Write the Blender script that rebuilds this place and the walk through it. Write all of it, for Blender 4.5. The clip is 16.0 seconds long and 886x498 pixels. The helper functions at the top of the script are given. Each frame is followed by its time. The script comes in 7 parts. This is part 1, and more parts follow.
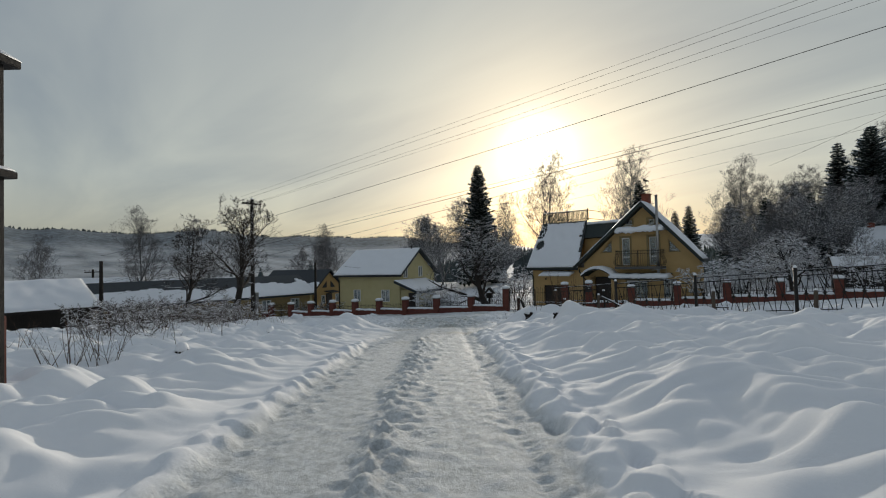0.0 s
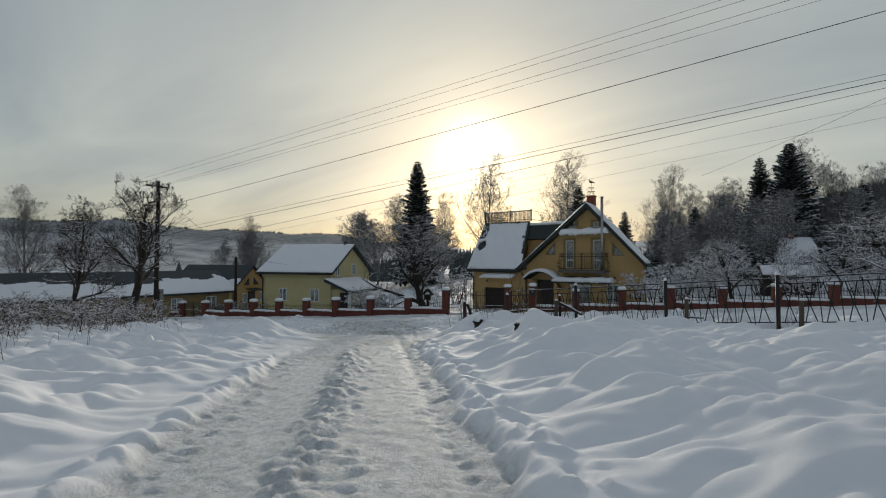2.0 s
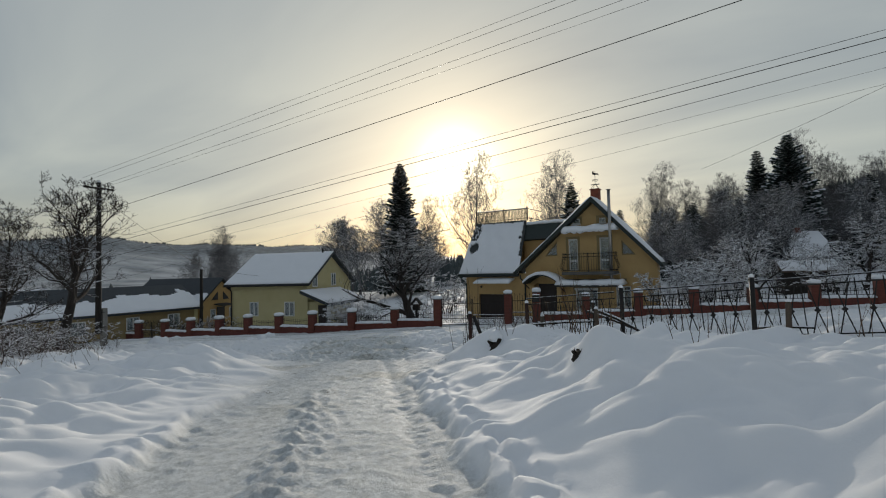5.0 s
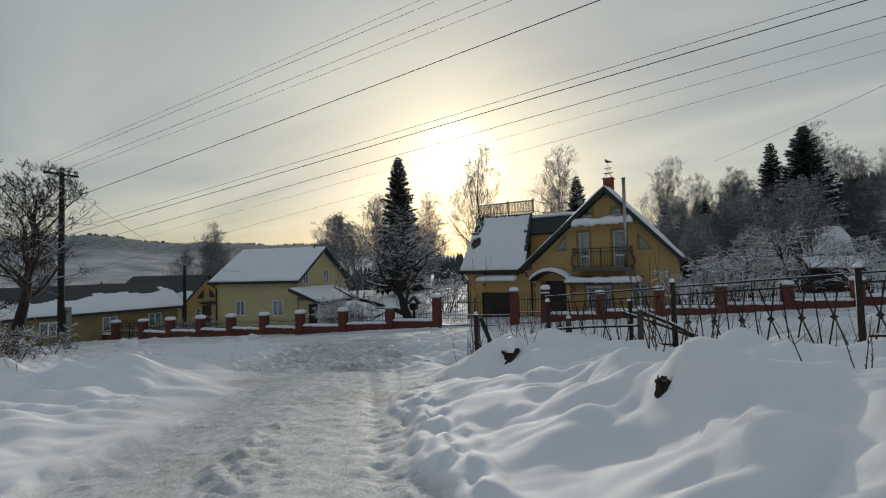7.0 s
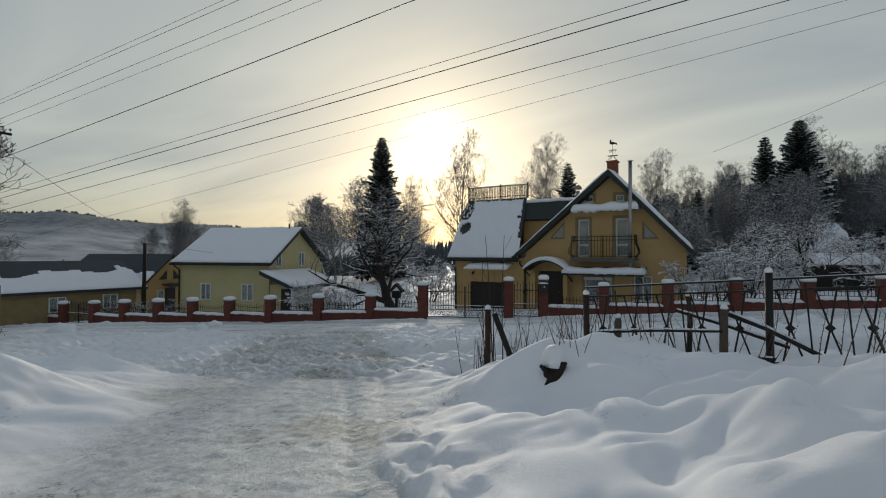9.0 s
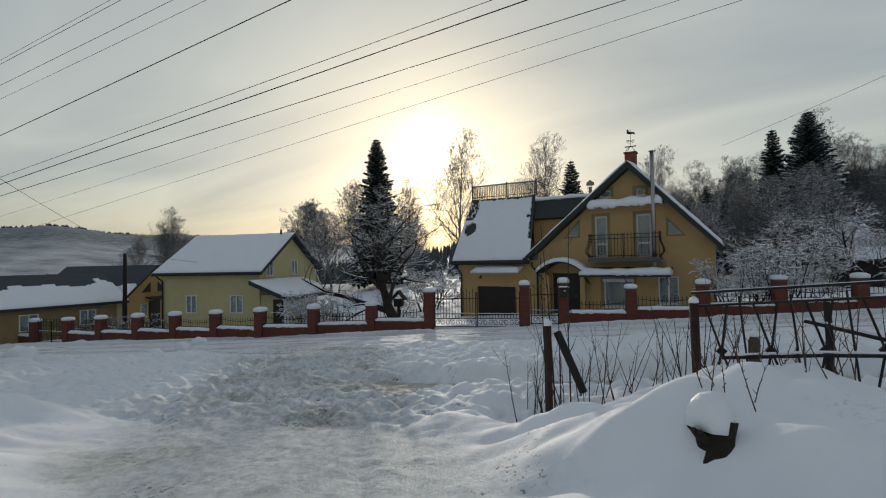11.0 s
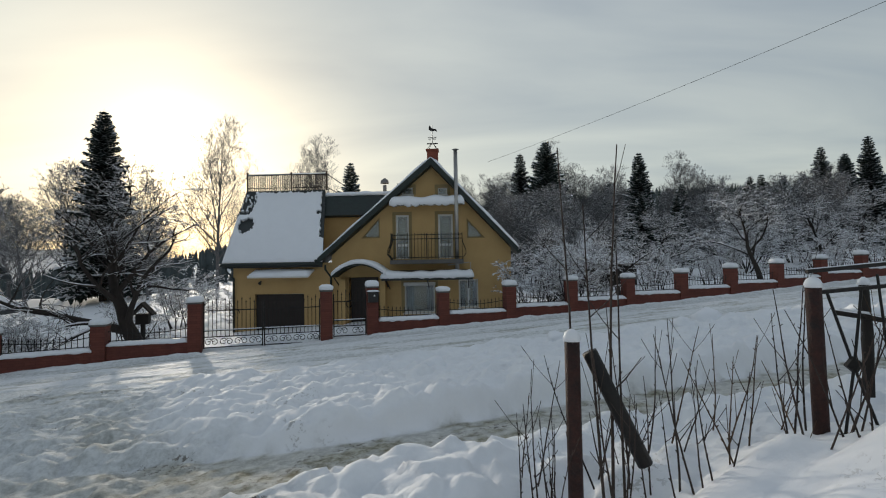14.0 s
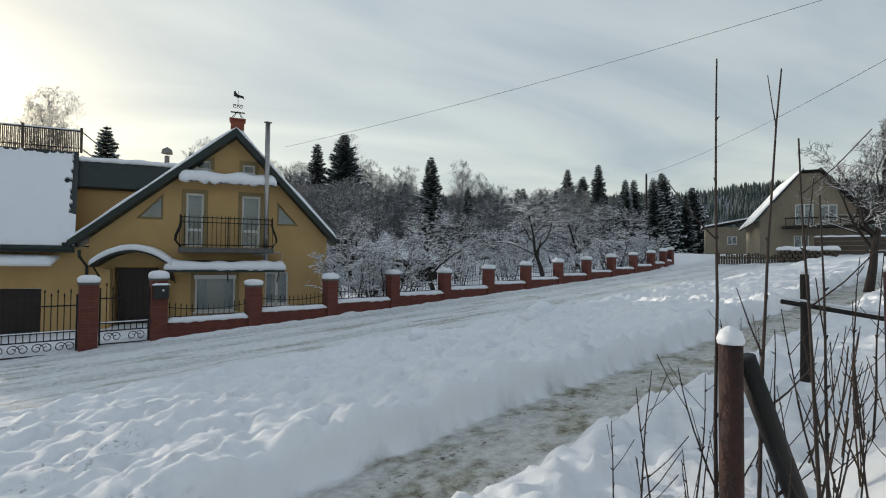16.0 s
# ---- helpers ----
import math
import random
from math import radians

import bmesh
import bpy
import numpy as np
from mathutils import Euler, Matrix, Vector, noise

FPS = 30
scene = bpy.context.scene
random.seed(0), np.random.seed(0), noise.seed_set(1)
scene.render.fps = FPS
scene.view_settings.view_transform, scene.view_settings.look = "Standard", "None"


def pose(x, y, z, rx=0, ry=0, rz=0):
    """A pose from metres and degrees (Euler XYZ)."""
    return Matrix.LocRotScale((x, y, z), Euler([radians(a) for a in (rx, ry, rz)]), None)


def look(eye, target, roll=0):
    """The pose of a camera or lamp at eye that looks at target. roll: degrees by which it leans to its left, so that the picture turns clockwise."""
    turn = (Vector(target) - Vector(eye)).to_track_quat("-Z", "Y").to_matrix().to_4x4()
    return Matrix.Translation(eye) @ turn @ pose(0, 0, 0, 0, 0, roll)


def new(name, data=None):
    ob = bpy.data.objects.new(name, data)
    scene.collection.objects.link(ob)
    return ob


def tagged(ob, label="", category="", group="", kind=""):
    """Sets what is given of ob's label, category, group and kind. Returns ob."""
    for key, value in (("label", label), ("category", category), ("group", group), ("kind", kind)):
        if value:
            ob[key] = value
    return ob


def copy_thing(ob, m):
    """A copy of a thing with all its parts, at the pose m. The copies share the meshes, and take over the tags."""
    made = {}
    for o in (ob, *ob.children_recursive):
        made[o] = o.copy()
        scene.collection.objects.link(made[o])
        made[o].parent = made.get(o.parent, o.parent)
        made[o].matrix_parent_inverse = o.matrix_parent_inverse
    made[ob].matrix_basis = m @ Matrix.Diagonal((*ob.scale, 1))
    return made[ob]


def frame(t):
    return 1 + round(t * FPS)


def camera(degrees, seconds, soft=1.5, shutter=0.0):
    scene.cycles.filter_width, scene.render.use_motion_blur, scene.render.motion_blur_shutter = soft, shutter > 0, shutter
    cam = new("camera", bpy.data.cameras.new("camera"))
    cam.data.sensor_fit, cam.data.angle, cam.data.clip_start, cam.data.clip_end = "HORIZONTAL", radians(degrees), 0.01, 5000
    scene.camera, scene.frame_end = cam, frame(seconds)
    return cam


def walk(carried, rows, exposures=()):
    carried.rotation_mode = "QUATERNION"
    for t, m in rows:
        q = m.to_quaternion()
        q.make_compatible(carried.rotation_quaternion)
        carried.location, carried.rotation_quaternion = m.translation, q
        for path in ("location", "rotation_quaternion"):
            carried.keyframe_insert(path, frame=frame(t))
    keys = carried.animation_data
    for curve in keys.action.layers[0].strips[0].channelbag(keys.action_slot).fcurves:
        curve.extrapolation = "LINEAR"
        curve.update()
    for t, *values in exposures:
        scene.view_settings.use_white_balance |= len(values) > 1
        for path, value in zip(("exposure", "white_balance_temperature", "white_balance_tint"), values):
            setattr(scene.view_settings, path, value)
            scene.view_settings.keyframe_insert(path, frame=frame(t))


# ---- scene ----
cam = camera(84.7, 16.0, 1.1)
METRES, EYE, TILT, LEAN, TURN = 19.5, 1.5, -4.56, -0.32, 42.7
ROWS = [
    (0.0, 0.0, 0.0, 0.0, 0.18, 5.96, 1.73),
    (0.5, 0.0001, 0.034, 0.0023, -3.52, 5.94, 1.25),
    (1.0, -0.0019, 0.0678, 0.0024, -6.56, 5.98, 1.1),
    (1.5, 0.0006, 0.1015, 0.0047, -7.55, 5.99, 1.1),
    (2.0, -0.001, 0.1332, 0.0057, -7.47, 5.81, 0.76),
    (2.5, 0.0008, 0.1665, 0.0068, -7.33, 6.59, 1.0),
    (3.0, 0.0004, 0.2008, 0.0068, -7.98, 6.89, 1.15),
    (5.5, 0.0092, 0.3588, 0.0121, -9.29, 6.6, 2.68),
    (6.0, 0.013, 0.3904, 0.0121, -7.84, 6.52, 3.6),
    (6.5, 0.0158, 0.4226, 0.0119, -9.02, 6.3, 2.89),
    (7.0, 0.0253, 0.4534, 0.0118, -9.29, 6.58, 2.51),
    (7.5, 0.0288, 0.4873, 0.0107, -9.42, 6.48, 2.25),
    (8.0, 0.0308, 0.5191, 0.0118, -8.77, 5.42, 2.04),
    (8.5, 0.0285, 0.552, 0.0125, -7.79, 4.76, 1.51),
    (9.0, 0.0265, 0.584, 0.0138, -11.78, 5.16, 1.03),
    (11.5, 0.0162, 0.7299, 0.019, -11.88, 5.95, 2.75),
    (12.0, 0.0108, 0.7616, 0.0189, -6.59, 6.44, 2.95),
    (12.5, 0.0133, 0.7931, 0.0197, -7.63, 7.99, 3.75),
    (13.0, 0.0134, 0.8273, 0.0181, -16.29, 7.26, 4.24),
    (13.5, 0.0162, 0.8565, 0.0177, -29.21, 6.54, 4.63),
    (14.0, 0.0168, 0.888, 0.0172, -40.04, 5.3, 4.19),
    (14.5, 0.0174, 0.9142, 0.0174, -46.03, 4.38, 3.35),
    (15.0, 0.019, 0.9417, 0.0185, -49.98, 4.65, 3.21),
    (15.5, 0.0201, 0.9679, 0.0186, -56.67, 3.84, 3.68),
    (16.0, 0.0258, 0.9941, 0.0183, -65.49, 3.1, 3.8),
]
walk(cam, [(t, pose(0, 0, EYE, TILT, LEAN, TURN) @ pose(METRES * x, METRES * y, METRES * z, 90 + pitch, roll, yaw)) for t, x, y, z, yaw, pitch, roll in ROWS],
     [(0.0, -0.2), (9.0, -0.16), (11.5, -0.02), (12.5, 0.08), (13.5, 0.14), (14.5, 0.27), (15.5, 0.44), (16.0, 0.54)])

# ---- world, sun ----
SUN_AZ, SUN_EL = radians(-31.5), radians(12.3)
SUN_WAY = Vector((math.sin(SUN_AZ) * math.cos(SUN_EL), math.cos(SUN_AZ) * math.cos(SUN_EL), math.sin(SUN_EL)))


def make_world():
    w = bpy.data.worlds.new("winter_sky")
    scene.world = w
    w.use_nodes = True
    nt = w.node_tree
    nt.nodes.clear()
    N, L = nt.nodes.new, nt.links.new
    out = N("ShaderNodeOutputWorld")
    bg = N("ShaderNodeBackground")
    L(bg.outputs[0], out.inputs[0])
    sky = N("ShaderNodeTexSky")
    sky.sky_type = "NISHITA"
    sky.sun_disc = False
    sky.sun_elevation, sky.sun_rotation = SUN_EL, SUN_AZ
    sky.altitude, sky.air_density, sky.dust_density, sky.ozone_density = 500, 1.0, 3.0, 1.0
    tc = N("ShaderNodeTexCoord")
    # thin high cloud veil: streaks drawn out along the horizon, brighter round the sun
    sep = N("ShaderNodeSeparateXYZ")
    L(tc.outputs["Generated"], sep.inputs[0])
    zz = N("ShaderNodeMath"); zz.operation = "MAXIMUM"; zz.inputs[1].default_value = 0.0
    L(sep.outputs[2], zz.inputs[0])
    za = N("ShaderNodeMath"); za.operation = "ADD"; za.inputs[1].default_value = 0.16
    L(zz.outputs[0], za.inputs[0])
    dv = N("ShaderNodeVectorMath"); dv.operation = "DIVIDE"
    cz = N("ShaderNodeCombineXYZ")
    for i in range(3):
        L(za.outputs[0], cz.inputs[i])
    L(tc.outputs["Generated"], dv.inputs[0]); L(cz.outputs[0], dv.inputs[1])
    mp = N("ShaderNodeMapping")
    mp.inputs["Rotation"].default_value = (0, 0, radians(-20))
    mp.inputs["Scale"].default_value = (0.55, 1.5, 1)
    L(dv.outputs[0], mp.inputs[0])
    ns = N("ShaderNodeTexNoise")
    ns.inputs["Scale"].default_value, ns.inputs["Detail"].default_value, ns.inputs["Roughness"].default_value, ns.inputs["Distortion"].default_value = 0.9, 5, 0.5, 0.6
    L(mp.outputs[0], ns.inputs[0])
    cr = N("ShaderNodeValToRGB")
    cr.color_ramp.elements[0].position, cr.color_ramp.elements[0].color = 0.30, (0.55, 0.60, 0.69, 1)
    cr.color_ramp.elements[1].position, cr.color_ramp.elements[1].color = 0.68, (1.0, 0.99, 0.96, 1)
    L(ns.outputs[0], cr.inputs[0])
    # aureole of the veiled sun
    dt = N("ShaderNodeVectorMath"); dt.operation = "DOT_PRODUCT"
    dt.inputs[1].default_value = SUN_WAY
    L(tc.outputs["Generated"], dt.inputs[0])

    def lobe(power, gain, color):
        mx = N("ShaderNodeMath"); mx.operation = "MAXIMUM"; mx.inputs[1].default_value = 0.0
        L(dt.outputs["Value"], mx.inputs[0])
        pw = N("ShaderNodeMath"); pw.operation = "POWER"; pw.inputs[1].default_value = power
        L(mx.outputs[0], pw.inputs[0])
        ml = N("ShaderNodeMath"); ml.operation = "MULTIPLY"; ml.inputs[1].default_value = gain
        L(pw.outputs[0], ml.inputs[0])
        vm = N("ShaderNodeVectorMath"); vm.operation = "SCALE"; vm.inputs[0].default_value = color
        L(ml.outputs[0], vm.inputs["Scale"])
        return vm.outputs[0]

    def add(a, b):
        v = N("ShaderNodeVectorMath"); v.operation = "ADD"
        L(a, v.inputs[0]); L(b, v.inputs[1])
        return v.outputs[0]

    # veil colour falls from warm at the horizon to grey-blue overhead
    hr = N("ShaderNodeValToRGB")
    e = hr.color_ramp.elements
    e[0].position, e[0].color = 0.0, VEIL_LOW
    e[1].position, e[1].color = 0.55, VEIL_HIGH
    m1 = e.new(0.16); m1.color = VEIL_MID
    m2 = e.new(1.0); m2.color = VEIL_TOP
    L(zz.outputs[0], hr.inputs[0])
    veil = N("ShaderNodeVectorMath"); veil.operation = "MULTIPLY"
    L(hr.outputs[0], veil.inputs[0]); L(cr.outputs[0], veil.inputs[1])
    # the veil thins away from the sun
    away = N("ShaderNodeMapRange"); away.interpolation_type = "SMOOTHSTEP"
    away.inputs["From Min"].default_value, away.inputs["From Max"].default_value = -0.9, 0.15
    away.inputs["To Min"].default_value, away.inputs["To Max"].default_value = VEIL_AWAY, 1.0
    L(dt.outputs["Value"], away.inputs[0])
    thin = N("ShaderNodeVectorMath"); thin.operation = "SCALE"
    L(veil.outputs[0], thin.inputs[0]); L(away.outputs[0], thin.inputs["Scale"])
    sk = N("ShaderNodeVectorMath"); sk.operation = "SCALE"; sk.inputs["Scale"].default_value = SKY_GAIN
    L(sky.outputs[0], sk.inputs[0])
    tot = add(sk.outputs[0], thin.outputs[0])
    for p, g, c in LOBES:
        tot = add(tot, lobe(p, g, c))
    L(tot, bg.inputs[0])
    bg.inputs[1].default_value = 1.0


SKY_GAIN = 0.02
VEIL_TOP, VEIL_AWAY = (0.31, 0.35, 0.39, 1), 0.85
VEIL_LOW, VEIL_MID, VEIL_HIGH = (0.41, 0.40, 0.32, 1), (0.435, 0.47, 0.445, 1), (0.35, 0.39, 0.415, 1)
LOBES = [(6, 0.105, (0.92, 0.84, 0.44)), (55, 0.10, (0.99, 0.87, 0.45)), (600, 1.3, (1.0, 0.95, 0.76))]
make_world()
sun_data = bpy.data.lights.new("sun", "SUN")
sun_data.energy, sun_data.angle, sun_data.color = 2.2, radians(1.5), (1.0, 0.90, 0.76)
sun = new("sun", sun_data)
sun.matrix_world = look(SUN_WAY * 200, (0, 0, 0))

# ---- materials ----
def mat(name, a, b=None, scale=6.0, rough=0.7, metal=0.0, bump=0.0, bump_scale=40.0, spec=0.5, fine=None, stretch=(1, 1, 1), rand=0.0, coat=0.0):
    m = bpy.data.materials.new(name)
    m.use_nodes = True
    nt = m.node_tree
    N, L = nt.nodes.new, nt.links.new
    p = nt.nodes["Principled BSDF"]
    p.inputs["Roughness"].default_value, p.inputs["Metallic"].default_value = rough, metal
    p.inputs["Specular IOR Level"].default_value = spec
    p.inputs["Coat Weight"].default_value = coat
    b = b or tuple(c * 0.75 for c in a)
    tc = N("ShaderNodeTexCoord")
    mp = N("ShaderNodeMapping")
    mp.inputs["Scale"].default_value = stretch
    L(tc.outputs["Object"], mp.inputs[0])
    n1 = N("ShaderNodeTexNoise")
    n1.inputs["Scale"].default_value, n1.inputs["Detail"].default_value, n1.inputs["Roughness"].default_value = scale, 6, 0.65
    L(mp.outputs[0], n1.inputs[0])
    r = N("ShaderNodeValToRGB")
    r.color_ramp.elements[0].position, r.color_ramp.elements[1].position = 0.3, 0.7
    r.color_ramp.elements[0].color, r.color_ramp.elements[1].color = (*a, 1), (*b, 1)
    L(n1.outputs[0], r.inputs[0])
    col = r.outputs[0]
    n2 = N("ShaderNodeTexNoise")
    n2.inputs["Scale"].default_value, n2.inputs["Detail"].default_value = bump_scale, 4
    L(mp.outputs[0], n2.inputs[0])
    mx = N("ShaderNodeMixRGB"); mx.blend_type = "MULTIPLY"; mx.inputs[0].default_value = 0.35 if fine is None else fine
    L(col, mx.inputs[1]); L(n2.outputs[0], mx.inputs[2])
    col = mx.outputs[0]
    if rand:
        oi = N("ShaderNodeObjectInfo")
        hs = N("ShaderNodeHueSaturation")
        mr = N("ShaderNodeMapRange")
        mr.inputs["To Min"].default_value, mr.inputs["To Max"].default_value = 1 - rand, 1 + rand
        L(oi.outputs["Random"], mr.inputs[0]); L(mr.outputs[0], hs.inputs["Value"]); L(col, hs.inputs["Color"])
        col = hs.outputs[0]
    L(col, p.inputs["Base Color"])
    if bump:
        bn = N("ShaderNodeBump")
        bn.inputs["Strength"].default_value, bn.inputs["Distance"].default_value = bump, 0.02
        L(n2.outputs[0], bn.inputs["Height"]); L(bn.outputs[0], p.inputs["Normal"])
    return m


def brick_mat(name, a, b, mortar, rough=0.8, bw=0.25, bh=0.077):
    """Brickwork too far off to build brick by brick: courses run round the piece."""
    m = mat(name, a, b, 3.0, rough, bump=0.3, bump_scale=60)
    nt = m.node_tree
    N, L = nt.nodes.new, nt.links.new
    p = nt.nodes["Principled BSDF"]
    old = p.inputs["Base Color"].links[0].from_socket
    tc = N("ShaderNodeTexCoord")
    sp = N("ShaderNodeSeparateXYZ"); L(tc.outputs["Object"], sp.inputs[0])
    ad = N("ShaderNodeMath"); ad.operation = "ADD"; L(sp.outputs[0], ad.inputs[0]); L(sp.outputs[1], ad.inputs[1])
    cb = N("ShaderNodeCombineXYZ"); L(ad.outputs[0], cb.inputs[0]); L(sp.outputs[2], cb.inputs[1])
    br = N("ShaderNodeTexBrick")
    br.inputs["Scale"].default_value = 1.0
    br.inputs["Brick Width"].default_value, br.inputs["Row Height"].default_value, br.inputs["Mortar Size"].default_value = bw, bh, 0.006
    br.inputs["Color1"].default_value, br.inputs["Color2"].default_value, br.inputs["Mortar"].default_value = (1, 1, 1, 1), (0.7, 0.7, 0.7, 1), (*mortar, 1)
    L(cb.outputs[0], br.inputs[0])
    mx = N("ShaderNodeMixRGB"); mx.blend_type = "MULTIPLY"; mx.inputs[0].default_value = 0.8
    L(old, mx.inputs[1]); L(br.outputs[0], mx.inputs[2]); L(mx.outputs[0], p.inputs["Base Color"])
    return m


def snow_mat(name, tint=(0.86, 0.88, 0.92)):
    m = mat(name, tint, tuple(c * 0.97 for c in tint), 3.0, 0.55, bump=0.25, bump_scale=30, spec=0.3, fine=0.03)
    return m


M = {}
M["snow"] = snow_mat("snow")
M["yellow"] = mat("yellow_stucco", (0.60, 0.405, 0.18), (0.53, 0.35, 0.15), 1.3, 0.9, bump=0.35, bump_scale=90, fine=0.25)
M["pale"] = mat("pale_yellow_stucco", (0.60, 0.53, 0.29), (0.53, 0.46, 0.24), 1.0, 0.9, bump=0.3, bump_scale=80, fine=0.2)
M["trimtan"] = mat("tan_trim", (0.36, 0.27, 0.13), None, 2, 0.9, bump=0.2)
M["plinth"] = mat("grey_plinth", (0.17, 0.16, 0.15), (0.1, 0.1, 0.1), 4, 0.9, bump=0.4)
M["roof"] = mat("dark_green_roof", (0.02, 0.035, 0.03), (0.012, 0.02, 0.018), 5, 0.6, bump=0.2, bump_scale=20)
M["rooftile"] = mat("wet_roof_tile", (0.03, 0.04, 0.038), (0.02, 0.024, 0.024), 7, 0.5, bump=0.6, bump_scale=18)
M["slate"] = mat("slate_blue_roof", (0.03, 0.04, 0.05), (0.02, 0.028, 0.036), 2, 0.6, bump=0.2)
M["brick"] = brick_mat("red_brick", (0.22, 0.06, 0.038), (0.15, 0.042, 0.03), (0.55, 0.48, 0.45))
M["chimney"] = brick_mat("chimney_brick", (0.34, 0.09, 0.05), (0.25, 0.07, 0.04), (0.55, 0.5, 0.45))
M["iron"] = mat("black_iron", (0.014, 0.013, 0.013), (0.022, 0.019, 0.017), 10, 0.55, 0.3, bump=0.2, bump_scale=80)
M["rust"] = mat("rusty_brown_paint", (0.075, 0.022, 0.014), (0.018, 0.010, 0.009), 14, 0.7, 0.1, bump=0.5, bump_scale=70)
M["steel"] = mat("stainless_flue", (0.52, 0.50, 0.48), (0.40, 0.39, 0.38), 5, 0.35, 0.85, bump=0.05)
M["pvc"] = mat("white_pvc", (0.72, 0.72, 0.70), (0.66, 0.66, 0.64), 2, 0.4, fine=0.05)
M["door"] = mat("dark_brown_door", (0.024, 0.012, 0.009), (0.014, 0.008, 0.006), 3, 0.5, bump=0.15, stretch=(1, 1, 8))
M["wood"] = mat("weathered_boards", (0.13, 0.10, 0.075), (0.08, 0.062, 0.048), 3, 0.9, bump=0.6, bump_scale=25, stretch=(6, 6, 0.6))
M["woodlight"] = mat("pale_grey_boards", (0.36, 0.31, 0.23), (0.26, 0.22, 0.16), 2, 0.9, bump=0.5, bump_scale=20, stretch=(5, 5, 0.5))
M["darkwood"] = mat("dark_pole_wood", (0.030, 0.024, 0.020), (0.018, 0.015, 0.013), 4, 0.9, bump=0.6, bump_scale=25, stretch=(6, 6, 0.5))
M["concrete"] = mat("pole_concrete", (0.32, 0.31, 0.29), (0.24, 0.23, 0.22), 4, 0.9, bump=0.4)
M["bark"] = mat("dark_bark", (0.045, 0.036, 0.030), (0.025, 0.020, 0.018), 8, 0.95, bump=0.8, bump_scale=30, stretch=(1, 1, 0.4), rand=0.25)
M["palebark"] = mat("frosted_bark", (0.21, 0.21, 0.22), (0.13, 0.13, 0.14), 8, 0.95, bump=0.6, bump_scale=30, rand=0.25)
M["twig"] = mat("brown_twig", (0.060, 0.040, 0.032), (0.035, 0.025, 0.022), 12, 0.85, bump=0.3, bump_scale=60, rand=0.3)
M["weed"] = mat("dry_weed", (0.14, 0.085, 0.05), (0.08, 0.05, 0.03), 12, 0.9, rand=0.3)
M["needle"] = mat("spruce_needles", (0.045, 0.068, 0.056), (0.026, 0.042, 0.036), 4, 0.85, rand=0.35)
# frosted needles, kept pale so the colour also stands for distance haze
M["frost"] = mat("frosted_hazy_needles", (0.10, 0.125, 0.13), (0.06, 0.08, 0.085), 4, 0.9, rand=0.3)
M["stump"] = mat("charred_stump", (0.018, 0.013, 0.010), (0.035, 0.024, 0.017), 9, 0.95, bump=1.0, bump_scale=40)
M["insul"] = mat("porcelain", (0.35, 0.33, 0.30), None, 5, 0.3)
M["box"] = mat("black_enamel_box", (0.012, 0.012, 0.013), None, 5, 0.35)
M["cloth"] = mat("white_curtain", (0.20, 0.20, 0.20), (0.12, 0.12, 0.13), 6, 0.9, stretch=(8, 8, 0.4))
# near-black colour that paints in the shade of unlit rooms
M["room"] = mat("painted_room_shade", (0.035, 0.035, 0.035), None, 2, 0.9)
M["hill"] = None


def glass_mat():
    m = bpy.data.materials.new("window_glass")
    m.use_nodes = True
    p = m.node_tree.nodes["Principled BSDF"]
    p.inputs["Base Color"].default_value = (0.7, 0.78, 0.8, 1)
    p.inputs["Roughness"].default_value = 0.03
    p.inputs["Transmission Weight"].default_value = 0.75
    p.inputs["IOR"].default_value = 1.5
    return m


M["glass"] = glass_mat()


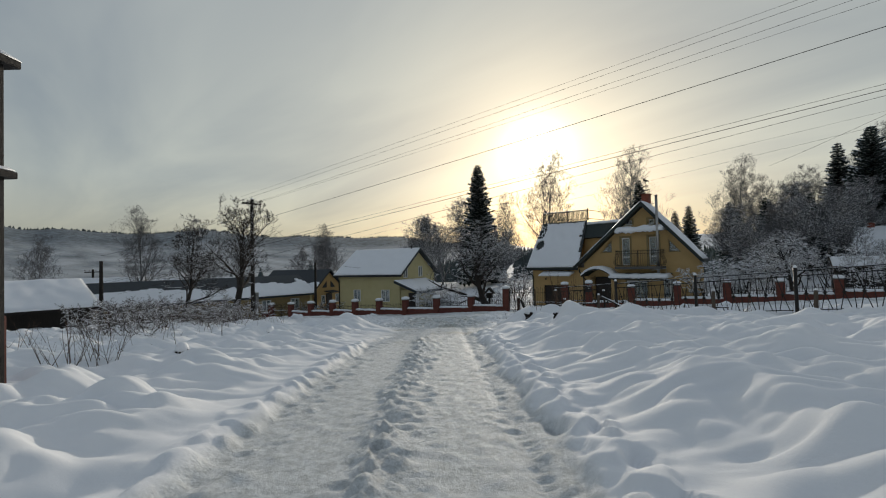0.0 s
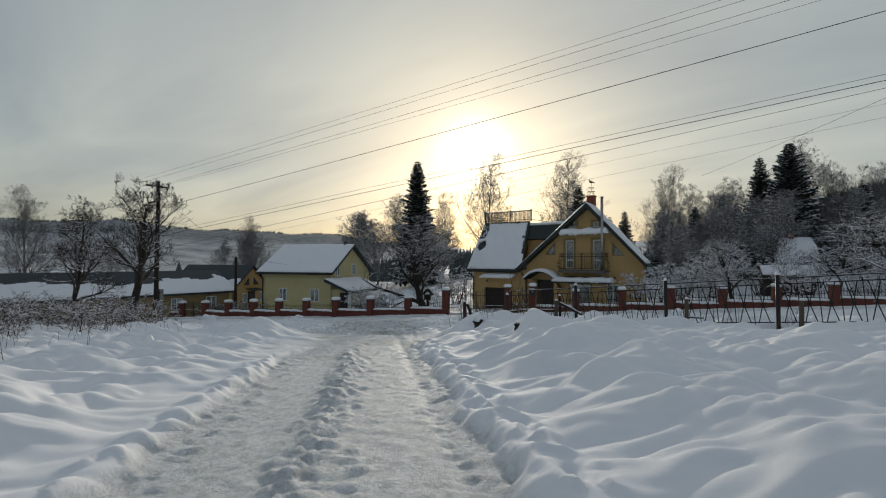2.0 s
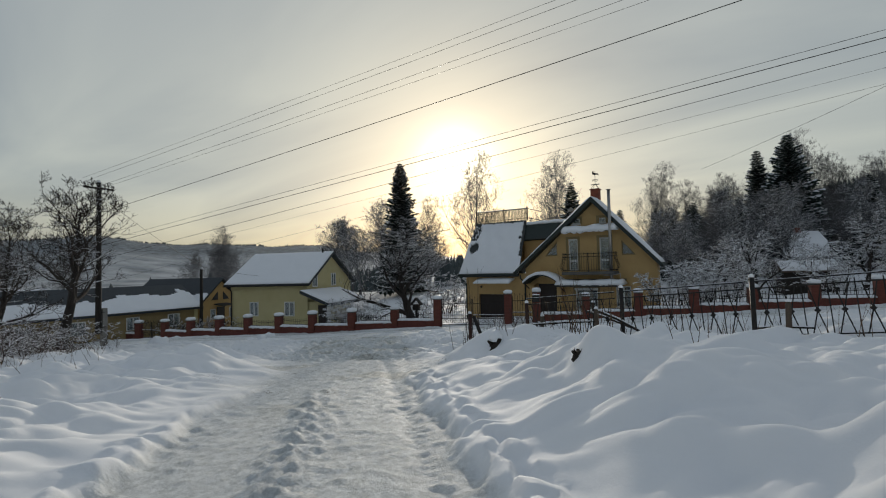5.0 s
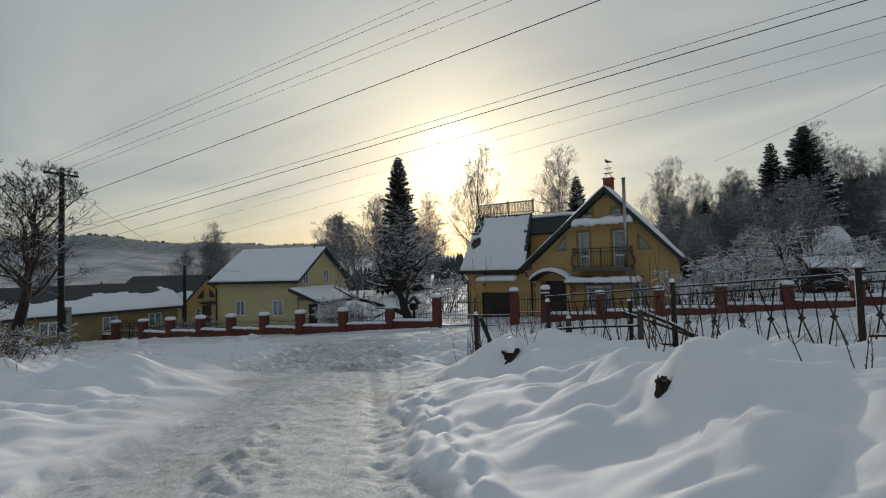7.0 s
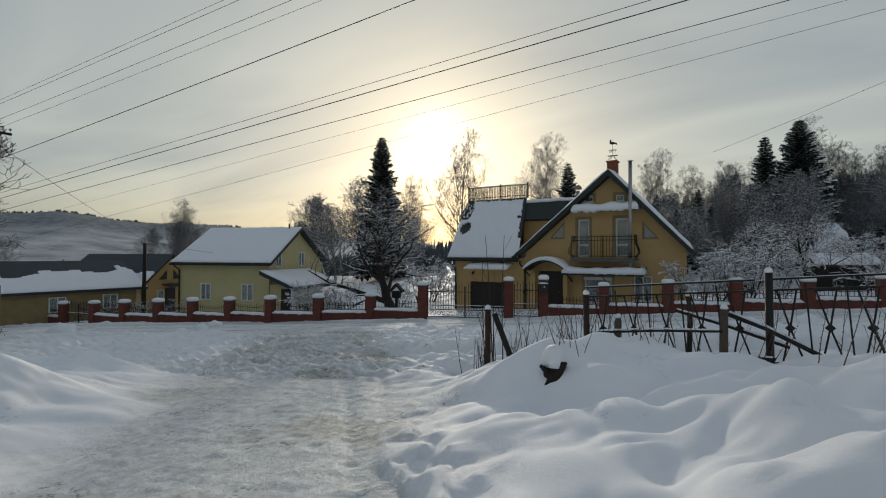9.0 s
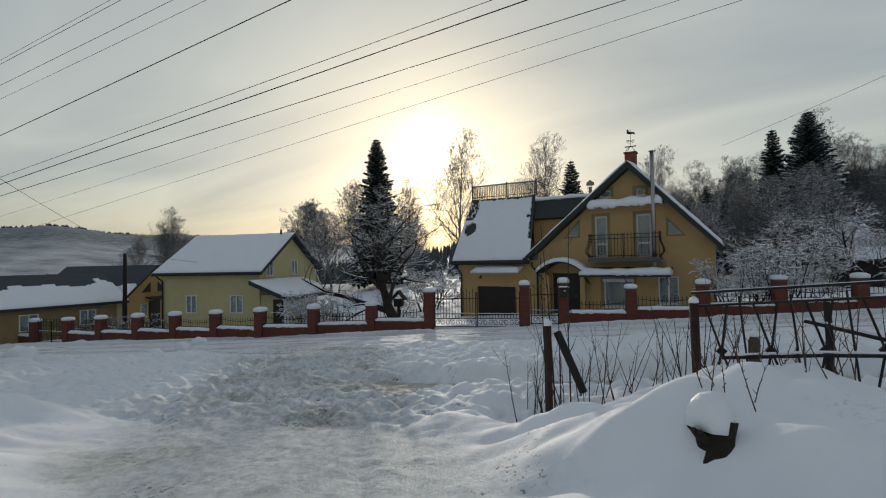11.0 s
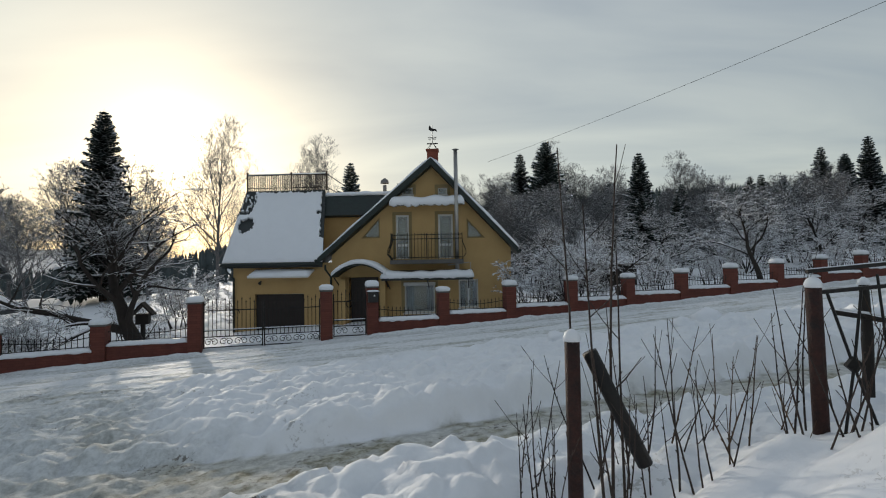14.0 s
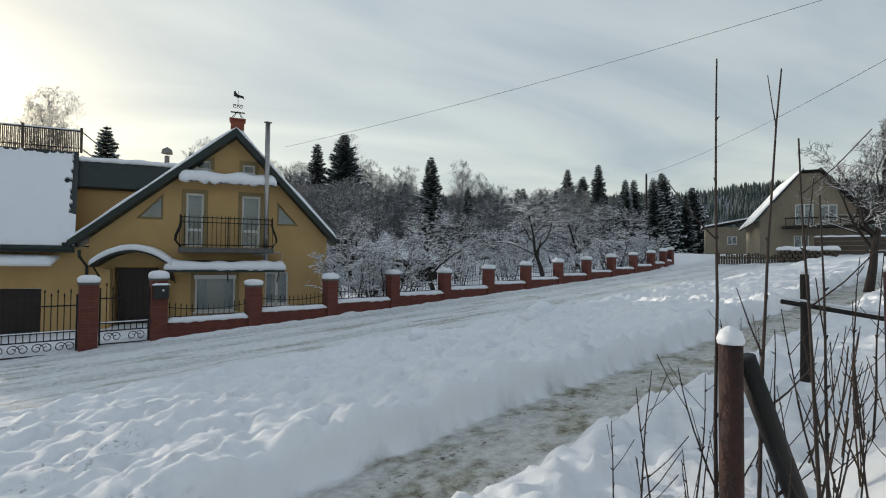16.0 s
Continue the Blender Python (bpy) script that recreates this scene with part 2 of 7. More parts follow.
# ---- mesh tools ----
class Build:
    """Collects corners and faces of one part."""

    def __init__(self, off=(0, 0, 0)):
        self.v, self.f, self.o = [], [], off

    def add(self, vs, fs):
        n = len(self.v)
        ox, oy, oz = self.o
        self.v += [(x - ox, y - oy, z - oz) for x, y, z in vs]
        self.f += [tuple(n + i for i in f) for f in fs]
        return self

    def box(self, x0, x1, y0, y1, z0, z1, b=0.0):
        """A block; b bevels its edges."""
        if b <= 0:
            vs = [(x, y, z) for x in (x0, x1) for y in (y0, y1) for z in (z0, z1)]
            return self.add(vs, [(0, 1, 3, 2), (4, 6, 7, 5), (0, 4, 5, 1), (2, 3, 7, 6), (0, 2, 6, 4), (1, 5, 7, 3)])
        bm = bmesh.new()
        bmesh.ops.create_cube(bm, size=1.0)
        for w in bm.verts:
            w.co = Vector(((x0 + x1) / 2 + w.co.x * (x1 - x0), (y0 + y1) / 2 + w.co.y * (y1 - y0), (z0 + z1) / 2 + w.co.z * (z1 - z0)))
        bmesh.ops.bevel(bm, geom=list(bm.edges), offset=b, segments=2, affect="EDGES", profile=0.6)
        bm.verts.index_update()
        self.add([tuple(w.co) for w in bm.verts], [tuple(w.index for w in f.verts) for f in bm.faces])
        bm.free()
        return self

    def tube(self, pts, rad, n=6, cap=True):
        """A round bar along points; rad: one radius or one a point."""
        pts = [Vector(p) for p in pts]
        if not isinstance(rad, (list, tuple)):
            rad = [rad] * len(pts)
        vs, fs = [], []
        for i, p in enumerate(pts):
            d = (pts[min(i + 1, len(pts) - 1)] - pts[max(i - 1, 0)])
            d = d.normalized() if d.length > 1e-9 else Vector((0, 0, 1))
            a = d.cross(Vector((0, 0, 1)) if abs(d.z) < 0.9 else Vector((1, 0, 0))).normalized()
            c = d.cross(a)
            for k in range(n):
                w = 2 * math.pi * k / n
                vs.append(tuple(p + (a * math.cos(w) + c * math.sin(w)) * rad[i]))
        for i in range(len(pts) - 1):
            for k in range(n):
                fs.append((i * n + k, i * n + (k + 1) % n, (i + 1) * n + (k + 1) % n, (i + 1) * n + k))
        if cap:
            fs.append(tuple(range(n - 1, -1, -1)))
            fs.append(tuple((len(pts) - 1) * n + k for k in range(n)))
        return self.add(vs, fs)

    def prism(self, poly, y0, y1, axis="y"):
        """An x-z outline drawn out along y (or a y-z outline along x)."""
        n = len(poly)
        if axis == "y":
            vs = [(a, y0, b) for a, b in poly] + [(a, y1, b) for a, b in poly]
        else:
            vs = [(y0, a, b) for a, b in poly] + [(y1, a, b) for a, b in poly]
        fs = [tuple(range(n)), tuple(range(2 * n - 1, n - 1, -1))] + [(i, i + n, (i + 1) % n + n, (i + 1) % n) for i in range(n)]
        return self.add(vs, fs)

    def slab(self, quad, h):
        """A four-cornered sheet with thickness h upward."""
        vs = list(quad) + [(x, y, z + h) for x, y, z in quad]
        return self.add(vs, [(3, 2, 1, 0), (4, 5, 6, 7), (0, 1, 5, 4), (1, 2, 6, 5), (2, 3, 7, 6), (3, 0, 4, 7)])


def part(name, bd, material, parent, label="", smooth=False):
    me = bpy.data.meshes.new(name)
    me.from_pydata(bd.v, [], bd.f)
    me.validate()
    bm = bmesh.new()
    bm.from_mesh(me)
    bmesh.ops.recalc_face_normals(bm, faces=bm.faces)
    bm.to_mesh(me)
    bm.free()
    me.materials.append(material)
    if smooth:
        me.polygons.foreach_set("use_smooth", [True] * len(me.polygons))
    ob = new(name, me)
    ob.parent = parent
    if label:
        ob["label"] = label
    return ob


def quick(name, v, f, material, parent, label="", smooth=True):
    """Like part, for large meshes from arrays."""
    me = bpy.data.meshes.new(name)
    v = np.asarray(v, dtype=np.float32)
    f = np.asarray(f, dtype=np.int32)
    k = f.shape[1]
    me.vertices.add(len(v)); me.vertices.foreach_set("co", v.ravel())
    me.loops.add(f.size); me.loops.foreach_set("vertex_index", f.ravel())
    me.polygons.add(len(f)); me.polygons.foreach_set("loop_start", np.arange(0, f.size, k)); me.polygons.foreach_set("loop_total", np.full(len(f), k))
    me.update(calc_edges=True)
    me.materials.append(material)
    if smooth:
        me.polygons.foreach_set("use_smooth", np.ones(len(f), bool))
    ob = new(name, me)
    ob.parent = parent
    if label:
        ob["label"] = label
    return ob


def thing(name, loc, rz, label, category, group="", kind=""):
    e = new(name)
    e.matrix_basis = pose(*loc, 0, 0, rz)
    e.empty_display_size = 0.2
    return tagged(e, label, category, group, kind)


def same(name, ob, parent, m):
    """Another part on the same mesh."""
    o = new(name, ob.data)
    o.parent = parent
    o.matrix_basis = m
    return tagged(o, kind="stuff") if name == "branch_snow" else o


# ---- the lie of the land ----
LAND = (0.0103, 0.4671, -0.1202, -0.0089, 0.1325, -0.1431, 0.0005, 0.0079, -0.0197, 0.026)
GX, GY = np.cos(radians(18.1)), np.sin(radians(18.1))  # the way the fence and the road run
FENCE_AT = (-12.29, 30.92)
_perm = np.random.RandomState(7).permutation(512)
_perm = np.concatenate([_perm, _perm])
_ang = np.random.RandomState(8).rand(512) * 2 * np.pi


def perlin(x, y):
    x, y = np.asarray(x, float), np.asarray(y, float)
    xi, yi = np.floor(x).astype(int), np.floor(y).astype(int)
    xf, yf = x - xi, y - yi
    u, v = xf * xf * xf * (xf * (xf * 6 - 15) + 10), yf * yf * yf * (yf * (yf * 6 - 15) + 10)

    def g(i, j, dx, dy):
        a = _ang[_perm[(_perm[(xi + i) % 512] + yi + j) % 512]]
        return np.cos(a) * dx + np.sin(a) * dy
    n00, n10, n01, n11 = g(0, 0, xf, yf), g(1, 0, xf - 1, yf), g(0, 1, xf, yf - 1), g(1, 1, xf - 1, yf - 1)
    return (n00 * (1 - u) + n10 * u) * (1 - v) + (n01 * (1 - u) + n11 * u) * v


def step(a, b, t):
    t = np.clip((t - a) / (b - a), 0, 1)
    return t * t * (3 - 2 * t)


def land(x, y):
    """Smooth height of the land, near and far."""
    x, y = np.asarray(x, float), np.asarray(y, float)
    cx, cy = np.clip(x, -50, 30), np.clip(y, -12, 60)
    a, b = cx / 10, cy / 10
    c = LAND
    near = c[0] + c[1] * a + c[2] * b + c[3] * a * a + c[4] * a * b + c[5] * b * b + c[6] * a ** 3 + c[7] * a * a * b + c[8] * a * b * b + c[9] * b ** 3
    r = np.hypot(x, y - 15)
    az = np.degrees(np.arctan2(x, y - 15))
    # valley to the west, wooded slope to the north-east
    west = step(-20, -50, az) * (1 - step(-120, -160, az))
    north = step(-20, 12, az) * (1 - step(95, 130, az))
    mid = 1 - np.clip(west + north, 0, 1)
    n1 = perlin(az / 9 + 3, r * 0 + 1.5)
    n2 = perlin(az / 3 + 3, r * 0 + 7.5)
    valley = -14 * step(60, 260, r)
    hill_w = valley + (176 + 55 * n1 + 14 * n2 - 1.1 * np.clip(az + 80, 0, 40)) * step(900, 2400, r)
    hill_n = -1.0 * step(50, 80, r) + (37 + 6 * n1 + 2 * n2) * step(90, 330, r)
    hill_m = -2 * step(50, 120, r) + (28 + 14 * n1 + 5 * n2) * step(250, 800, r)
    return near + west * hill_w + north * hill_n + mid * hill_m


def along(x, y):
    """Distance in front of the brick fence, and along it."""
    dx, dy = x - FENCE_AT[0], y - FENCE_AT[1]
    return GY * dx - GX * dy, GX * dx + GY * dy


LX, LY = -0.682, 0.731  # the way the lane runs


def lane_side(x, y):
    """Sideways and forward distance from the line walked along the lane."""
    return x * LY - y * LX - 0.0, x * LX + y * LY


def masks(x, y):
    d, s = lane_side(x, y)
    e, a = along(x, y)
    wob = 0.22 * perlin(s / 2.1, s * 0 + 3.3) + 0.1 * perlin(s / 0.6, s * 0 + 9.3)
    wob2 = 0.22 * perlin(s / 1.7, s * 0 + 13.3) + 0.1 * perlin(s / 0.5, s * 0 + 19.3)
    left = step(-2.15, -1.92, d + wob - 0.12 * np.clip(s - 14, 0, 60))
    lane = left * (1 - step(0.95, 1.15, d + wob2 - 0.10 * np.clip(s - 15.5, 0, 60))) * step(14.2, 15.2, e + 3 * step(-3, -8, a) + 0.3 * wob * 3) * step(-8, -6, s)
    fan = step(-5.5, -3.0, d) * (1 - step(0.5, 1.6, d)) * step(17, 19, s) * step(5, 6.5, e)
    junction = step(13.5, 17, s) * step(-2.9, -1.7, d + 4 * wob) * (1 - step(0.9, 2.4, d + 3 * wob2)) * step(3.5, 6, e)
    lane = np.maximum(lane, junction)
    wb = 0.5 * perlin(a / 3, a * 0 + 5.1)
    road = step(-0.35, 0.0, e) * (1 - step(7.2, 8.2, e + wb))
    slush = step(11.8, 11.95, e + wb * 0.5) * (1 - step(13.1, 13.3, e + wb * 0.5)) * step(-8.5, -5.0, a)
    tramp = step(7.4, 8.4, e + wb) * (1 - step(14.5, 15.5, e)) * (1 - slush)
    return lane, road, slush, tramp, d, s, e, a


# drifts heaped over stumps and along the lane
MOUNDS = ((-5.2, 11.0, 0.42, 1.3), (-9.0, 14.45, 0.30, 0.7), (-10.75, 15.85, -0.2, 0.7), (-15.2, 10.9, 0.45, 0.9), (-8.6, 15.2, 0.2, 1.0), (-6.3, 14.6, 0.15, 1.2), (-6.05, 11.3, 0.3, 0.5), (-9.15, 14.2, 0.14, 0.35), (-8.88, 13.48, -0.48, 0.42), (-10.5, 15.2, -0.22, 0.8))


def snow_top(x, y, fine=True):
    """Height of the snow surface."""
    x, y = np.asarray(x, float), np.asarray(y, float)
    lane, road, slush, tramp, d, s, e, a = masks(x, y)
    r = np.hypot(x + 8, y - 14)
    near = 1 - step(45, 80, r)
    packed = np.clip(lane + road + slush, 0, 1)
    # soft humps of the uncleared meadow
    hump = 0.36 * np.abs(perlin(x / 2.3 + 5, y / 2.3)) + 0.30 * perlin(x / 1.25, y / 1.25 + 9) + 0.16 * perlin(x / 0.6, y / 0.6 + 4)
    # tussocks under the snow, drawn out across the lane, with creases between them
    wd, ws = d + 0.30 * perlin(x / 1.1 + 2, y / 1.1), s + 0.25 * perlin(x / 1.1, y / 1.1 + 6)
    hump = hump + 0.34 * np.abs(perlin(wd / 1.25 + 1, ws / 0.72)) + 0.13 * np.abs(perlin(wd / 0.55, ws / 0.34 + 8))
    hump = hump * (0.25 * step(1.0, 1.4, np.abs(d + 0.5)) + 0.75 * step(1.8, 3.4, np.abs(d + 0.5))) + 0.10 * step(1.4, 3.0, d)
    deep = 0.10 + 0.10 * step(1.2, 3, d) + 0.06 * step(-2.6, -4.5, d)
    yard = step(0.0, -0.4, e)
    soft = deep * (1 - 0.45 * tramp) + hump * (1 - tramp * 0.75)
    soft = soft * (1 - 0.65 * step(12.4, 13.2, e) * (1 - step(13.2, 14.6, e)) * step(-6, -3, a))
    soft = soft * (1 - yard) + yard * (0.06 + 0.08 * perlin(x / 1.5, y / 1.5))
    # bank thrown up against the fence wall, and the trodden strip before the road
    bank = 0.13 * np.exp(-((e - 0.6) / 0.4) ** 2) * (0.6 + 0.8 * np.abs(perlin(a / 0.9, a * 0 + 2))) * step(0.1, 0.4, e) * (1 - step(-8.2, -7.9, a) * (1 - step(-2.9, -2.6, a)))
    lump = tramp * (0.13 * np.abs(perlin(x / 0.9, y / 0.6)) - 0.06 * np.maximum(0.12 - np.abs(perlin(x / 0.42 + 7, y / 0.42)), 0) * 6 + 0.035 * step(-0.05, 0.18, perlin(x / 0.40, y / 0.28 + 3)) + 0.03 * step(0.0, 0.2, perlin(x / 0.22 + 4, y / 0.17)) + 0.05 * np.abs(perlin(x / 0.36, y / 0.24 + 3)) + 0.10 * perlin(x / 1.4, y / 1.4))
    lump = lump + tramp * (0.12 * np.abs(perlin(x / 0.55 + 9, y / 0.4 + 2)) - 0.07 * step(0.20, 0.32, perlin(x / 0.33, y / 0.33 + 20)))
    # snow pushed aside along the muddy path, and crumbs at its edges
    verge = step(-6.0, -3.0, a)
    lump = lump + verge * (1 - slush) * (0.04 * np.exp(-((e - 10.9) / 0.9) ** 2) + 0.07 * np.exp(-((e - 11.75) / 0.25) ** 2) * (0.5 + step(-0.05, 0.15, perlin(a / 0.35, e / 0.3))) + 0.05 * np.exp(-((e - 13.5) / 0.3) ** 2) * (0.4 + step(-0.05, 0.15, perlin(a / 0.28, e / 0.25 + 4))))
    # wheel tracks turning off the road into the lane
    turn = np.abs(np.hypot(x + 3.0, y - 13.0) - np.array([[10.6], [12.1]])).min(0) if x.ndim == 1 else 1.0
    lump = lump - 0.05 * tramp * np.exp(-(turn / 0.16) ** 4) * (0.6 + 0.4 * np.sin(s * 34))
    edge = 0.05 * np.exp(-((d + 2.2) / 0.22) ** 2) * (0.15 + 1.1 * step(-0.02, 0.15, perlin(s / 0.3, d / 0.25 + 6))) * (1 - step(12, 15, s))
    edge = edge + 0.055 * np.exp(-((d - 1.32) / 0.25) ** 2) * (0.2 + 1.3 * step(0.0, 0.15, perlin(s / 0.3, d / 0.22 + 26))) * (1 - step(15, 18, s))
    for mx, my, mh, mr in MOUNDS:
        soft = soft + mh * np.exp(-((x - mx) ** 2 + (y - my) ** 2) / mr ** 2)
    z = land(x, y) + near * (soft * (1 - packed) + bank + lump + edge)
    if not fine:
        return z
    # ruts and crumbs on the packed lane and road
    rid = 0.07 * np.exp(-((d + 0.60 + 0.14 * perlin(s / 1.5, s * 0 + 8)) / 0.24) ** 2) * (0.25 + 0.7 * step(-0.02, 0.14, perlin(s / 0.26, d / 0.2)) + 0.5 * step(0.0, 0.15, perlin(s / 0.13, d / 0.1 + 5))) * (1 - step(13, 17, s))
    crumbs = 0.035 * step(0.18, 0.30, perlin(x / 0.19, y / 0.19)) + 0.03 * step(0.15, 0.25, perlin(x / 0.4 + 3, y / 0.4)) * (0.5 + perlin(x / 0.15, y / 0.15)) + 0.035 * np.abs(perlin(x / 0.42, y / 0.42 + 7)) + 0.012 * perlin(x / 0.12, y / 0.12)
    # the two wheel tracks are pressed smooth
    smooth = (0.7 * np.exp(-((d + 1.15) / 0.45) ** 4) + 0.55 * np.exp(-((d - 0.28) / 0.36) ** 4)) * (1 - step(12, 16, s))
    crumbs = crumbs * (1 - smooth) * (1 - 0.45 * step(12, 16, s)) + 0.010 * smooth * perlin(d / 0.1, s / 0.8)
    rut = -0.03 * np.exp(-((d - 0.72) / 0.12) ** 2) - 0.012 * (np.sin(s * 38) > 0.2) * np.exp(-((d - 0.72) / 0.10) ** 2)
    # a line of footprints beside the lane
    foot = 0
    for d0, ph in ((1.08, 0.0), (1.36, 0.36)):
        fs = (s + ph + 0.12 * np.sin(s * 0.9)) % 0.72 - 0.36
        foot = foot - 0.075 * np.exp(-(fs / 0.14) ** 4 - ((d - d0 - 0.1 * perlin(s / 2.5, s * 0 + 4)) / 0.065) ** 4)
    foot = foot * (1 - step(14, 17, s))
    tracks = -0.02 * step(0.1, 0.6, np.cos(e * 3.4 + 2.2 + 0.5 * perlin(a / 5, e / 5))) + 0.025 * perlin(a / 2.5, e / 0.15) + 0.02 * step(0.12, 0.25, perlin(a / 0.7, e / 0.25 + 2))
    z = z + near * (lane * (0.75 * crumbs + rid + rut) + foot + road * (tracks + 0.4 * crumbs) + slush * (0.6 * crumbs - 0.06))
    return z


def zat(x, y):
    return float(snow_top(np.array([x]), np.array([y]), False)[0])

# ---- ground ----
def ground_material():
    m = bpy.data.materials.new("winter_ground")
    m.use_nodes = True
    nt = m.node_tree
    N, L = nt.nodes.new, nt.links.new
    p = nt.nodes["Principled BSDF"]
    tc = N("ShaderNodeTexCoord")

    def noise_tex(scale, detail=5, rough=0.6):
        n = N("ShaderNodeTexNoise")
        n.inputs["Scale"].default_value, n.inputs["Detail"].default_value, n.inputs["Roughness"].default_value = scale, detail, rough
        L(tc.outputs["Object"], n.inputs[0])
        return n.outputs[0]

    def attr(name):
        a = N("ShaderNodeAttribute"); a.attribute_name = name
        return a.outputs["Fac"]

    def ramp(src, p0, c0, p1, c1):
        r = N("ShaderNodeValToRGB")
        e = r.color_ramp.elements
        e[0].position, e[0].color, e[1].position, e[1].color = p0, (*c0, 1), p1, (*c1, 1)
        L(src, r.inputs[0])
        return r.outputs[0]

    def mix(f, a, b):
        x = N("ShaderNodeMixRGB")
        L(f, x.inputs[0]) if not isinstance(f, float) else None
        L(a, x.inputs[1]); L(b, x.inputs[2])
        return x.outputs[0]

    big, fine_n, grit = noise_tex(0.8), noise_tex(26, 6, 0.7), noise_tex(9, 6, 0.75)
    fresh = ramp(big, 0.3, (0.84, 0.86, 0.90), 0.7, (0.89, 0.90, 0.92))
    packed = ramp(grit, 0.36, (0.50, 0.52, 0.52), 0.6, (0.77, 0.79, 0.80))
    mud = ramp(grit, 0.38, (0.16, 0.15, 0.10), 0.62, (0.50, 0.49, 0.42))
    dirt = ramp(fine_n, 0.45, (0.06, 0.05, 0.04), 0.6, (0.25, 0.22, 0.18))
    # frosted wood floor, with distance haze and valley shade painted into the grey-blue
    hazy_wood_floor = ramp(noise_tex(0.05, 8, 0.7), 0.40, (0.10, 0.118, 0.13), 0.68, (0.27, 0.31, 0.35))
    c = mix(attr("packed"), fresh, packed)
    c = mix(attr("slush"), c, mud)
    speck = ramp(noise_tex(16, 4, 0.7), 0.56, (0, 0, 0), 0.60, (1, 1, 1))
    dm = N("ShaderNodeMath"); dm.operation = "MULTIPLY"
    L(attr("dirt"), dm.inputs[0]); L(speck, dm.inputs[1])
    c = mix(dm.outputs[0], c, dirt)
    c = mix(attr("woods"), c, hazy_wood_floor)
    L(c, p.inputs["Base Color"])
    rr = N("ShaderNodeMapRange")
    rr.inputs["To Min"].default_value, rr.inputs["To Max"].default_value = 0.7, 0.62
    L(attr("packed"), rr.inputs[0]); L(rr.outputs[0], p.inputs["Roughness"])
    p.inputs["Specular IOR Level"].default_value = 0.08
    b1 = N("ShaderNodeBump"); b1.inputs["Strength"].default_value, b1.inputs["Distance"].default_value = 0.9, 0.022
    hm = N("ShaderNodeMath"); hm.operation = "MULTIPLY"
    pk = N("ShaderNodeMapRange"); pk.inputs["To Min"].default_value = 0.12
    L(attr("packed"), pk.inputs[0]); L(pk.outputs[0], hm.inputs[1]); L(fine_n, hm.inputs[0])
    L(hm.outputs[0], b1.inputs["Height"]); L(b1.outputs[0], p.inputs["Normal"])
    return m


def axis_steps(lo, hi, fine, far):
    mid = np.arange(lo, hi + fine, fine)

    def out(start, sign):
        v, stp, r = [], fine, start
        while abs(r) < far:
            stp *= 1.045
            r += sign * stp
            v.append(r)
        return v
    return np.array(out(lo, -1)[::-1] + list(mid) + out(hi, 1))


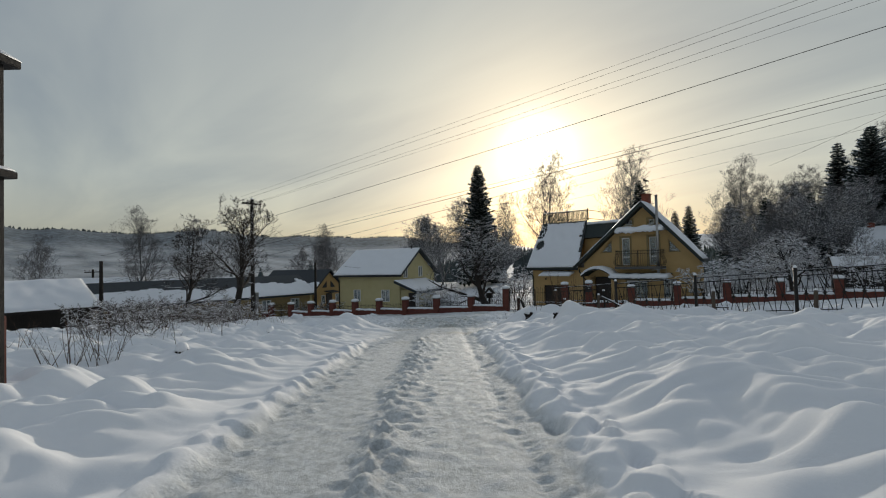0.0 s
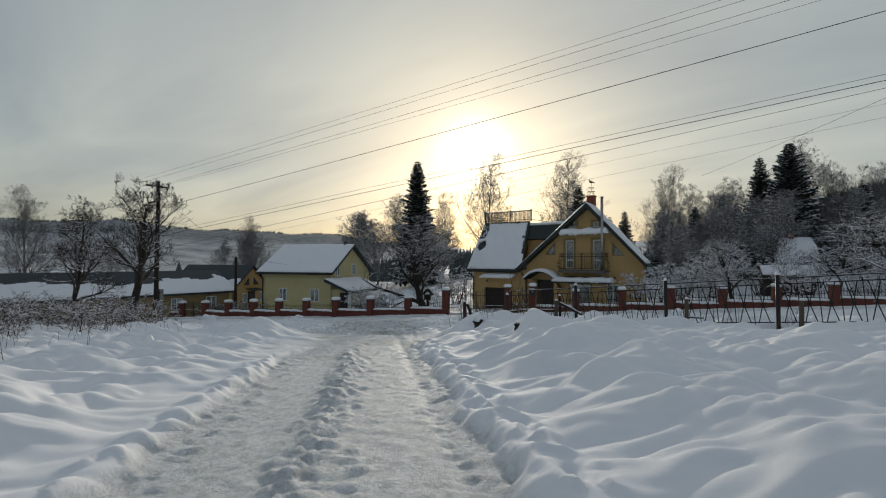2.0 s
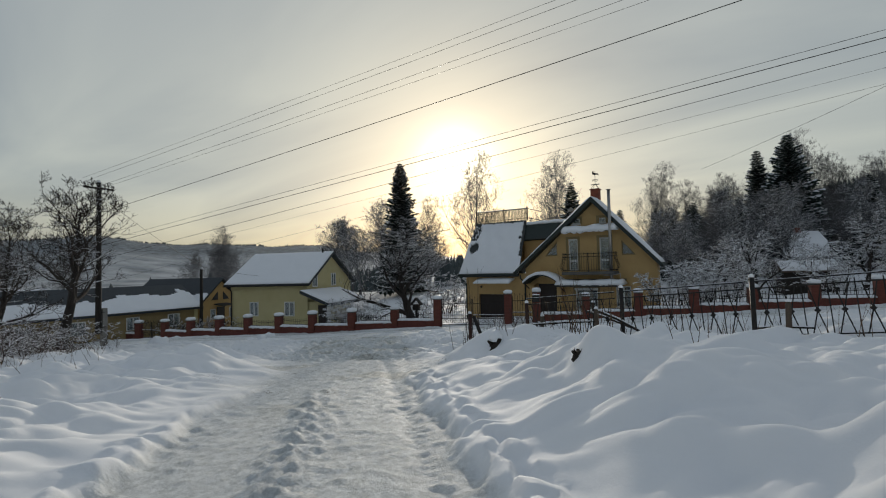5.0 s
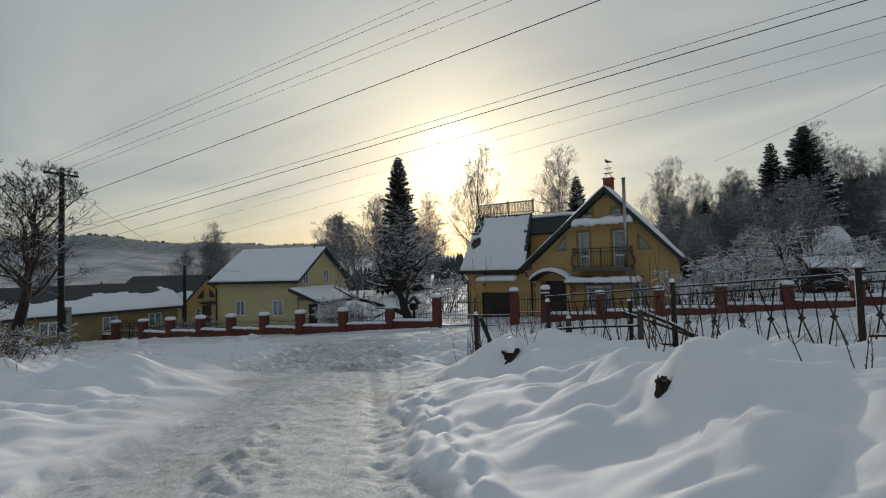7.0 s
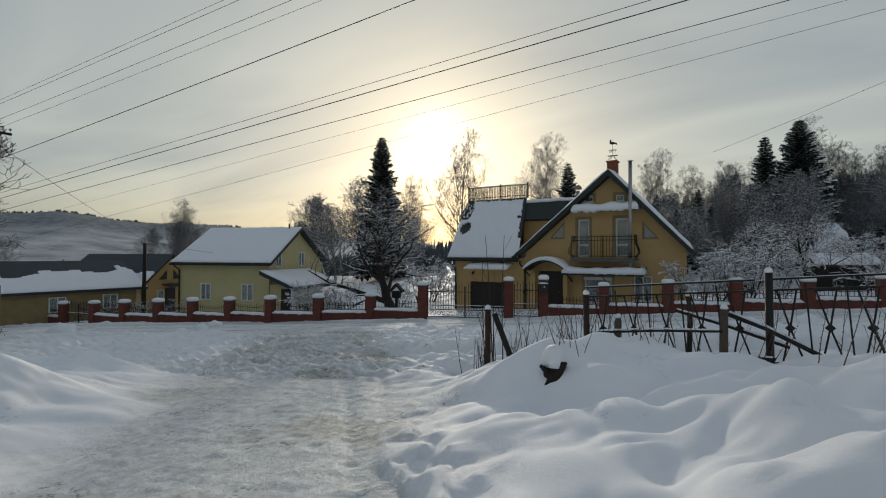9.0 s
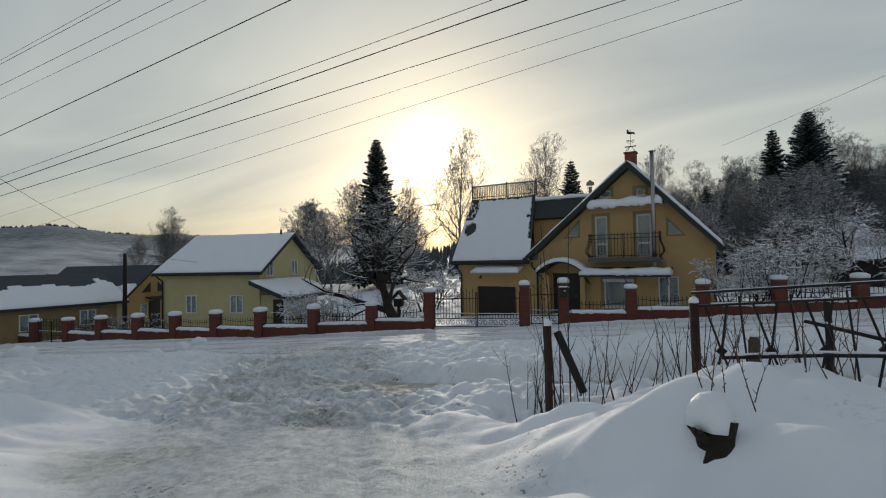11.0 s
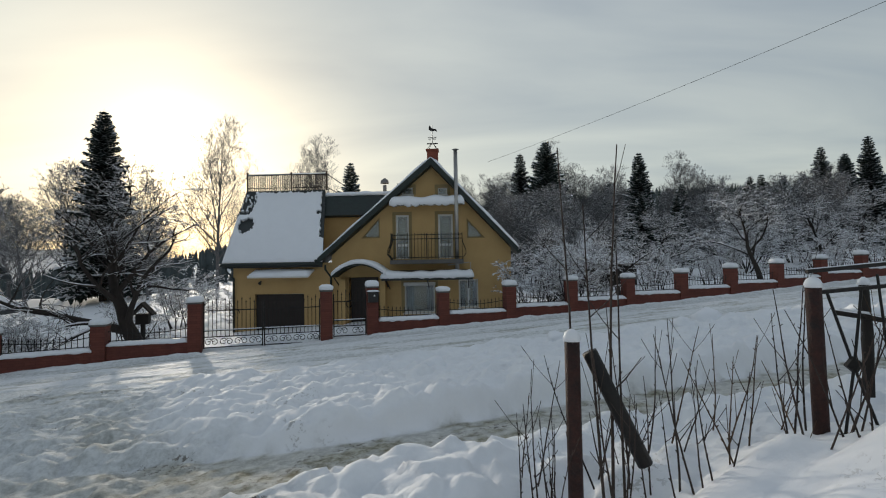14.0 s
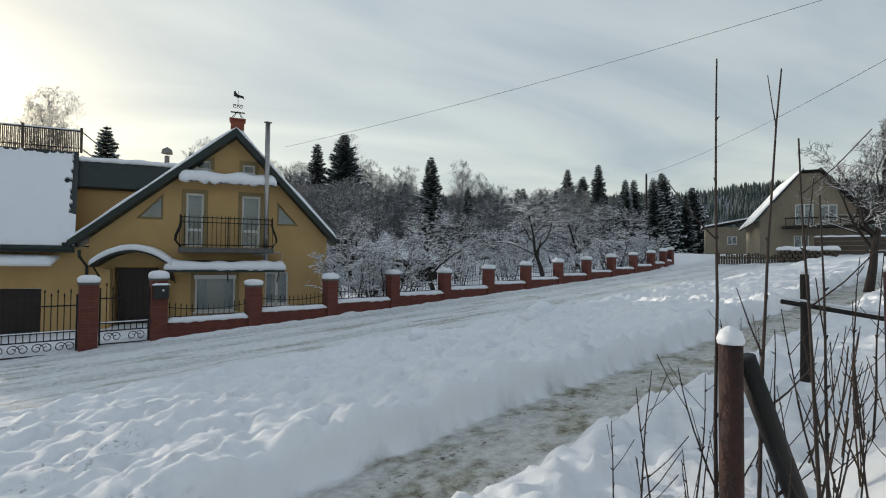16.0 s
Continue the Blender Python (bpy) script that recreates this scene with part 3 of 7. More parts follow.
def make_ground():
    xs, ys = axis_steps(-20.5, 1.5, 0.048, 3600), axis_steps(-0.5, 28.0, 0.048, 3600)
    X, Y = np.meshgrid(xs, ys)
    x, y = X.ravel(), Y.ravel()
    z = snow_top(x, y)
    nx, ny = len(xs), len(ys)
    i = np.arange(nx * ny).reshape(ny, nx)
    f = np.stack([i[:-1, :-1], i[:-1, 1:], i[1:, 1:], i[1:, :-1]], -1).reshape(-1, 4)
    ob = quick("ground", np.stack([x, y, z], 1), f, ground_material(), None)
    lane, road, slush, tramp, d, s, e, a = masks(x, y)
    near = 1 - step(40, 70, np.hypot(x + 8, y - 14))
    packed = np.clip(np.maximum(lane * (1 - 0.65 * step(-1.2, -2.6, d) * step(12.5, 15, s)), road * (0.5 + 0.7 * step(0.1, 0.6, np.cos(e * 3.4 + 2.2 + 0.5 * perlin(a / 5, e / 5)) + 0.9 * perlin(a / 2.5, e / 0.3)))) + tramp * 0.15, 0, 1) * near
    rag = 0.6 * perlin(x / 0.5, y / 0.5) + 0.5 * perlin(x / 0.16, y / 0.16)
    wv = e + 0.25 * perlin(a / 3, a * 0 + 5.1)
    core = step(11.9, 12.05, wv + 0.12 * rag) * (1 - step(12.95, 13.1, wv + 0.12 * rag)) * step(-9, -5, a)
    sl = core * (0.62 + 0.38 * step(-0.1, 0.25, rag)) + 0.55 * road * step(0.16, 0.4, perlin(a / 2.2, e / 0.28 + 4) + 0.25 * perlin(a / 0.5, e / 0.1)) * step(0.8, 1.6, e)
    sl = sl + 0.42 * step(0.10, 0.36, perlin(x / 1.5, y / 1.1 + 3) + 0.35 * rag) * lane * step(12.5, 15, s)
    dirt = 0.9 * step(0.18, 0.45, perlin(x / 0.9, y / 0.9) + 0.5 * perlin(x / 0.3, y / 0.3 + 4)) * step(12.5, 16, s) * step(2.5, 4, e) * np.clip(1.3 - np.abs(d - 0.2) / 3.6, 0, 1)
    dirt = np.maximum(dirt, 0.9 * core * step(0.15, 0.35, perlin(a / 0.8, e / 0.25 + 9)))
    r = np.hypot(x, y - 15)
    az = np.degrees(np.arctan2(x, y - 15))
    # wooded ground; in the west it also paints haze and shade over fields
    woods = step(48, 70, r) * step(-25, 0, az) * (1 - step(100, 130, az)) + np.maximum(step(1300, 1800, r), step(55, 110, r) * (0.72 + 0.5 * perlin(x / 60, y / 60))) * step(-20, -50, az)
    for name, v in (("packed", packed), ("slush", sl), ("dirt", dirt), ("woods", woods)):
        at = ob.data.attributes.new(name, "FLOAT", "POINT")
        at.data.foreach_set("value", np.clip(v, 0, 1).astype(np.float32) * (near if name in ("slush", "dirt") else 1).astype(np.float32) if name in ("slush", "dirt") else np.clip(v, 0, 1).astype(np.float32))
    return tagged(ob, "snow-covered ground with a packed icy lane and road", "ground", "", "structure")


make_ground()


# ---- walls with openings ----
def wall_strips(bd, x0, x1, top, openings, base, y0, y1, breaks=()):
    """A wall from x0 to x1 of thickness y0..y1 with its top top(x); openings are (xa, xb, low(x), high(x))."""
    xs = sorted({x0, x1, *breaks, *[o[0] for o in openings], *[o[1] for o in openings]})
    xs = [x for x in xs if x0 <= x <= x1]
    for a, b in zip(xs, xs[1:]):
        m = (a + b) / 2
        holes = sorted([o for o in openings if o[0] <= m <= o[1]], key=lambda o: o[2](m))
        lo = lambda x: base
        for o in holes + [None]:
            hi = o[2] if o else top
            bd.add([(a, y0, lo(a)), (b, y0, lo(b)), (b, y0, hi(b)), (a, y0, hi(a)), (a, y1, lo(a)), (b, y1, lo(b)), (b, y1, hi(b)), (a, y1, hi(a))],
                   [(0, 1, 2, 3), (7, 6, 5, 4), (0, 4, 5, 1), (3, 2, 6, 7), (0, 3, 7, 4), (1, 5, 6, 2)])
            if o:
                lo = o[3]


def rect(x0, x1, z0, z1):
    return (x0, x1, lambda x: z0, lambda x: z1)


def window(parent, name, x0, x1, z0, z1, y, off, mull=1, transom=None, curtain=True, sill=True, fw=0.07):
    """A framed window set in a wall whose face is y."""
    b = Build(off)
    yi = y + 0.10
    b.box(x0, x0 + fw, yi, yi + 0.07, z0, z1); b.box(x1 - fw, x1, yi, yi + 0.07, z0, z1)
    b.box(x0 + fw, x1 - fw, yi, yi + 0.07, z0, z0 + fw); b.box(x0 + fw, x1 - fw, yi, yi + 0.07, z1 - fw, z1)
    for k in range(1, mull):
        xm = x0 + (x1 - x0) * k / mull
        b.box(xm - fw * 0.6, xm + fw * 0.6, yi, yi + 0.07, z0 + fw, z1 - fw)
    if transom:
        b.box(x0 + fw, x1 - fw, yi - 0.003, yi + 0.067, transom - fw * 0.6, transom + fw * 0.6)
    w = part(name, b, M["pvc"], parent, "white plastic window frame")
    g = Build(off).box(x0 + fw * 0.8, x1 - fw * 0.8, yi + 0.025, yi + 0.04, z0 + fw * 0.8, z1 - fw * 0.8)
    part("pane", g, M["glass"], w).visible_shadow = False
    # added dark sheet: the room's shade is in its colour
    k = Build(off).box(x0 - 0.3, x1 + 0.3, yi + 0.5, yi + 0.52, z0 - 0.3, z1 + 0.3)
    part("room_shade_sheet", k, M["room"], w, "near-black sheet behind the glass, painted as room shade")
    if curtain:
        c = Build(off)
        n = 14
        for s0, s1 in ((0.0, 0.3), (0.72, 1.0)):
            pts = [(x0 + (x1 - x0) * (s0 + (s1 - s0) * i / n), yi + 0.16 + 0.025 * math.sin(i * 2.2)) for i in range(n + 1)]
            for (xa, ya), (xb, yb) in zip(pts, pts[1:]):
                c.add([(xa, ya, z0), (xb, yb, z0), (xb, yb, z1), (xa, ya, z1)], [(0, 1, 2, 3)])
        part("curtain", c, M["cloth"], w, "thin white curtain", True)
    if sill:
        part("sill", Build(off).box(x0 - 0.05, x1 + 0.05, y - 0.10, y + 0.11, z0 - 0.05, z0 - 0.003, 0.01), M["pvc"], w)
    return w


def snow_sheet(off, a, b, c, d, nu, nv, h, keep, seed=0, edge=0.6):
    """A quilt of snow on the sheet a-b-c-d (a, b along the foot); keep(u, v) > 0 where it lies."""
    a, b, c, d = [np.array(p, float) for p in (a, b, c, d)]
    u, v = np.meshgrid(np.linspace(0, 1, nu), np.linspace(0, 1, nv))
    P = (a * (1 - u[..., None]) + b * u[..., None]) * (1 - v[..., None]) + (d * (1 - u[..., None]) + c * u[..., None]) * v[..., None]
    k = keep(u, v)
    nrm = np.cross(b - a, d - a); nrm /= np.linalg.norm(nrm)
    if nrm[2] < 0:
        nrm = -nrm
    L = np.linalg.norm(b - a)
    t = h * np.clip(k, 0, 1) * (0.8 + 0.5 * perlin(u * L * 1.3 + seed, v * 4 + seed))
    rim = np.minimum(np.minimum(u, 1 - u) * L, np.minimum(v, 1 - v) * np.linalg.norm(d - a))
    t = t * np.clip(0.35 + rim / (edge * h * 3 + 1e-6), 0, 1)
    top = P + nrm * t[..., None]
    i = np.arange(nu * nv).reshape(nv, nu)
    kk = np.minimum(np.minimum(k[:-1, :-1], k[:-1, 1:]), np.minimum(k[1:, :-1], k[1:, 1:])) > 0
    f = np.stack([i[:-1, :-1], i[:-1, 1:], i[1:, 1:], i[1:, :-1]], -1)[kk]
    bd = Build(off)
    n = nu * nv
    vs = [tuple(p) for p in top.reshape(-1, 3)] + [tuple(p) for p in (P + nrm * 0.004).reshape(-1, 3)]
    fs = [tuple(q) for q in f]
    count = {}
    for q in fs:
        for s, e in zip(q, q[1:] + q[:1]):
            count[(s, e)] = 1
    for (s, e) in list(count):
        if (e, s) not in count:
            fs.append((s, s + n, e + n, e))
    bd.add(vs, fs)
    return bd


def snow_pillow(off, x0, x1, y0, y1, z, h, seed=0, droop=0.05):
    """A rounded cushion of snow on a ledge."""
    bd = Build(off)
    nx = max(6, int((x1 - x0) / 0.09)); prof = [(0, -droop), (-0.02, h * 0.3), (0.1, h * 0.8), (0.35, h), (0.65, h), (0.9, h * 0.8), (1.02, h * 0.3), (1.0, -droop * 0.5)]
    n = len(prof)
    vs, fs = [], []
    for i in range(nx + 1):
        u = i / nx
        endf = min(1, 0.35 + 6 * min(u, 1 - u) * (x1 - x0) / max(0.2, h * 3))
        k = endf * (0.85 + 0.35 * float(perlin(u * (x1 - x0) * 1.7 + seed, seed * 1.3)))
        for py, pz in prof:
            yy = y0 + (y1 - y0) * (py if py <= 1 else py)
            vs.append((x0 + (x1 - x0) * u, yy + 0.03 * float(perlin(u * 9 + seed, 4.2)), z + (pz * k if pz > 0 else pz * (0.5 + abs(2 * float(perlin(u * (x1 - x0) * 3 + seed, 8.1)))))))
    for i in range(nx):
        for j in range(n - 1):
            fs.append((i * n + j, (i + 1) * n + j, (i + 1) * n + j + 1, i * n + j + 1))
        fs.append((i * n + n - 1, (i + 1) * n + n - 1, (i + 1) * n, i * n))
    fs.append(tuple(range(n))); fs.append(tuple(nx * n + j for j in range(n - 1, -1, -1)))
    return bd.add(vs, fs)


# ---- the yellow house ----
def scroll(cx, cz, r, turns=1.5, n=22, flip=1):
    return [(cx + flip * r * (1 - 0.75 * i / n) * math.cos(2 * math.pi * turns * i / n), cz + r * (1 - 0.75 * i / n) * math.sin(2 * math.pi * turns * i / n)) for i in range(n + 1)]


def yellow_house():
    O = (-12.9, 35.2, -2.6)
    Y = 35.2
    house = thing("house", O, 0, "yellow stucco house with steep dark snow-edged gable roof and garage wing", "house")
    PX, PZ, EX, EZ = -12.9, 5.36, 5.2, 0.92
    FX, FZ = 3.85, 1.22
    top = lambda x: PZ - 0.30 - ((PX - x) * (PZ - EZ) / EX if x < PX else (x - PX) * (PZ - FZ) / FX)
    ops = [rect(-16.83, -15.4, -2.6, 0.02), rect(-14.24, -12.84, -1.66, -0.27), rect(-11.75, -10.86, -1.45, -0.15),
           rect(-14.61, -13.99, 0.82, 2.85), rect(-12.65, -11.97, 0.82, 2.85), rect(-14.3, -13.79, 3.78, 4.12), rect(-12.63, -12.2, 3.74, 4.08),
           (-16.22, -15.35, lambda x: 1.80, lambda x: 1.80 + (x + 16.22) * 1.14), (-11.33, -10.50, lambda x: 1.72, lambda x: 1.72 + (-10.50 - x) * 1.14)]
    w = Build(O)
    wall_strips(w, -17.6, -9.35, top, ops, -2.6, Y, Y + 0.35, (PX,))
    wall = part("wall", w, M["yellow"], house, "ochre-yellow stucco gable wall")
    s = Build(O)
    s.box(-17.6, -17.25, Y + 0.353, 35.95, -2.6, 1.0)
    part("side_wall", Build(O).box(-9.7, -9.35, Y + 0.353, 35.95, -2.6, 1.2), M["yellow"], house)
    w2 = Build(O)
    wall_strips(w2, -17.25, -9.7, lambda x: top(x), [], -2.6, 35.6, 35.95, (PX,))
    part("side_wall", s, M["yellow"], house); part("back_wall", w2, M["yellow"], house)
    part("plinth", Build(O).box(-15.38, -9.32, Y - 0.03, Y - 0.002, -2.6, -1.95), M["plinth"], house)
    # painted bands round the upper windows
    t = Build(O)
    for x0, x1, z0, z1 in ((-14.61, -13.99, 0.82, 2.85), (-12.65, -11.97, 0.82, 2.85), (-14.3, -13.79, 3.78, 4.12), (-12.63, -12.2, 3.74, 4.08), (-14.24, -12.84, -1.66, -0.27)):
        k = 0.14
        t.box(x0 - k, x0, Y - 0.02, Y - 0.002, z0, z1 + k); t.box(x1, x1 + k, Y - 0.02, Y - 0.002, z0, z1 + k); t.box(x0, x1, Y - 0.02, Y - 0.002, z1, z1 + k)
    part("window_surround", t, M["trimtan"], house)
    # gable roof: two slabs, dark verge, snow on top
    for side, nm in ((-1, "roof"), (1, "roof")):
        ex = PX - EX if side < 0 else PX + FX
        ez = EZ if side < 0 else FZ
        b = Build(O)
        y0, y1, th = 34.6, 36.0, 0.26
        b.add([(PX, y0, PZ), (ex, y0, ez), (ex, y0, ez - th), (PX, y0, PZ - th - 0.06), (PX, y1, PZ), (ex, y1, ez), (ex, y1, ez - th), (PX, y1, PZ - th - 0.06)],
              [(0, 1, 2, 3), (7, 6, 5, 4), (0, 4, 5, 1), (1, 5, 6, 2), (2, 6, 7, 3), (3, 7, 4, 0)])
        rf = part(nm, b, M["roof"], house, "dark green metal roof with boarded verge")
        sn = snow_sheet(O, (ex, 34.66, ez + 0.01), (ex, 35.95, ez + 0.01), (PX, 35.95, PZ + 0.01), (PX, 34.66, PZ + 0.01), 40, 26, 0.14, lambda u, v: np.ones_like(u), 3 + side)
        part("roof_snow", sn, M["snow"], rf, "smooth snow layer", True)
        g = Build(O).tube([(ex + side * 0.06, 34.55, ez - 0.12), (ex + side * 0.06, 35.95, ez - 0.12)], 0.065, 8)
        part("gutter", g, M["roof"], rf)
    # windows and doors of the front
    window(house, "window", -14.24, -12.84, -1.66, -0.27, Y, O, 1, None, True)
    part("shutter_box", Build(O).box(-14.27, -12.81, Y - 0.07, Y + 0.09, -0.42, -0.262, 0.015), M["pvc"], house, "white roller shutter box")
    window(house, "window", -11.75, -10.86, -1.45, -0.15, Y, O, 2)
    for x0, x1 in ((-14.61, -13.99), (-12.65, -11.97)):
        window(house, "balcony_door", x0, x1, 0.82, 2.85, Y, O, 1, 1.45, False, False, 0.085)
    window(house, "window", -14.3, -13.79, 3.78, 4.12, Y, O, 1, None, False, True, 0.06)
    window(house, "window", -12.63, -12.2, 3.74, 4.08, Y, O, 1, None, False, True, 0.06)
    for pts in ([(-16.22, 1.80), (-15.35, 1.80), (-15.35, 2.79)], [(-10.50, 1.72), (-11.33, 1.72), (-11.33, 2.66)]):
        cx, cz = sum(p[0] for p in pts) / 3, sum(p[1] for p in pts) / 3
        inn = [(cx + (x - cx) * 0.78, cz + (z - cz) * 0.78) for x, z in pts]
        b = Build(O)
        for i in range(3):
            j = (i + 1) % 3
            q = [pts[i], pts[j], inn[j], inn[i]]
            b.add([(x, Y + 0.1, z) for x, z in q] + [(x, Y + 0.17, z) for x, z in q], [(0, 1, 2, 3), (7, 6, 5, 4), (0, 4, 5, 1), (1, 5, 6, 2), (2, 6, 7, 3), (3, 7, 4, 0)])
        tw = part("gable_window", b, M["trimtan"], house, "three-cornered window under the roof slope")
        part("pane", Build(O).prism([(cx + (x - cx) * 0.82, cz + (z - cz) * 0.82) for x, z in pts], Y + 0.125, Y + 0.14), M["glass"], tw).visible_shadow = False
        # dark sheet added behind the pane, its colour standing for room shade
        part("room_shade_sheet", Build(O).box(min(p[0] for p in pts) - 0.1, max(p[0] for p in pts) + 0.1, Y + 0.5, Y + 0.52, 1.5, 3.0), M["room"], tw, "near-black sheet behind the glass, painted as room shade")
    d = Build(O).box(-16.75, -15.48, Y + 0.16, Y + 0.22, -2.3, 0.0, 0.01)
    fd = part("front_door", d, M["door"], house, "dark brown front door in shade")
    p2 = Build(O)
    for x0, x1 in ((-16.6, -16.2), (-16.02, -15.62)):
        for z0, z1 in ((-2.1, -1.2), (-1.05, -0.2)):
            p2.box(x0, x1, Y + 0.14, Y + 0.158, z0, z1, 0.008)
    part("door_panel", p2, M["door"], fd)
    part("door_handle", Build(O).tube([(-15.6, Y + 0.1, -1.15), (-15.72, Y + 0.1, -1.15)], 0.012), M["steel"], fd)
    # arched porch roof and the lean-to roof beside it
    arch = lambda x: 0.66 - 0.42 * ((x + 16.1) / 1.2) ** 2 * 1.25
    xs = [-17.3 + 0.12 * i for i in range(21)]
    b = Build(O); poly = [(x, arch(x)) for x in xs] + [(x, arch(x) - 0.10) for x in reversed(xs)]
    b.prism(poly, 34.0, Y - 0.002)
    porch = part("porch_roof", b, M["roof"], house, "arched porch roof carrying thick snow")
    b = Build(O)
    n = len(xs)
    vs = []
    for yy, hh in ((33.93, -0.03), (33.90, 0.10), (34.05, 0.17), (34.6, 0.19), (35.17, 0.17), (35.18, 0.0)):
        vs += [(x, yy, arch(x) + hh * (1 + 0.3 * float(perlin(x * 2, yy)))) for x in xs]
    fs = [(r * n + i, r * n + i + 1, (r + 1) * n + i + 1, (r + 1) * n + i) for r in range(5) for i in range(n - 1)] + [(5 * n + i, 5 * n + i + 1, i + 1, i) for i in range(n - 1)]
    fs += [tuple(r * n for r in range(6)), tuple(r * n + n - 1 for r in range(5, -1, -1))]
    part("porch_snow", b.add(vs, fs), M["snow"], porch, "", True)
    for x in (-17.2, -15.0):
        part("porch_bracket", Build(O).tube([(x, 34.1, 0.02), (x, Y, -0.45)], 0.03), M["iron"], porch)
    part("porch_post", Build(O).box(-17.15, -16.86, 34.7, 35.19, -2.6, -0.05), M["yellow"], house)
    b = Build(O).slab([(-15.1, 34.0, -0.14), (-11.1, 34.0, -0.14), (-11.1, Y - 0.002, 0.22), (-15.1, Y - 0.002, 0.22)], 0.08)
    lean = part("lean_to_roof", b, M["rooftile"], house, "low lean-to roof over the ground floor window")
    part("lean_to_snow", snow_pillow(O, -15.14, -11.06, 33.95, 35.19, 0.0, 0.34, 5, 0.06), M["snow"], lean, "", True)
    part("lean_to_wall", Build(O).box(-15.3, -15.06, 34.75, 35.19, -2.6, -0.1), M["yellow"], house)
    for x in (-14.9, -13.1, -11.3):
        part("bracket", Build(O).tube([(x, 34.12, -0.12), (x, Y, -0.55)], 0.025), M["iron"], lean)
    # balcony with bellied iron rail
    b = Build(O).box(-14.75, -11.5, 34.22, Y - 0.002, 0.58, 0.76, 0.02)
    bal = part("balcony_slab", b, M["plinth"], house, "dark balcony slab")
    r = Build(O)
    yf = 34.3
    for z in (1.86, 1.68, 0.86):
        r.tube([(-14.7, Y, z), (-14.7, yf, z), (-11.55, yf, z), (-11.55, Y, z)], 0.018, 5)
    rail = part("balcony_rail", r, M["iron"], house, "black wrought-iron balcony rail with scrolls")
    def bellied(x, y, nx, ny):
        return [(x, y, 0.76), (x + nx * 0.03, y + ny * 0.03, 0.84), (x + nx * 0.17, y + ny * 0.17, 1.02), (x + nx * 0.15, y + ny * 0.15, 1.2), (x + nx * 0.03, y + ny * 0.03, 1.5), (x, y, 1.7), (x, y, 1.95)]
    for i in range(22):
        x = -14.7 + 3.15 * i / 21
        part("baluster", Build(O).tube(bellied(x, yf, 0, -0.25), 0.011, 4), M["iron"], rail)
    for i in range(4):
        y = yf + 0.2 * i
        part("baluster", Build(O).tube(bellied(-14.7, y, -1, 0), 0.014, 4), M["iron"], rail)
        part("baluster", Build(O).tube(bellied(-11.55, y, 1, 0), 0.014, 4), M["iron"], rail)
    part("rail_post", Build(O).box(-13.13, -13.09, yf - 0.03, yf + 0.01, 0.76, 1.92), M["iron"], rail)
    # snow-laden hood over the balcony
    b = Build(O).slab([(-14.72, 34.5, 3.2), (-11.48, 34.5, 3.2), (-11.48, Y - 0.002, 3.55), (-14.72, Y - 0.002, 3.55)], 0.05)
    hood = part("balcony_hood", b, M["roof"], house)
    part("hood_snow", snow_pillow(O, -14.78, -11.42, 34.44, 35.19, 3.32, 0.36, 11, 0.16), M["snow"], hood, "", True)
    # flue and chimney
    fl = part("flue_pipe", Build(O).tube([(-11.78, 34.48, 0.25), (-11.78, 34.48, 5.62)], 0.09, 14), M["steel"], house, "stainless steel flue pipe", True)
    part("flue_cap", Build(O).tube([(-11.78, 34.48, 5.62), (-11.78, 34.48, 5.66), (-11.78, 34.48, 5.70)], [0.05, 0.16, 0.02], 14), M["steel"], fl)
    for z in (1.2, 2.9, 4.3):
        part("pipe_band", Build(O).tube([(-11.78, 34.48, z), (-11.78, 34.48, z + 0.04)], 0.098, 14), M["steel"], fl)
    ch = part("chimney", Build(O).box(-13.12, -12.62, 35.4, 35.9, 4.6, 5.95, 0.01), M["chimney"], house, "red brick chimney")
    part("chimney_cap", Build(O).box(-13.17, -12.57, 35.35, 35.95, 5.88, 5.94, 0.01), M["chimney"], ch)
    v = Build(O)
    cx, cy = -12.87, 35.65
    for a in (0, 1, 2, 3):
        sx, sy = (-1, -1, 1, 1)[a], (-1, 1, 1, -1)[a]
        v.tube([(cx + sx * 0.22, cy + sy * 0.22, 5.95), (cx + sx * 0.04, cy + sy * 0.04, 6.25)], 0.014, 4)
    v.tube([(cx, cy, 6.2), (cx, cy, 7.1)], 0.014, 5)
    v.tube([(cx - 0.26, cy, 6.24), (cx + 0.26, cy, 6.24)], 0.03, 5)
    v.tube([(cx - 0.2, cy, 6.55), (cx + 0.2, cy, 6.55)], 0.012, 4)
    v.tube([(cx + x, cy, z) for x, z in scroll(-0.1, 6.48, 0.09)], 0.010, 4); v.tube([(cx + x, cy, z) for x, z in scroll(0.1, 6.48, 0.09, flip=-1)], 0.010, 4)
    v.prism([(cx - 0.16, 6.9), (cx - 0.02, 6.84), (cx + 0.12, 6.86), (cx + 0.24, 6.8), (cx + 0.2, 6.92), (cx + 0.1, 6.95), (cx - 0.04, 6.98), (cx - 0.1, 7.12), (cx - 0.16, 7.06)], cy - 0.012, cy + 0.012)
    part("weather_vane", v, M["iron"], ch, "black iron weather vane with scrolls")
    # satellite bracket and small fittings
    an = Build(O)
    an.tube([(-12.2, 34.3, 0.5), (-11.25, 34.4, 0.62)], 0.02, 5); an.tube([(-11.75, 34.35, 0.2), (-11.75, 34.35, 0.6)], 0.018, 5); an.tube([(-11.2, 34.2, 0.2), (-11.2, 34.2, 0.62)], 0.015, 5)
    part("aerial", an, M["steel"], house, "small aerial on the lean-to")
    # garage wing
    gw = Build(O)
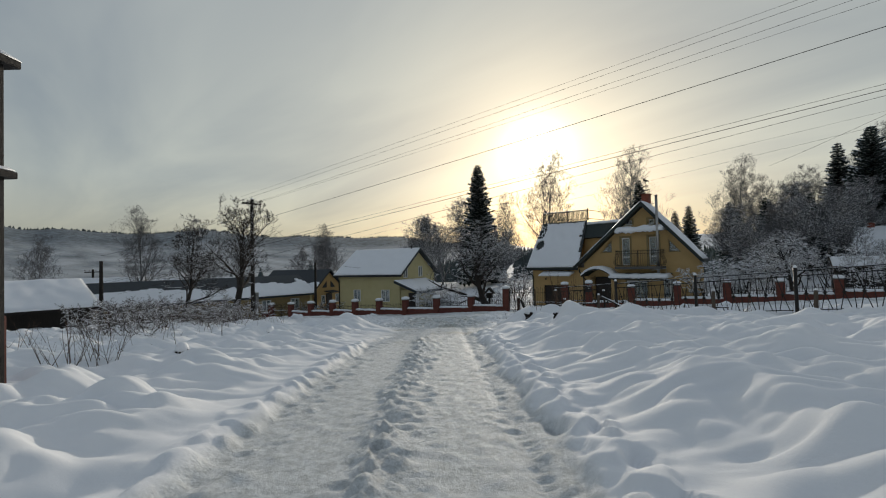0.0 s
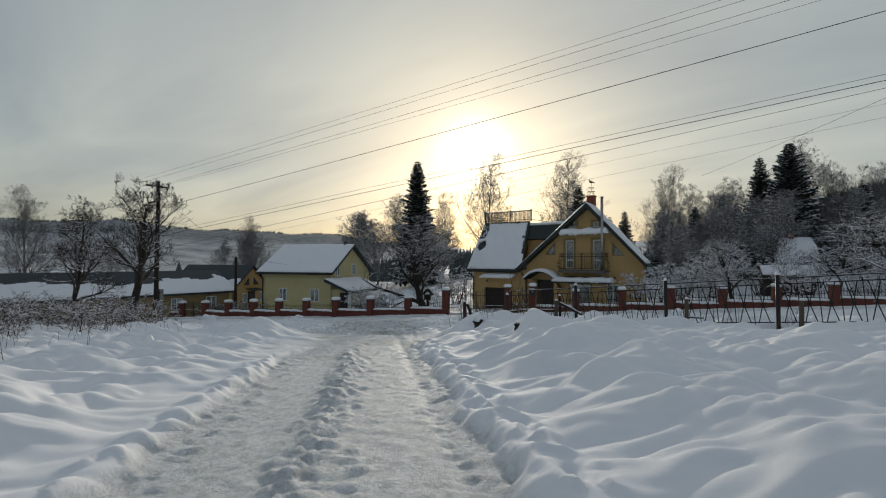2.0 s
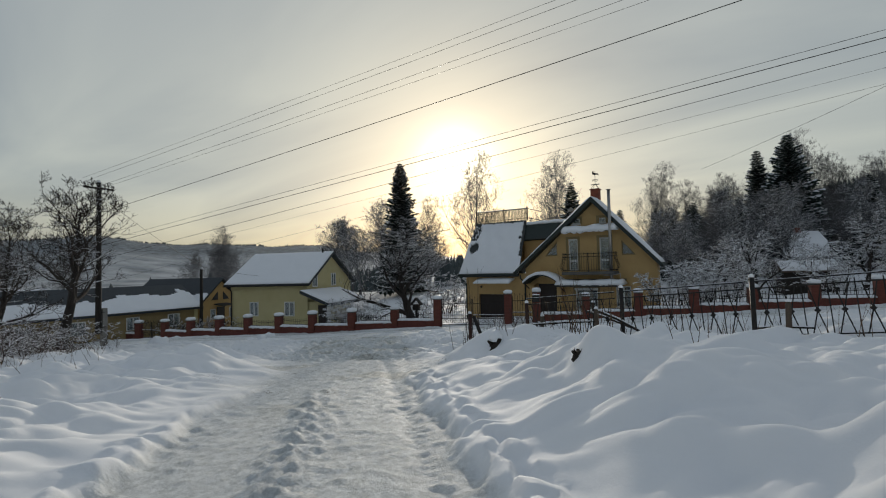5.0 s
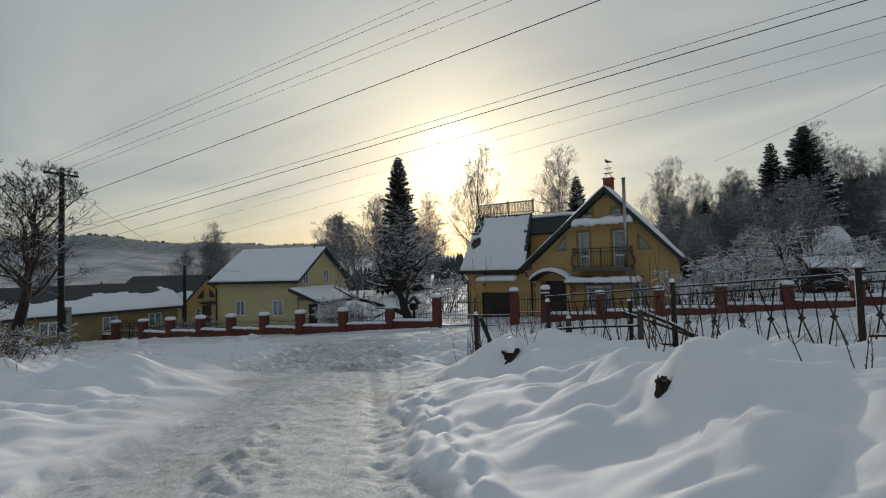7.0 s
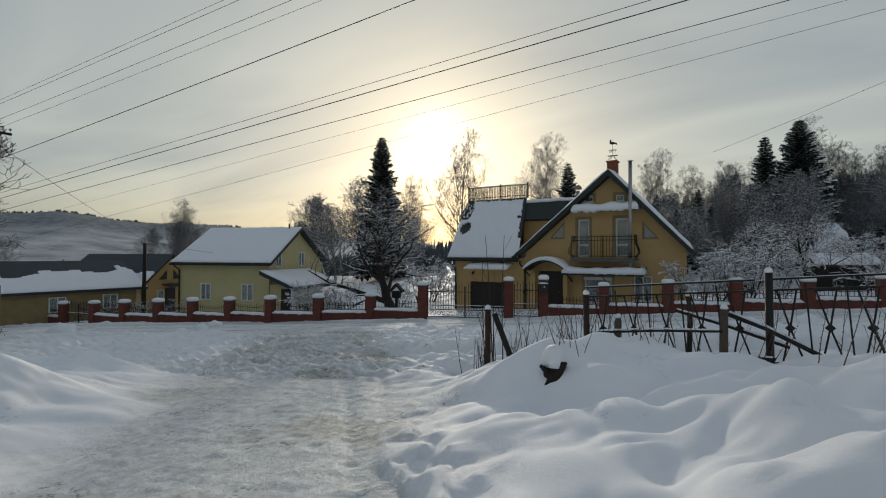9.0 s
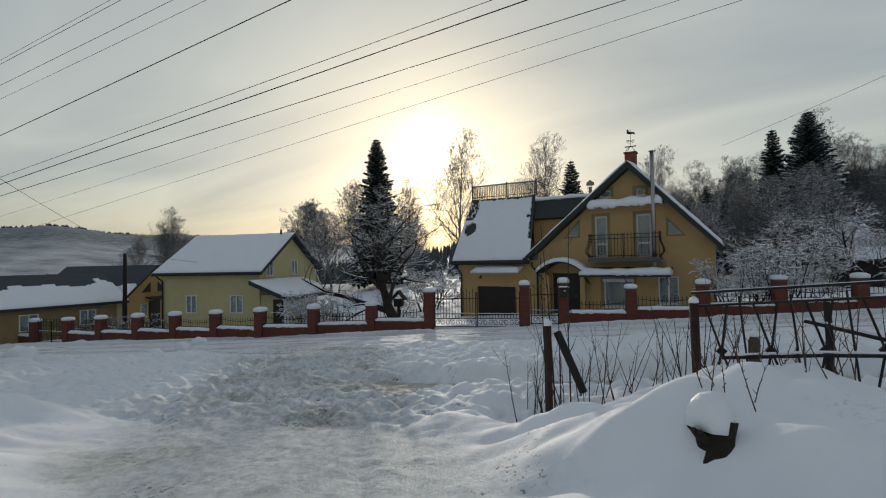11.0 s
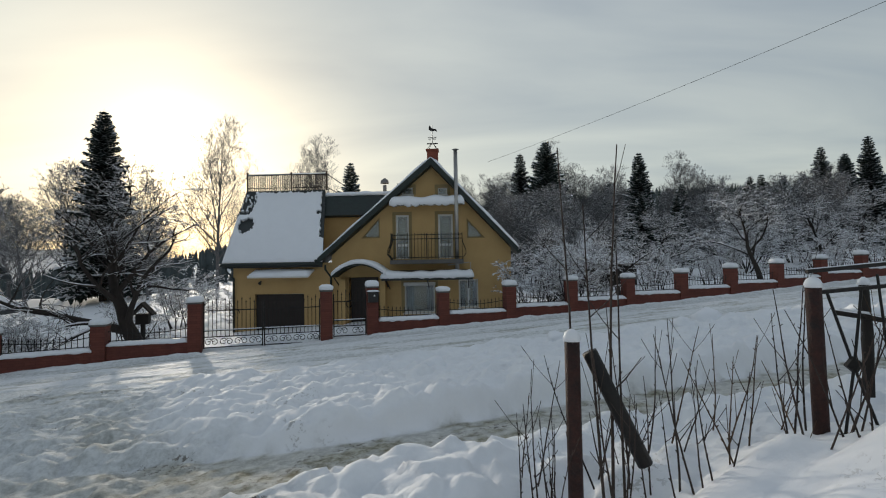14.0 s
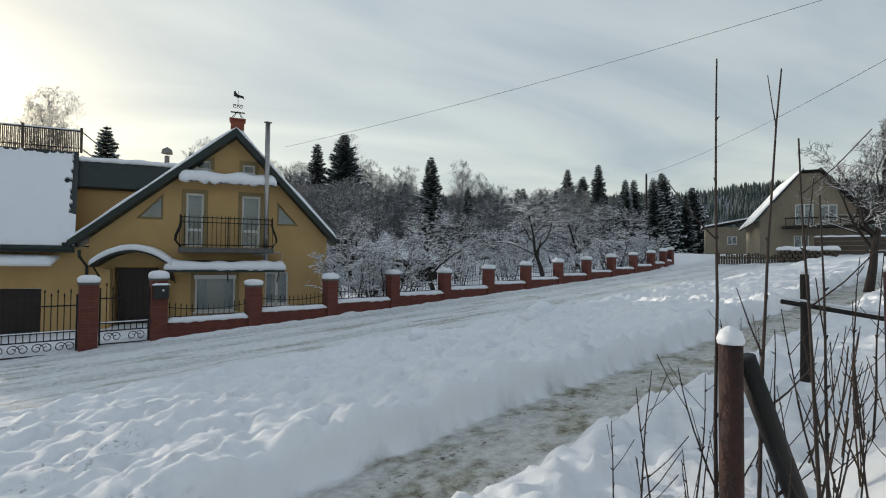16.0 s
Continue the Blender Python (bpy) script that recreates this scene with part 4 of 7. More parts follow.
    wall_strips(gw, -22.25, -17.603, lambda x: 0.72, [rect(-21.24, -18.92, -2.6, -0.70)], -2.6, Y, Y + 0.35)
    part("garage_wall", gw, M["yellow"], house)
    part("garage_side_wall", Build(O).prism([(Y + 0.353, -2.6), (41.0, -2.6), (41.0, 4.3), (38.35, 4.3), (Y + 0.353, 0.95)], -22.25, -21.9, "x"), M["yellow"], house)
    gd = part("garage_door", Build(O).box(-21.22, -18.94, Y + 0.14, Y + 0.2, -2.6, -0.72), M["door"], house, "dark brown panelled garage door")
    pn = Build(O)
    for i in range(5):
        pn.box(-21.18, -18.98, Y + 0.125, Y + 0.138, -2.56 + 0.37 * i, -2.23 + 0.37 * i, 0.006)
    part("door_panel", pn, M["door"], gd)
    b = Build(O).slab([(-21.2, 34.3, 0.06), (-18.42, 34.3, 0.06), (-18.42, Y - 0.002, 0.34), (-21.2, Y - 0.002, 0.34)], 0.05)
    gc = part("garage_canopy", b, M["pvc"], house, "small sloping canopy over the garage door")
    part("canopy_snow", snow_sheet(O, (-21.2, 34.32, 0.115), (-18.42, 34.32, 0.115), (-18.42, 35.18, 0.395), (-21.2, 35.18, 0.395), 24, 8, 0.16, lambda u, v: np.ones_like(u), 21), M["snow"], gc, "", True)
    part("wall_lamp", Build(O).tube([(-20.9, 35.1, -0.1), (-20.9, 34.95, -0.2)], [0.03, 0.08], 8), M["iron"], house)
    A, B_, C, D = (-22.55, 34.72, 0.74), (-17.9, 34.72, 0.74), (-18.75, 38.3, 4.62), (-23.0, 38.3, 4.62)
    b = Build(O)
    q = [A, B_, C, D]
    b.add(q + [(x, y + 0.02, z - 0.22) for x, y, z in q], [(0, 1, 2, 3), (7, 6, 5, 4), (0, 4, 5, 1), (1, 5, 6, 2), (2, 6, 7, 3), (3, 7, 4, 0)])
    gr = part("garage_roof", b, M["rooftile"], house, "steep tiled garage roof under snow with a bare dark patch")

    def keep(u, v):
        k = np.ones_like(u)
        k = np.where((np.hypot((u - 0.13) / 0.075, (v - 0.47) / 0.10) < 1 + 0.5 * perlin(u * 40, v * 40)), -1, k)
        k = np.where((u < 0.16 + 0.06 * perlin(v * 9, u * 3)) & (v > 0.62) & (perlin(u * 38, v * 30) > -0.02 - 0.9 * (0.16 - u)), -1, k)
        k = np.where(v > 0.955 + 0.05 * perlin(u * 22, v * 2), -1, k)
        k = np.where((u > 0.965 + 0.03 * perlin(v * 18, u)) & (v > 0.3), -1, k)
        k = np.where(np.hypot((u - 0.93) / 0.02, (v - 0.64) / 0.025) < 1, -1, k)
        return k
    part("roof_snow", snow_sheet(O, *[(x, y - 0.004, z + 0.006) for x, y, z in (A, B_, C, D)], 110, 90, 0.13, keep, 33), M["snow"], gr, "uneven snow layer partly slid off", False)
    part("gutter", Build(O).tube([(-22.6, 34.66, 0.66), (-17.9, 34.66, 0.66)], 0.07, 8), M["roof"], gr)
    for x in (-22.32, -17.75):
        dp = Build(O).tube([(x, 34.66, 0.62), (x, 34.66, 0.4), (x + 0.12, Y - 0.08, 0.05), (x + 0.12, Y - 0.08, -2.6)], 0.05, 8)
        part("downpipe", dp, M["roof"], house)
    tb = Build(O).box(-21.89, -14.5, 38.4, 41.0, 0.9, 4.45)
    part("upper_block", tb, M["yellow"], house)
    # roof terrace rail
    r = Build(O)
    for z in (5.48, 4.78):
        r.tube([(-23.0, 38.35, z), (-18.7, 38.35, z)], 0.03 if z > 5 else 0.02, 5)
        r.tube([(-18.7, 38.35, z), (-18.7, 41.5, z)], 0.025, 5)
    tr = part("terrace_rail", r, M["iron"], house, "roof terrace rail of close-set bars")
    snr = Build(O).tube([(-23.0, 38.35, 5.52), (-18.7, 38.35, 5.52)], 0.03, 5)
    part("rail_snow", snr, M["snow"], tr)
    bar = None
    for i in range(72):
        x = -22.95 + 4.22 * i / 71
        if bar is None:
            bar = part("bar", Build().tube([(0, 0, 4.62 + 2.6), (0, 0, 5.48 + 2.6)], 0.02, 4), M["wood"], tr)
            bar.matrix_basis = pose(x - O[0], 38.35 - O[1], 0)
        else:
            same("bar", bar, tr, pose(x - O[0], 38.35 - O[1] + 0.02 * (i % 2), 0))
    for x in (-22.98, -20.6, -18.7):
        part("rail_post", Build(O).box(x - 0.04, x + 0.04, 38.31, 38.39, 4.6, 5.62), M["wood"], tr)
    # dormer with dark mansard slope
    part("dormer_wall", Build(O).box(-18.62, -14.6, 37.5, 38.3, 0.9, 3.2), M["yellow"], house)
    b = Build(O)
    b.add([(-18.75, 37.05, 3.1), (-14.4, 37.05, 3.1), (-14.4, 38.2, 4.34), (-18.75, 38.2, 4.34), (-18.75, 37.3, 3.02), (-14.4, 37.3, 3.02), (-14.4, 39.2, 4.3), (-18.75, 39.2, 4.3)],
          [(0, 1, 2, 3), (7, 6, 5, 4), (0, 4, 5, 1), (1, 5, 6, 2), (2, 6, 7, 3), (3, 7, 4, 0)])
    dr = part("dormer_roof", b, M["roof"], house, "dark green dormer roof slope, bare of snow")
    part("dormer_snow", snow_pillow(O, -18.75, -14.4, 38.1, 39.3, 4.28, 0.26, 44, 0.05), M["snow"], dr, "", True)
    vp = Build(O)
    vp.tube([(-15.8, 39.6, 4.4), (-15.8, 39.6, 5.0)], 0.10, 8); vp.tube([(-15.8, 39.6, 5.1), (-15.8, 39.6, 5.28), (-15.8, 39.6, 5.4)], [0.24, 0.2, 0.02], 10)
    part("roof_vent", vp, M["concrete"], house, "small vent with a snow cap")
    for i in range(3):
        part("step", Build(O).box(-17.0 - 0.1 * i, -15.2 + 0.1 * i, 34.55 - 0.3 * i, 34.85 - 0.3 * i if i else 35.195, -2.62, -2.32 - 0.1 * i), M["plinth"], house)
    return house


yellow_house()

# ---- brick fence, gates ----
def fence_point(a, e=0.0):
    return FENCE_AT[0] + GX * a + GY * e, FENCE_AT[1] + GY * a - GX * e


def fence_post(x, y, h, rz, label):
    z = float(land(x, y))
    t = thing("brick_fence_post", (x, y, z - 0.1), rz, label, "fence post", "brick fence posts")
    part("pillar", Build().box(-0.2, 0.2, -0.2, 0.2, 0, h + 0.1, 0.008), M["brick"], t)
    part("cap", Build().box(-0.225, 0.225, -0.225, 0.225, h + 0.1, h + 0.15, 0.01), M["plinth"], t)
    rnd = random.Random(int(x * 100))
    hs = 0.17 + 0.06 * rnd.random()
    b = Build()
    rings = [(0.215, 0.15), (0.24, 0.18), (0.245, 0.22 + hs * 0.2), (0.22, 0.15 + hs * 0.75), (0.15, 0.15 + hs * 0.98), (0.05, 0.15 + hs * 1.05)]
    n = 12
    vs = []
    for r, zz in rings:
        for k in range(n):
            w = 2 * math.pi * (k + 0.5) / n
            c, s = math.cos(w), math.sin(w)
            q = r / max(abs(c), abs(s)) * 0.72 + r * 0.28
            j = 1 + 0.06 * (rnd.random() - 0.5)
            vs.append((q * c * j, q * s * j, h + zz))
    fs = [(i * n + k, i * n + (k + 1) % n, (i + 1) * n + (k + 1) % n, (i + 1) * n + k) for i in range(len(rings) - 1) for k in range(n)]
    fs += [tuple(range(n - 1, -1, -1)), tuple((len(rings) - 1) * n + k for k in range(n))]
    part("snow_cap", b.add(vs, fs), M["snow"], t, "rounded cap of fresh snow", True)
    return z


BAR = {}


def spear(parent, x, z0, z1, tip=True):
    k = (round(z1 - z0, 2), tip)
    if k not in BAR:
        h = z1 - z0
        b = Build().tube([(0, 0, 0), (0, 0, h - 0.1), (0, 0, h - 0.08), (0, 0, h)], [0.011, 0.011, 0.022, 0.002], 4)
        BAR[k] = part("bar", b, M["iron"], parent)
        BAR[k].matrix_basis = pose(x, 0, z0)
    else:
        same("bar", BAR[k], parent, pose(x, 0, z0))


def fence_span(p, q, wall_h=0.45, rail_top=1.05, i=0):
    """Low brick wall with an iron railing between two posts."""
    (x0, y0), (x1, y1) = p, q
    L = math.hypot(x1 - x0, y1 - y0) - 0.41
    rz = math.degrees(math.atan2(y1 - y0, x1 - x0))
    mx, my = (x0 + x1) / 2, (y0 + y1) / 2
    z = max(float(land(x0, y0)), float(land(x1, y1)))
    t = thing("low_brick_wall", (mx, my, z - 0.3), rz, "low red brick wall with snow along its top", "wall", "brick fence walls")
    part("wall", Build().box(-L / 2, L / 2, -0.14, 0.14, 0, wall_h + 0.3, 0.006), M["brick"], t)
    part("coping_snow", snow_pillow((0, 0, 0), -L / 2, L / 2, -0.17, 0.17, wall_h + 0.305, 0.12, i * 3.1, 0.05), M["snow"], t, "", True)
    g = thing("iron_railing", (mx, my, z + wall_h), rz, "black wrought-iron railing with spear tips on the wall", "railing", "iron railings")
    arch = 0.10
    n = 12
    r = Build()
    r.tube([(-L / 2 + L * k / n, 0, rail_top - wall_h - 0.22 - arch * math.sin(math.pi * k / n)) for k in range(n + 1)], 0.013, 4)
    r.tube([(-L / 2, 0, 0.12), (L / 2, 0, 0.12)], 0.013, 4)
    part("rail", r, M["iron"], g)
    m = 15
    for k in range(m):
        u = (k + 0.5) / m
        spear(g, -L / 2 + L * u, 0.0, round(rail_top - wall_h - 0.06 - arch * math.sin(math.pi * u), 2))


def gate(name, x0, x1, w_mid, rz, L, h, label):
    t = thing(name, (x0, x1, w_mid), rz, label, "gate")
    leaves = 2 if L > 2 else 1
    for s in range(leaves):
        a, b = -L / 2 + L / leaves * s + 0.04, -L / 2 + L / leaves * (s + 1) - 0.02
        r = Build()
        for x in (a, b):
            r.tube([(x, 0, 0.05), (x, 0, h)], 0.022, 5)
        for z in (0.08, 0.42, 0.62, h - 0.28):
            r.tube([(a, 0, z), (b, 0, z)], 0.017, 4)
        leaf = part("gate_frame", r, M["iron"], t)
        n = max(6, int((b - a) / 0.125))
        for k in range(1, n):
            spear(leaf, a + (b - a) * k / n, 0.42, round(h + 0.05 + 0.10 * (k % 2), 2))
        sc = Build()
        m = max(2, int((b - a) / 0.42))
        for k in range(m):
            cx = a + (b - a) * (k + 0.5) / m
            for f, o in ((1, -0.09), (-1, 0.09)):
                sc.tube([(cx + o + x, 0, z) for x, z in scroll(0, 0.25, 0.13, 1.3, 14, f)], 0.011, 4)
        cx = (a + b) / 2
        sc.tube([(cx + x, 0, z) for x, z in scroll(0, 1.15, 0.19, 1.0, 16)], 0.012, 4)
        part("scrollwork", sc, M["iron"], leaf)
        part("rail_snow", Build().tube([(a, 0, 0.64), (b, 0, 0.64)], 0.018, 4), M["snow"], leaf)
    return t


LABEL = "red-brown brick fence post topped with a cap of snow"
RIGHT = [2.65 * k for k in range(0, 13)]
rz_f = 18.1
pts = []
for k, a in enumerate(RIGHT):
    bend = 0.0 if a < 24 else 0.02 * (a - 24) ** 2
    x, y = fence_point(a, -bend)
    fence_post(x, y, 1.27 if k < 3 else 1.15, rz_f, LABEL)
    pts.append((x, y))
G3, G2, G1 = fence_point(-2.61), fence_point(-4.19), fence_point(-8.31)
for p, h in ((G3, 1.66), (G2, 1.66), (G1, 1.60)):
    fence_post(*p, h, rz_f, "tall red-brown brick gate post topped with snow")
chain = [G3] + pts
for i, (p, q) in enumerate(zip(chain, chain[1:])):
    fence_span(p, q, 0.36, 0.98, i)
left = [fence_point(-8.31 - 2.66), (-24.9, 26.14), (-27.31, 25.24), (-29.83, 24.75), (-32.35, 24.3), (-34.88, 23.87), (-37.39, 23.34), (-39.92, 22.89), (-42.6, 22.4), (-44.9, 21.95), (-47.4, 21.5)]
for p in left:
    fence_post(*p, 1.15, 14, LABEL)
chain = [G1] + left
for i, (p, q) in enumerate(zip(chain, chain[1:])):
    if i == 8:
        z = float(land((p[0] + q[0]) / 2, (p[1] + q[1]) / 2))
        gate("garden_gate", (p[0] + q[0]) / 2, (p[1] + q[1]) / 2, z, 10, 2.2, 1.2, "low black iron gate between brick posts")
    else:
        fence_span(q, p, 0.42, 1.05, i + 40)
mx, my = (G1[0] + G2[0]) / 2, (G1[1] + G2[1]) / 2
gate("driveway_gate", mx, my, float(land(mx, my)) - 0.02, rz_f, 3.7, 1.55, "double wrought-iron driveway gate with scrolls along its foot")
mx, my = (G3[0] + G2[0]) / 2, (G3[1] + G2[1]) / 2
gate("pedestrian_gate", mx, my, float(land(mx, my)) - 0.02, rz_f, 1.16, 1.55, "narrow wrought-iron gate with scrollwork")
# letter box on the gate post
lb = thing("letter_box", (G3[0] + 0.2 * GY, G3[1] - 0.23, float(land(*G3)) + 1.18), rz_f, "black metal letter box with snow on its lid", "letter box")
part("box", Build().box(-0.17, 0.19, -0.16, 0.0, -0.02, 0.36, 0.02), M["box"], lb)
part("lid_snow", snow_pillow((0, 0, 0), -0.2, 0.22, -0.19, 0.0, 0.362, 0.06, 3, 0.01), M["snow"], lb, "", True)
part("lens", Build().tube([(0.05, -0.162, 0.22), (0.05, -0.175, 0.22)], 0.03, 10), M["pvc"], lb)

# ---- trees ----
def grow(seed, height, spread=0.9, first=0.25, levels=4, kids=(9, 7, 5, 4), up=0.35, droop=0.0, wiggle=0.25, r0=0.16, lean=(0, 0), twig=0.0045):
    """Limbs of a bare tree as polylines (points, radii, level)."""
    rnd = random.Random(seed)
    limbs = []

    def limb(p, d, length, r, lev):
        n = (8, 6, 4, 2, 2)[min(lev, 4)]
        pts, rad = [Vector(p)], [r]
        d = Vector(d).normalized()
        for i in range(n):
            j = Vector((rnd.uniform(-1, 1), rnd.uniform(-1, 1), rnd.uniform(-0.6, 0.6))) * wiggle * (0.55 if lev == 0 else 1)
            d = (d + j + Vector((0, 0, (up if lev else 0.2) * 0.3 - droop * lev * 0.13))).normalized()
            pts.append(pts[-1] + d * (length / n))
            rad.append(max(r * (1 - 0.86 * ((i + 1) / n) ** 0.8), twig))
        limbs.append((pts, rad, lev))
        if lev + 1 >= levels:
            return
        for k in range(kids[lev]):
            u = first + (1 - first) * (k + rnd.random()) / kids[lev] if lev == 0 else rnd.uniform(0.2, 1.0)
            x = u * n
            i = min(int(x), n - 1)
            q = pts[i].lerp(pts[i + 1], x - i)
            ax = (pts[i + 1] - pts[i]).normalized()
            w = k * 2.4 + rnd.uniform(-0.5, 0.5)
            side = Vector((math.cos(w), math.sin(w), rnd.uniform(-0.1, 0.5))) if lev == 0 else Vector((rnd.uniform(-1, 1), rnd.uniform(-1, 1), rnd.uniform(-0.4, 0.8)))
            side = (side - ax * side.dot(ax)).normalized()
            a = rnd.uniform(0.75, 1.2) - 0.45 * u * (lev == 0)
            nd = ax * math.cos(a) + side * math.sin(a) + Vector((0, 0, up * 0.25))
            if lev == 0:
                ln = height * 0.52 * spread * (1.12 - 0.62 * u) * rnd.uniform(0.75, 1.1)
            else:
                ln = length * 0.6 * (1.1 - 0.55 * u) * rnd.uniform(0.65, 1.1)
            limb(q, nd, ln, max(rad[i] * rnd.uniform(0.45, 0.65), twig), lev + 1)

    limb((0, 0, -0.15), (lean[0], lean[1], 1), height * 0.85, r0, 0)
    return limbs


def limbs_mesh(limbs, n=(7, 5, 4, 3, 3), fat=1.0):
    vs, fs = [], []
    for pts, rad, lev in limbs:
        k = n[min(lev, 4)]
        base = len(vs)
        m = len(pts)
        for i, p in enumerate(pts):
            d = pts[min(i + 1, m - 1)] - pts[max(i - 1, 0)]
            a = d.cross(Vector((0.3, 0.2, 1)) if abs(d.z) < 0.8 * d.length else Vector((1, 0.1, 0))).normalized()
            c = d.normalized().cross(a)
            for q in range(k):
                w = 2 * math.pi * q / k
                vs.append(p + (a * math.cos(w) + c * math.sin(w)) * rad[i] * fat)
        for i in range(m - 1):
            for q in range(k):
                fs.append((base + i * k + q, base + i * k + (q + 1) % k, base + (i + 1) * k + (q + 1) % k, base + (i + 1) * k + q))
    return vs, fs


def snow_on(limbs, seed, share=0.8, thick=1.0, least=0.0):
    """Ridges of snow lying along the upper side of the limbs."""
    rnd = random.Random(seed)
    vs, fs = [], []
    for pts, rad, lev in limbs:
        if rnd.random() > share:
            continue
        m = len(pts)
        base, rows = len(vs), 0
        for i, p in enumerate(pts):
            d = pts[min(i + 1, m - 1)] - pts[max(i - 1, 0)]
            d.normalize()
            flat = 1 - abs(d.z)
            side = Vector((d.y, -d.x, 0))
            side = side.normalized() if side.length > 1e-4 else Vector((1, 0, 0))
            r = rad[i]
            tk = thick * (1.0, 1.0, 0.9, 0.5, 0.42)[min(lev, 4)]
            w = (r * 0.9 + 0.010 * tk) * (0.25 + flat)
            h = (r * 0.5 + 0.022 * tk * rnd.uniform(0.6, 1.3)) * flat * (0.5 if i in (0, m - 1) else 1)
            o = Vector((0, 0, r * 0.55))
            vs += [p + o - side * w, p + o + Vector((0, 0, h)) - side * w * 0.4, p + o + Vector((0, 0, h * 1.02)) + side * w * 0.4, p + o + side * w]
        for i in range(m - 1):
            a, b = base + i * 4, base + i * 4 + 4
            for q in range(3):
                fs.append((a + q, a + q + 1, b + q + 1, b + q))
            fs.append((a + 3, a, b, b + 3))
    return vs, fs


def bare_tree(name, x, y, rz, label, category, group, bark="bark", snow=0.8, thick=1.0, z=None, fat=1.0, **kw):
    t = thing(name, (x, y, (zat(x, y) if z is None else z) - 0.05), rz, label, category, group)
    limbs = grow(**kw)
    v, f = limbs_mesh([l for l in limbs if l[2] == 0], fat=fat)
    quick("trunk", v, f, M[bark], t)
    v, f = limbs_mesh([l for l in limbs if l[2] > 0], fat=fat)
    quick("crown", v, f, M[bark], t, "bare branches and twigs")
    if snow:
        v, f = snow_on(limbs, 5, snow, thick)
        tagged(quick("branch_snow", v, f, M["snow"], t, "snow lying along the branches"), kind="stuff")
    return t


def spruce(name, x, y, h, width, seed, label, group, snow=0.3, dark="needle", z=None):
    rnd = random.Random(seed)
    t = thing(name, (x, y, (zat(x, y) if z is None else z) - 0.1), rnd.uniform(0, 360), label, "tree", group)
    b = Build().tube([(0, 0, 0), (0, 0, h * 0.5), (0, 0, h)], [0.018 * h, 0.011 * h, 0.004], 6)
    part("trunk", b, M["bark"], t)
    vs, fs, sv, sf = [], [], [], []
    tiers = max(16, int(h * 3.3))
    for k in range(tiers):
        u = k / tiers
        zc = h * (0.07 + 0.92 * u)
        reach = width * 0.56 * (1 - u) ** 0.65 * rnd.uniform(0.78, 1.1) + 0.15
        nb = int(14 - 5 * u)
        for q in range(nb):
            w = 2 * math.pi * (q + rnd.uniform(-0.3, 0.3)) / nb + k * 0.9
            L = reach * rnd.uniform(0.65, 1.15)
            out = Vector((math.cos(w), math.sin(w), 0))
            sd = Vector((-math.sin(w), math.cos(w), 0))
            drop = rnd.uniform(0.25, 0.5) * (1 - u * 0.7) - 0.05
            p0 = Vector((0, 0, zc))
            seg = 5
            sp = []
            for i in range(seg + 1):
                s = i / seg
                sp.append(p0 + out * L * s + Vector((0, 0, -drop * L * s + 0.22 * L * s * s)))
            white = rnd.random() < snow
            for i in range(seg):
                a, c = sp[i], sp[i + 1]
                s = (i + 0.5) / seg
                ww = L * 0.40 * (1 - 0.7 * s) * rnd.uniform(0.7, 1.25) + 0.10
                hang = rnd.uniform(0.15, 0.4) * L * 0.6 + 0.08
                for sg in (-1, 1):
                    n = len(vs)
                    tip = a.lerp(c, 0.9) + sd * sg * ww + out * ww * 0.4 + Vector((0, 0, -hang * 0.55))
                    vs.extend([a, c, tip]); fs.append((n, n + 1, n + 2))
                    n = len(vs)
                    vs.extend([a + sd * sg * 0.02, c, a.lerp(c, 0.5) + sd * sg * ww * 0.35 + Vector((0, 0, -hang))]); fs.append((n, n + 1, n + 2))
                    if white and i > 0:
                        n = len(sv)
                        up = Vector((0, 0, 0.035))
                        sv.extend([a + up * 1.3, c + up * 1.3, tip.lerp(a, 0.2) + up, a + sd * sg * ww * 0.15 - up * 0.2, ]); sf.append((n, n + 1, n + 2)); sf.append((n, n + 2, n + 3))
    quick("crown", vs, fs, M[dark], t, "dark drooping needle boughs", False)
    if sv:
        quick("bough_snow", sv, sf, M["snow"], t, "snow on the boughs", False)
    return t


def put(proto, x, y, s, rz, label=None):
    """A copy of a tree elsewhere, at another size."""
    c = copy_thing(proto, pose(x, y, zat(x, y) - 0.1, 0, 0, rz))
    c.scale = (s, s, s * (0.92 + 0.16 * ((x * 7.3) % 1)))
    if label:
        c["label"] = label
    return c


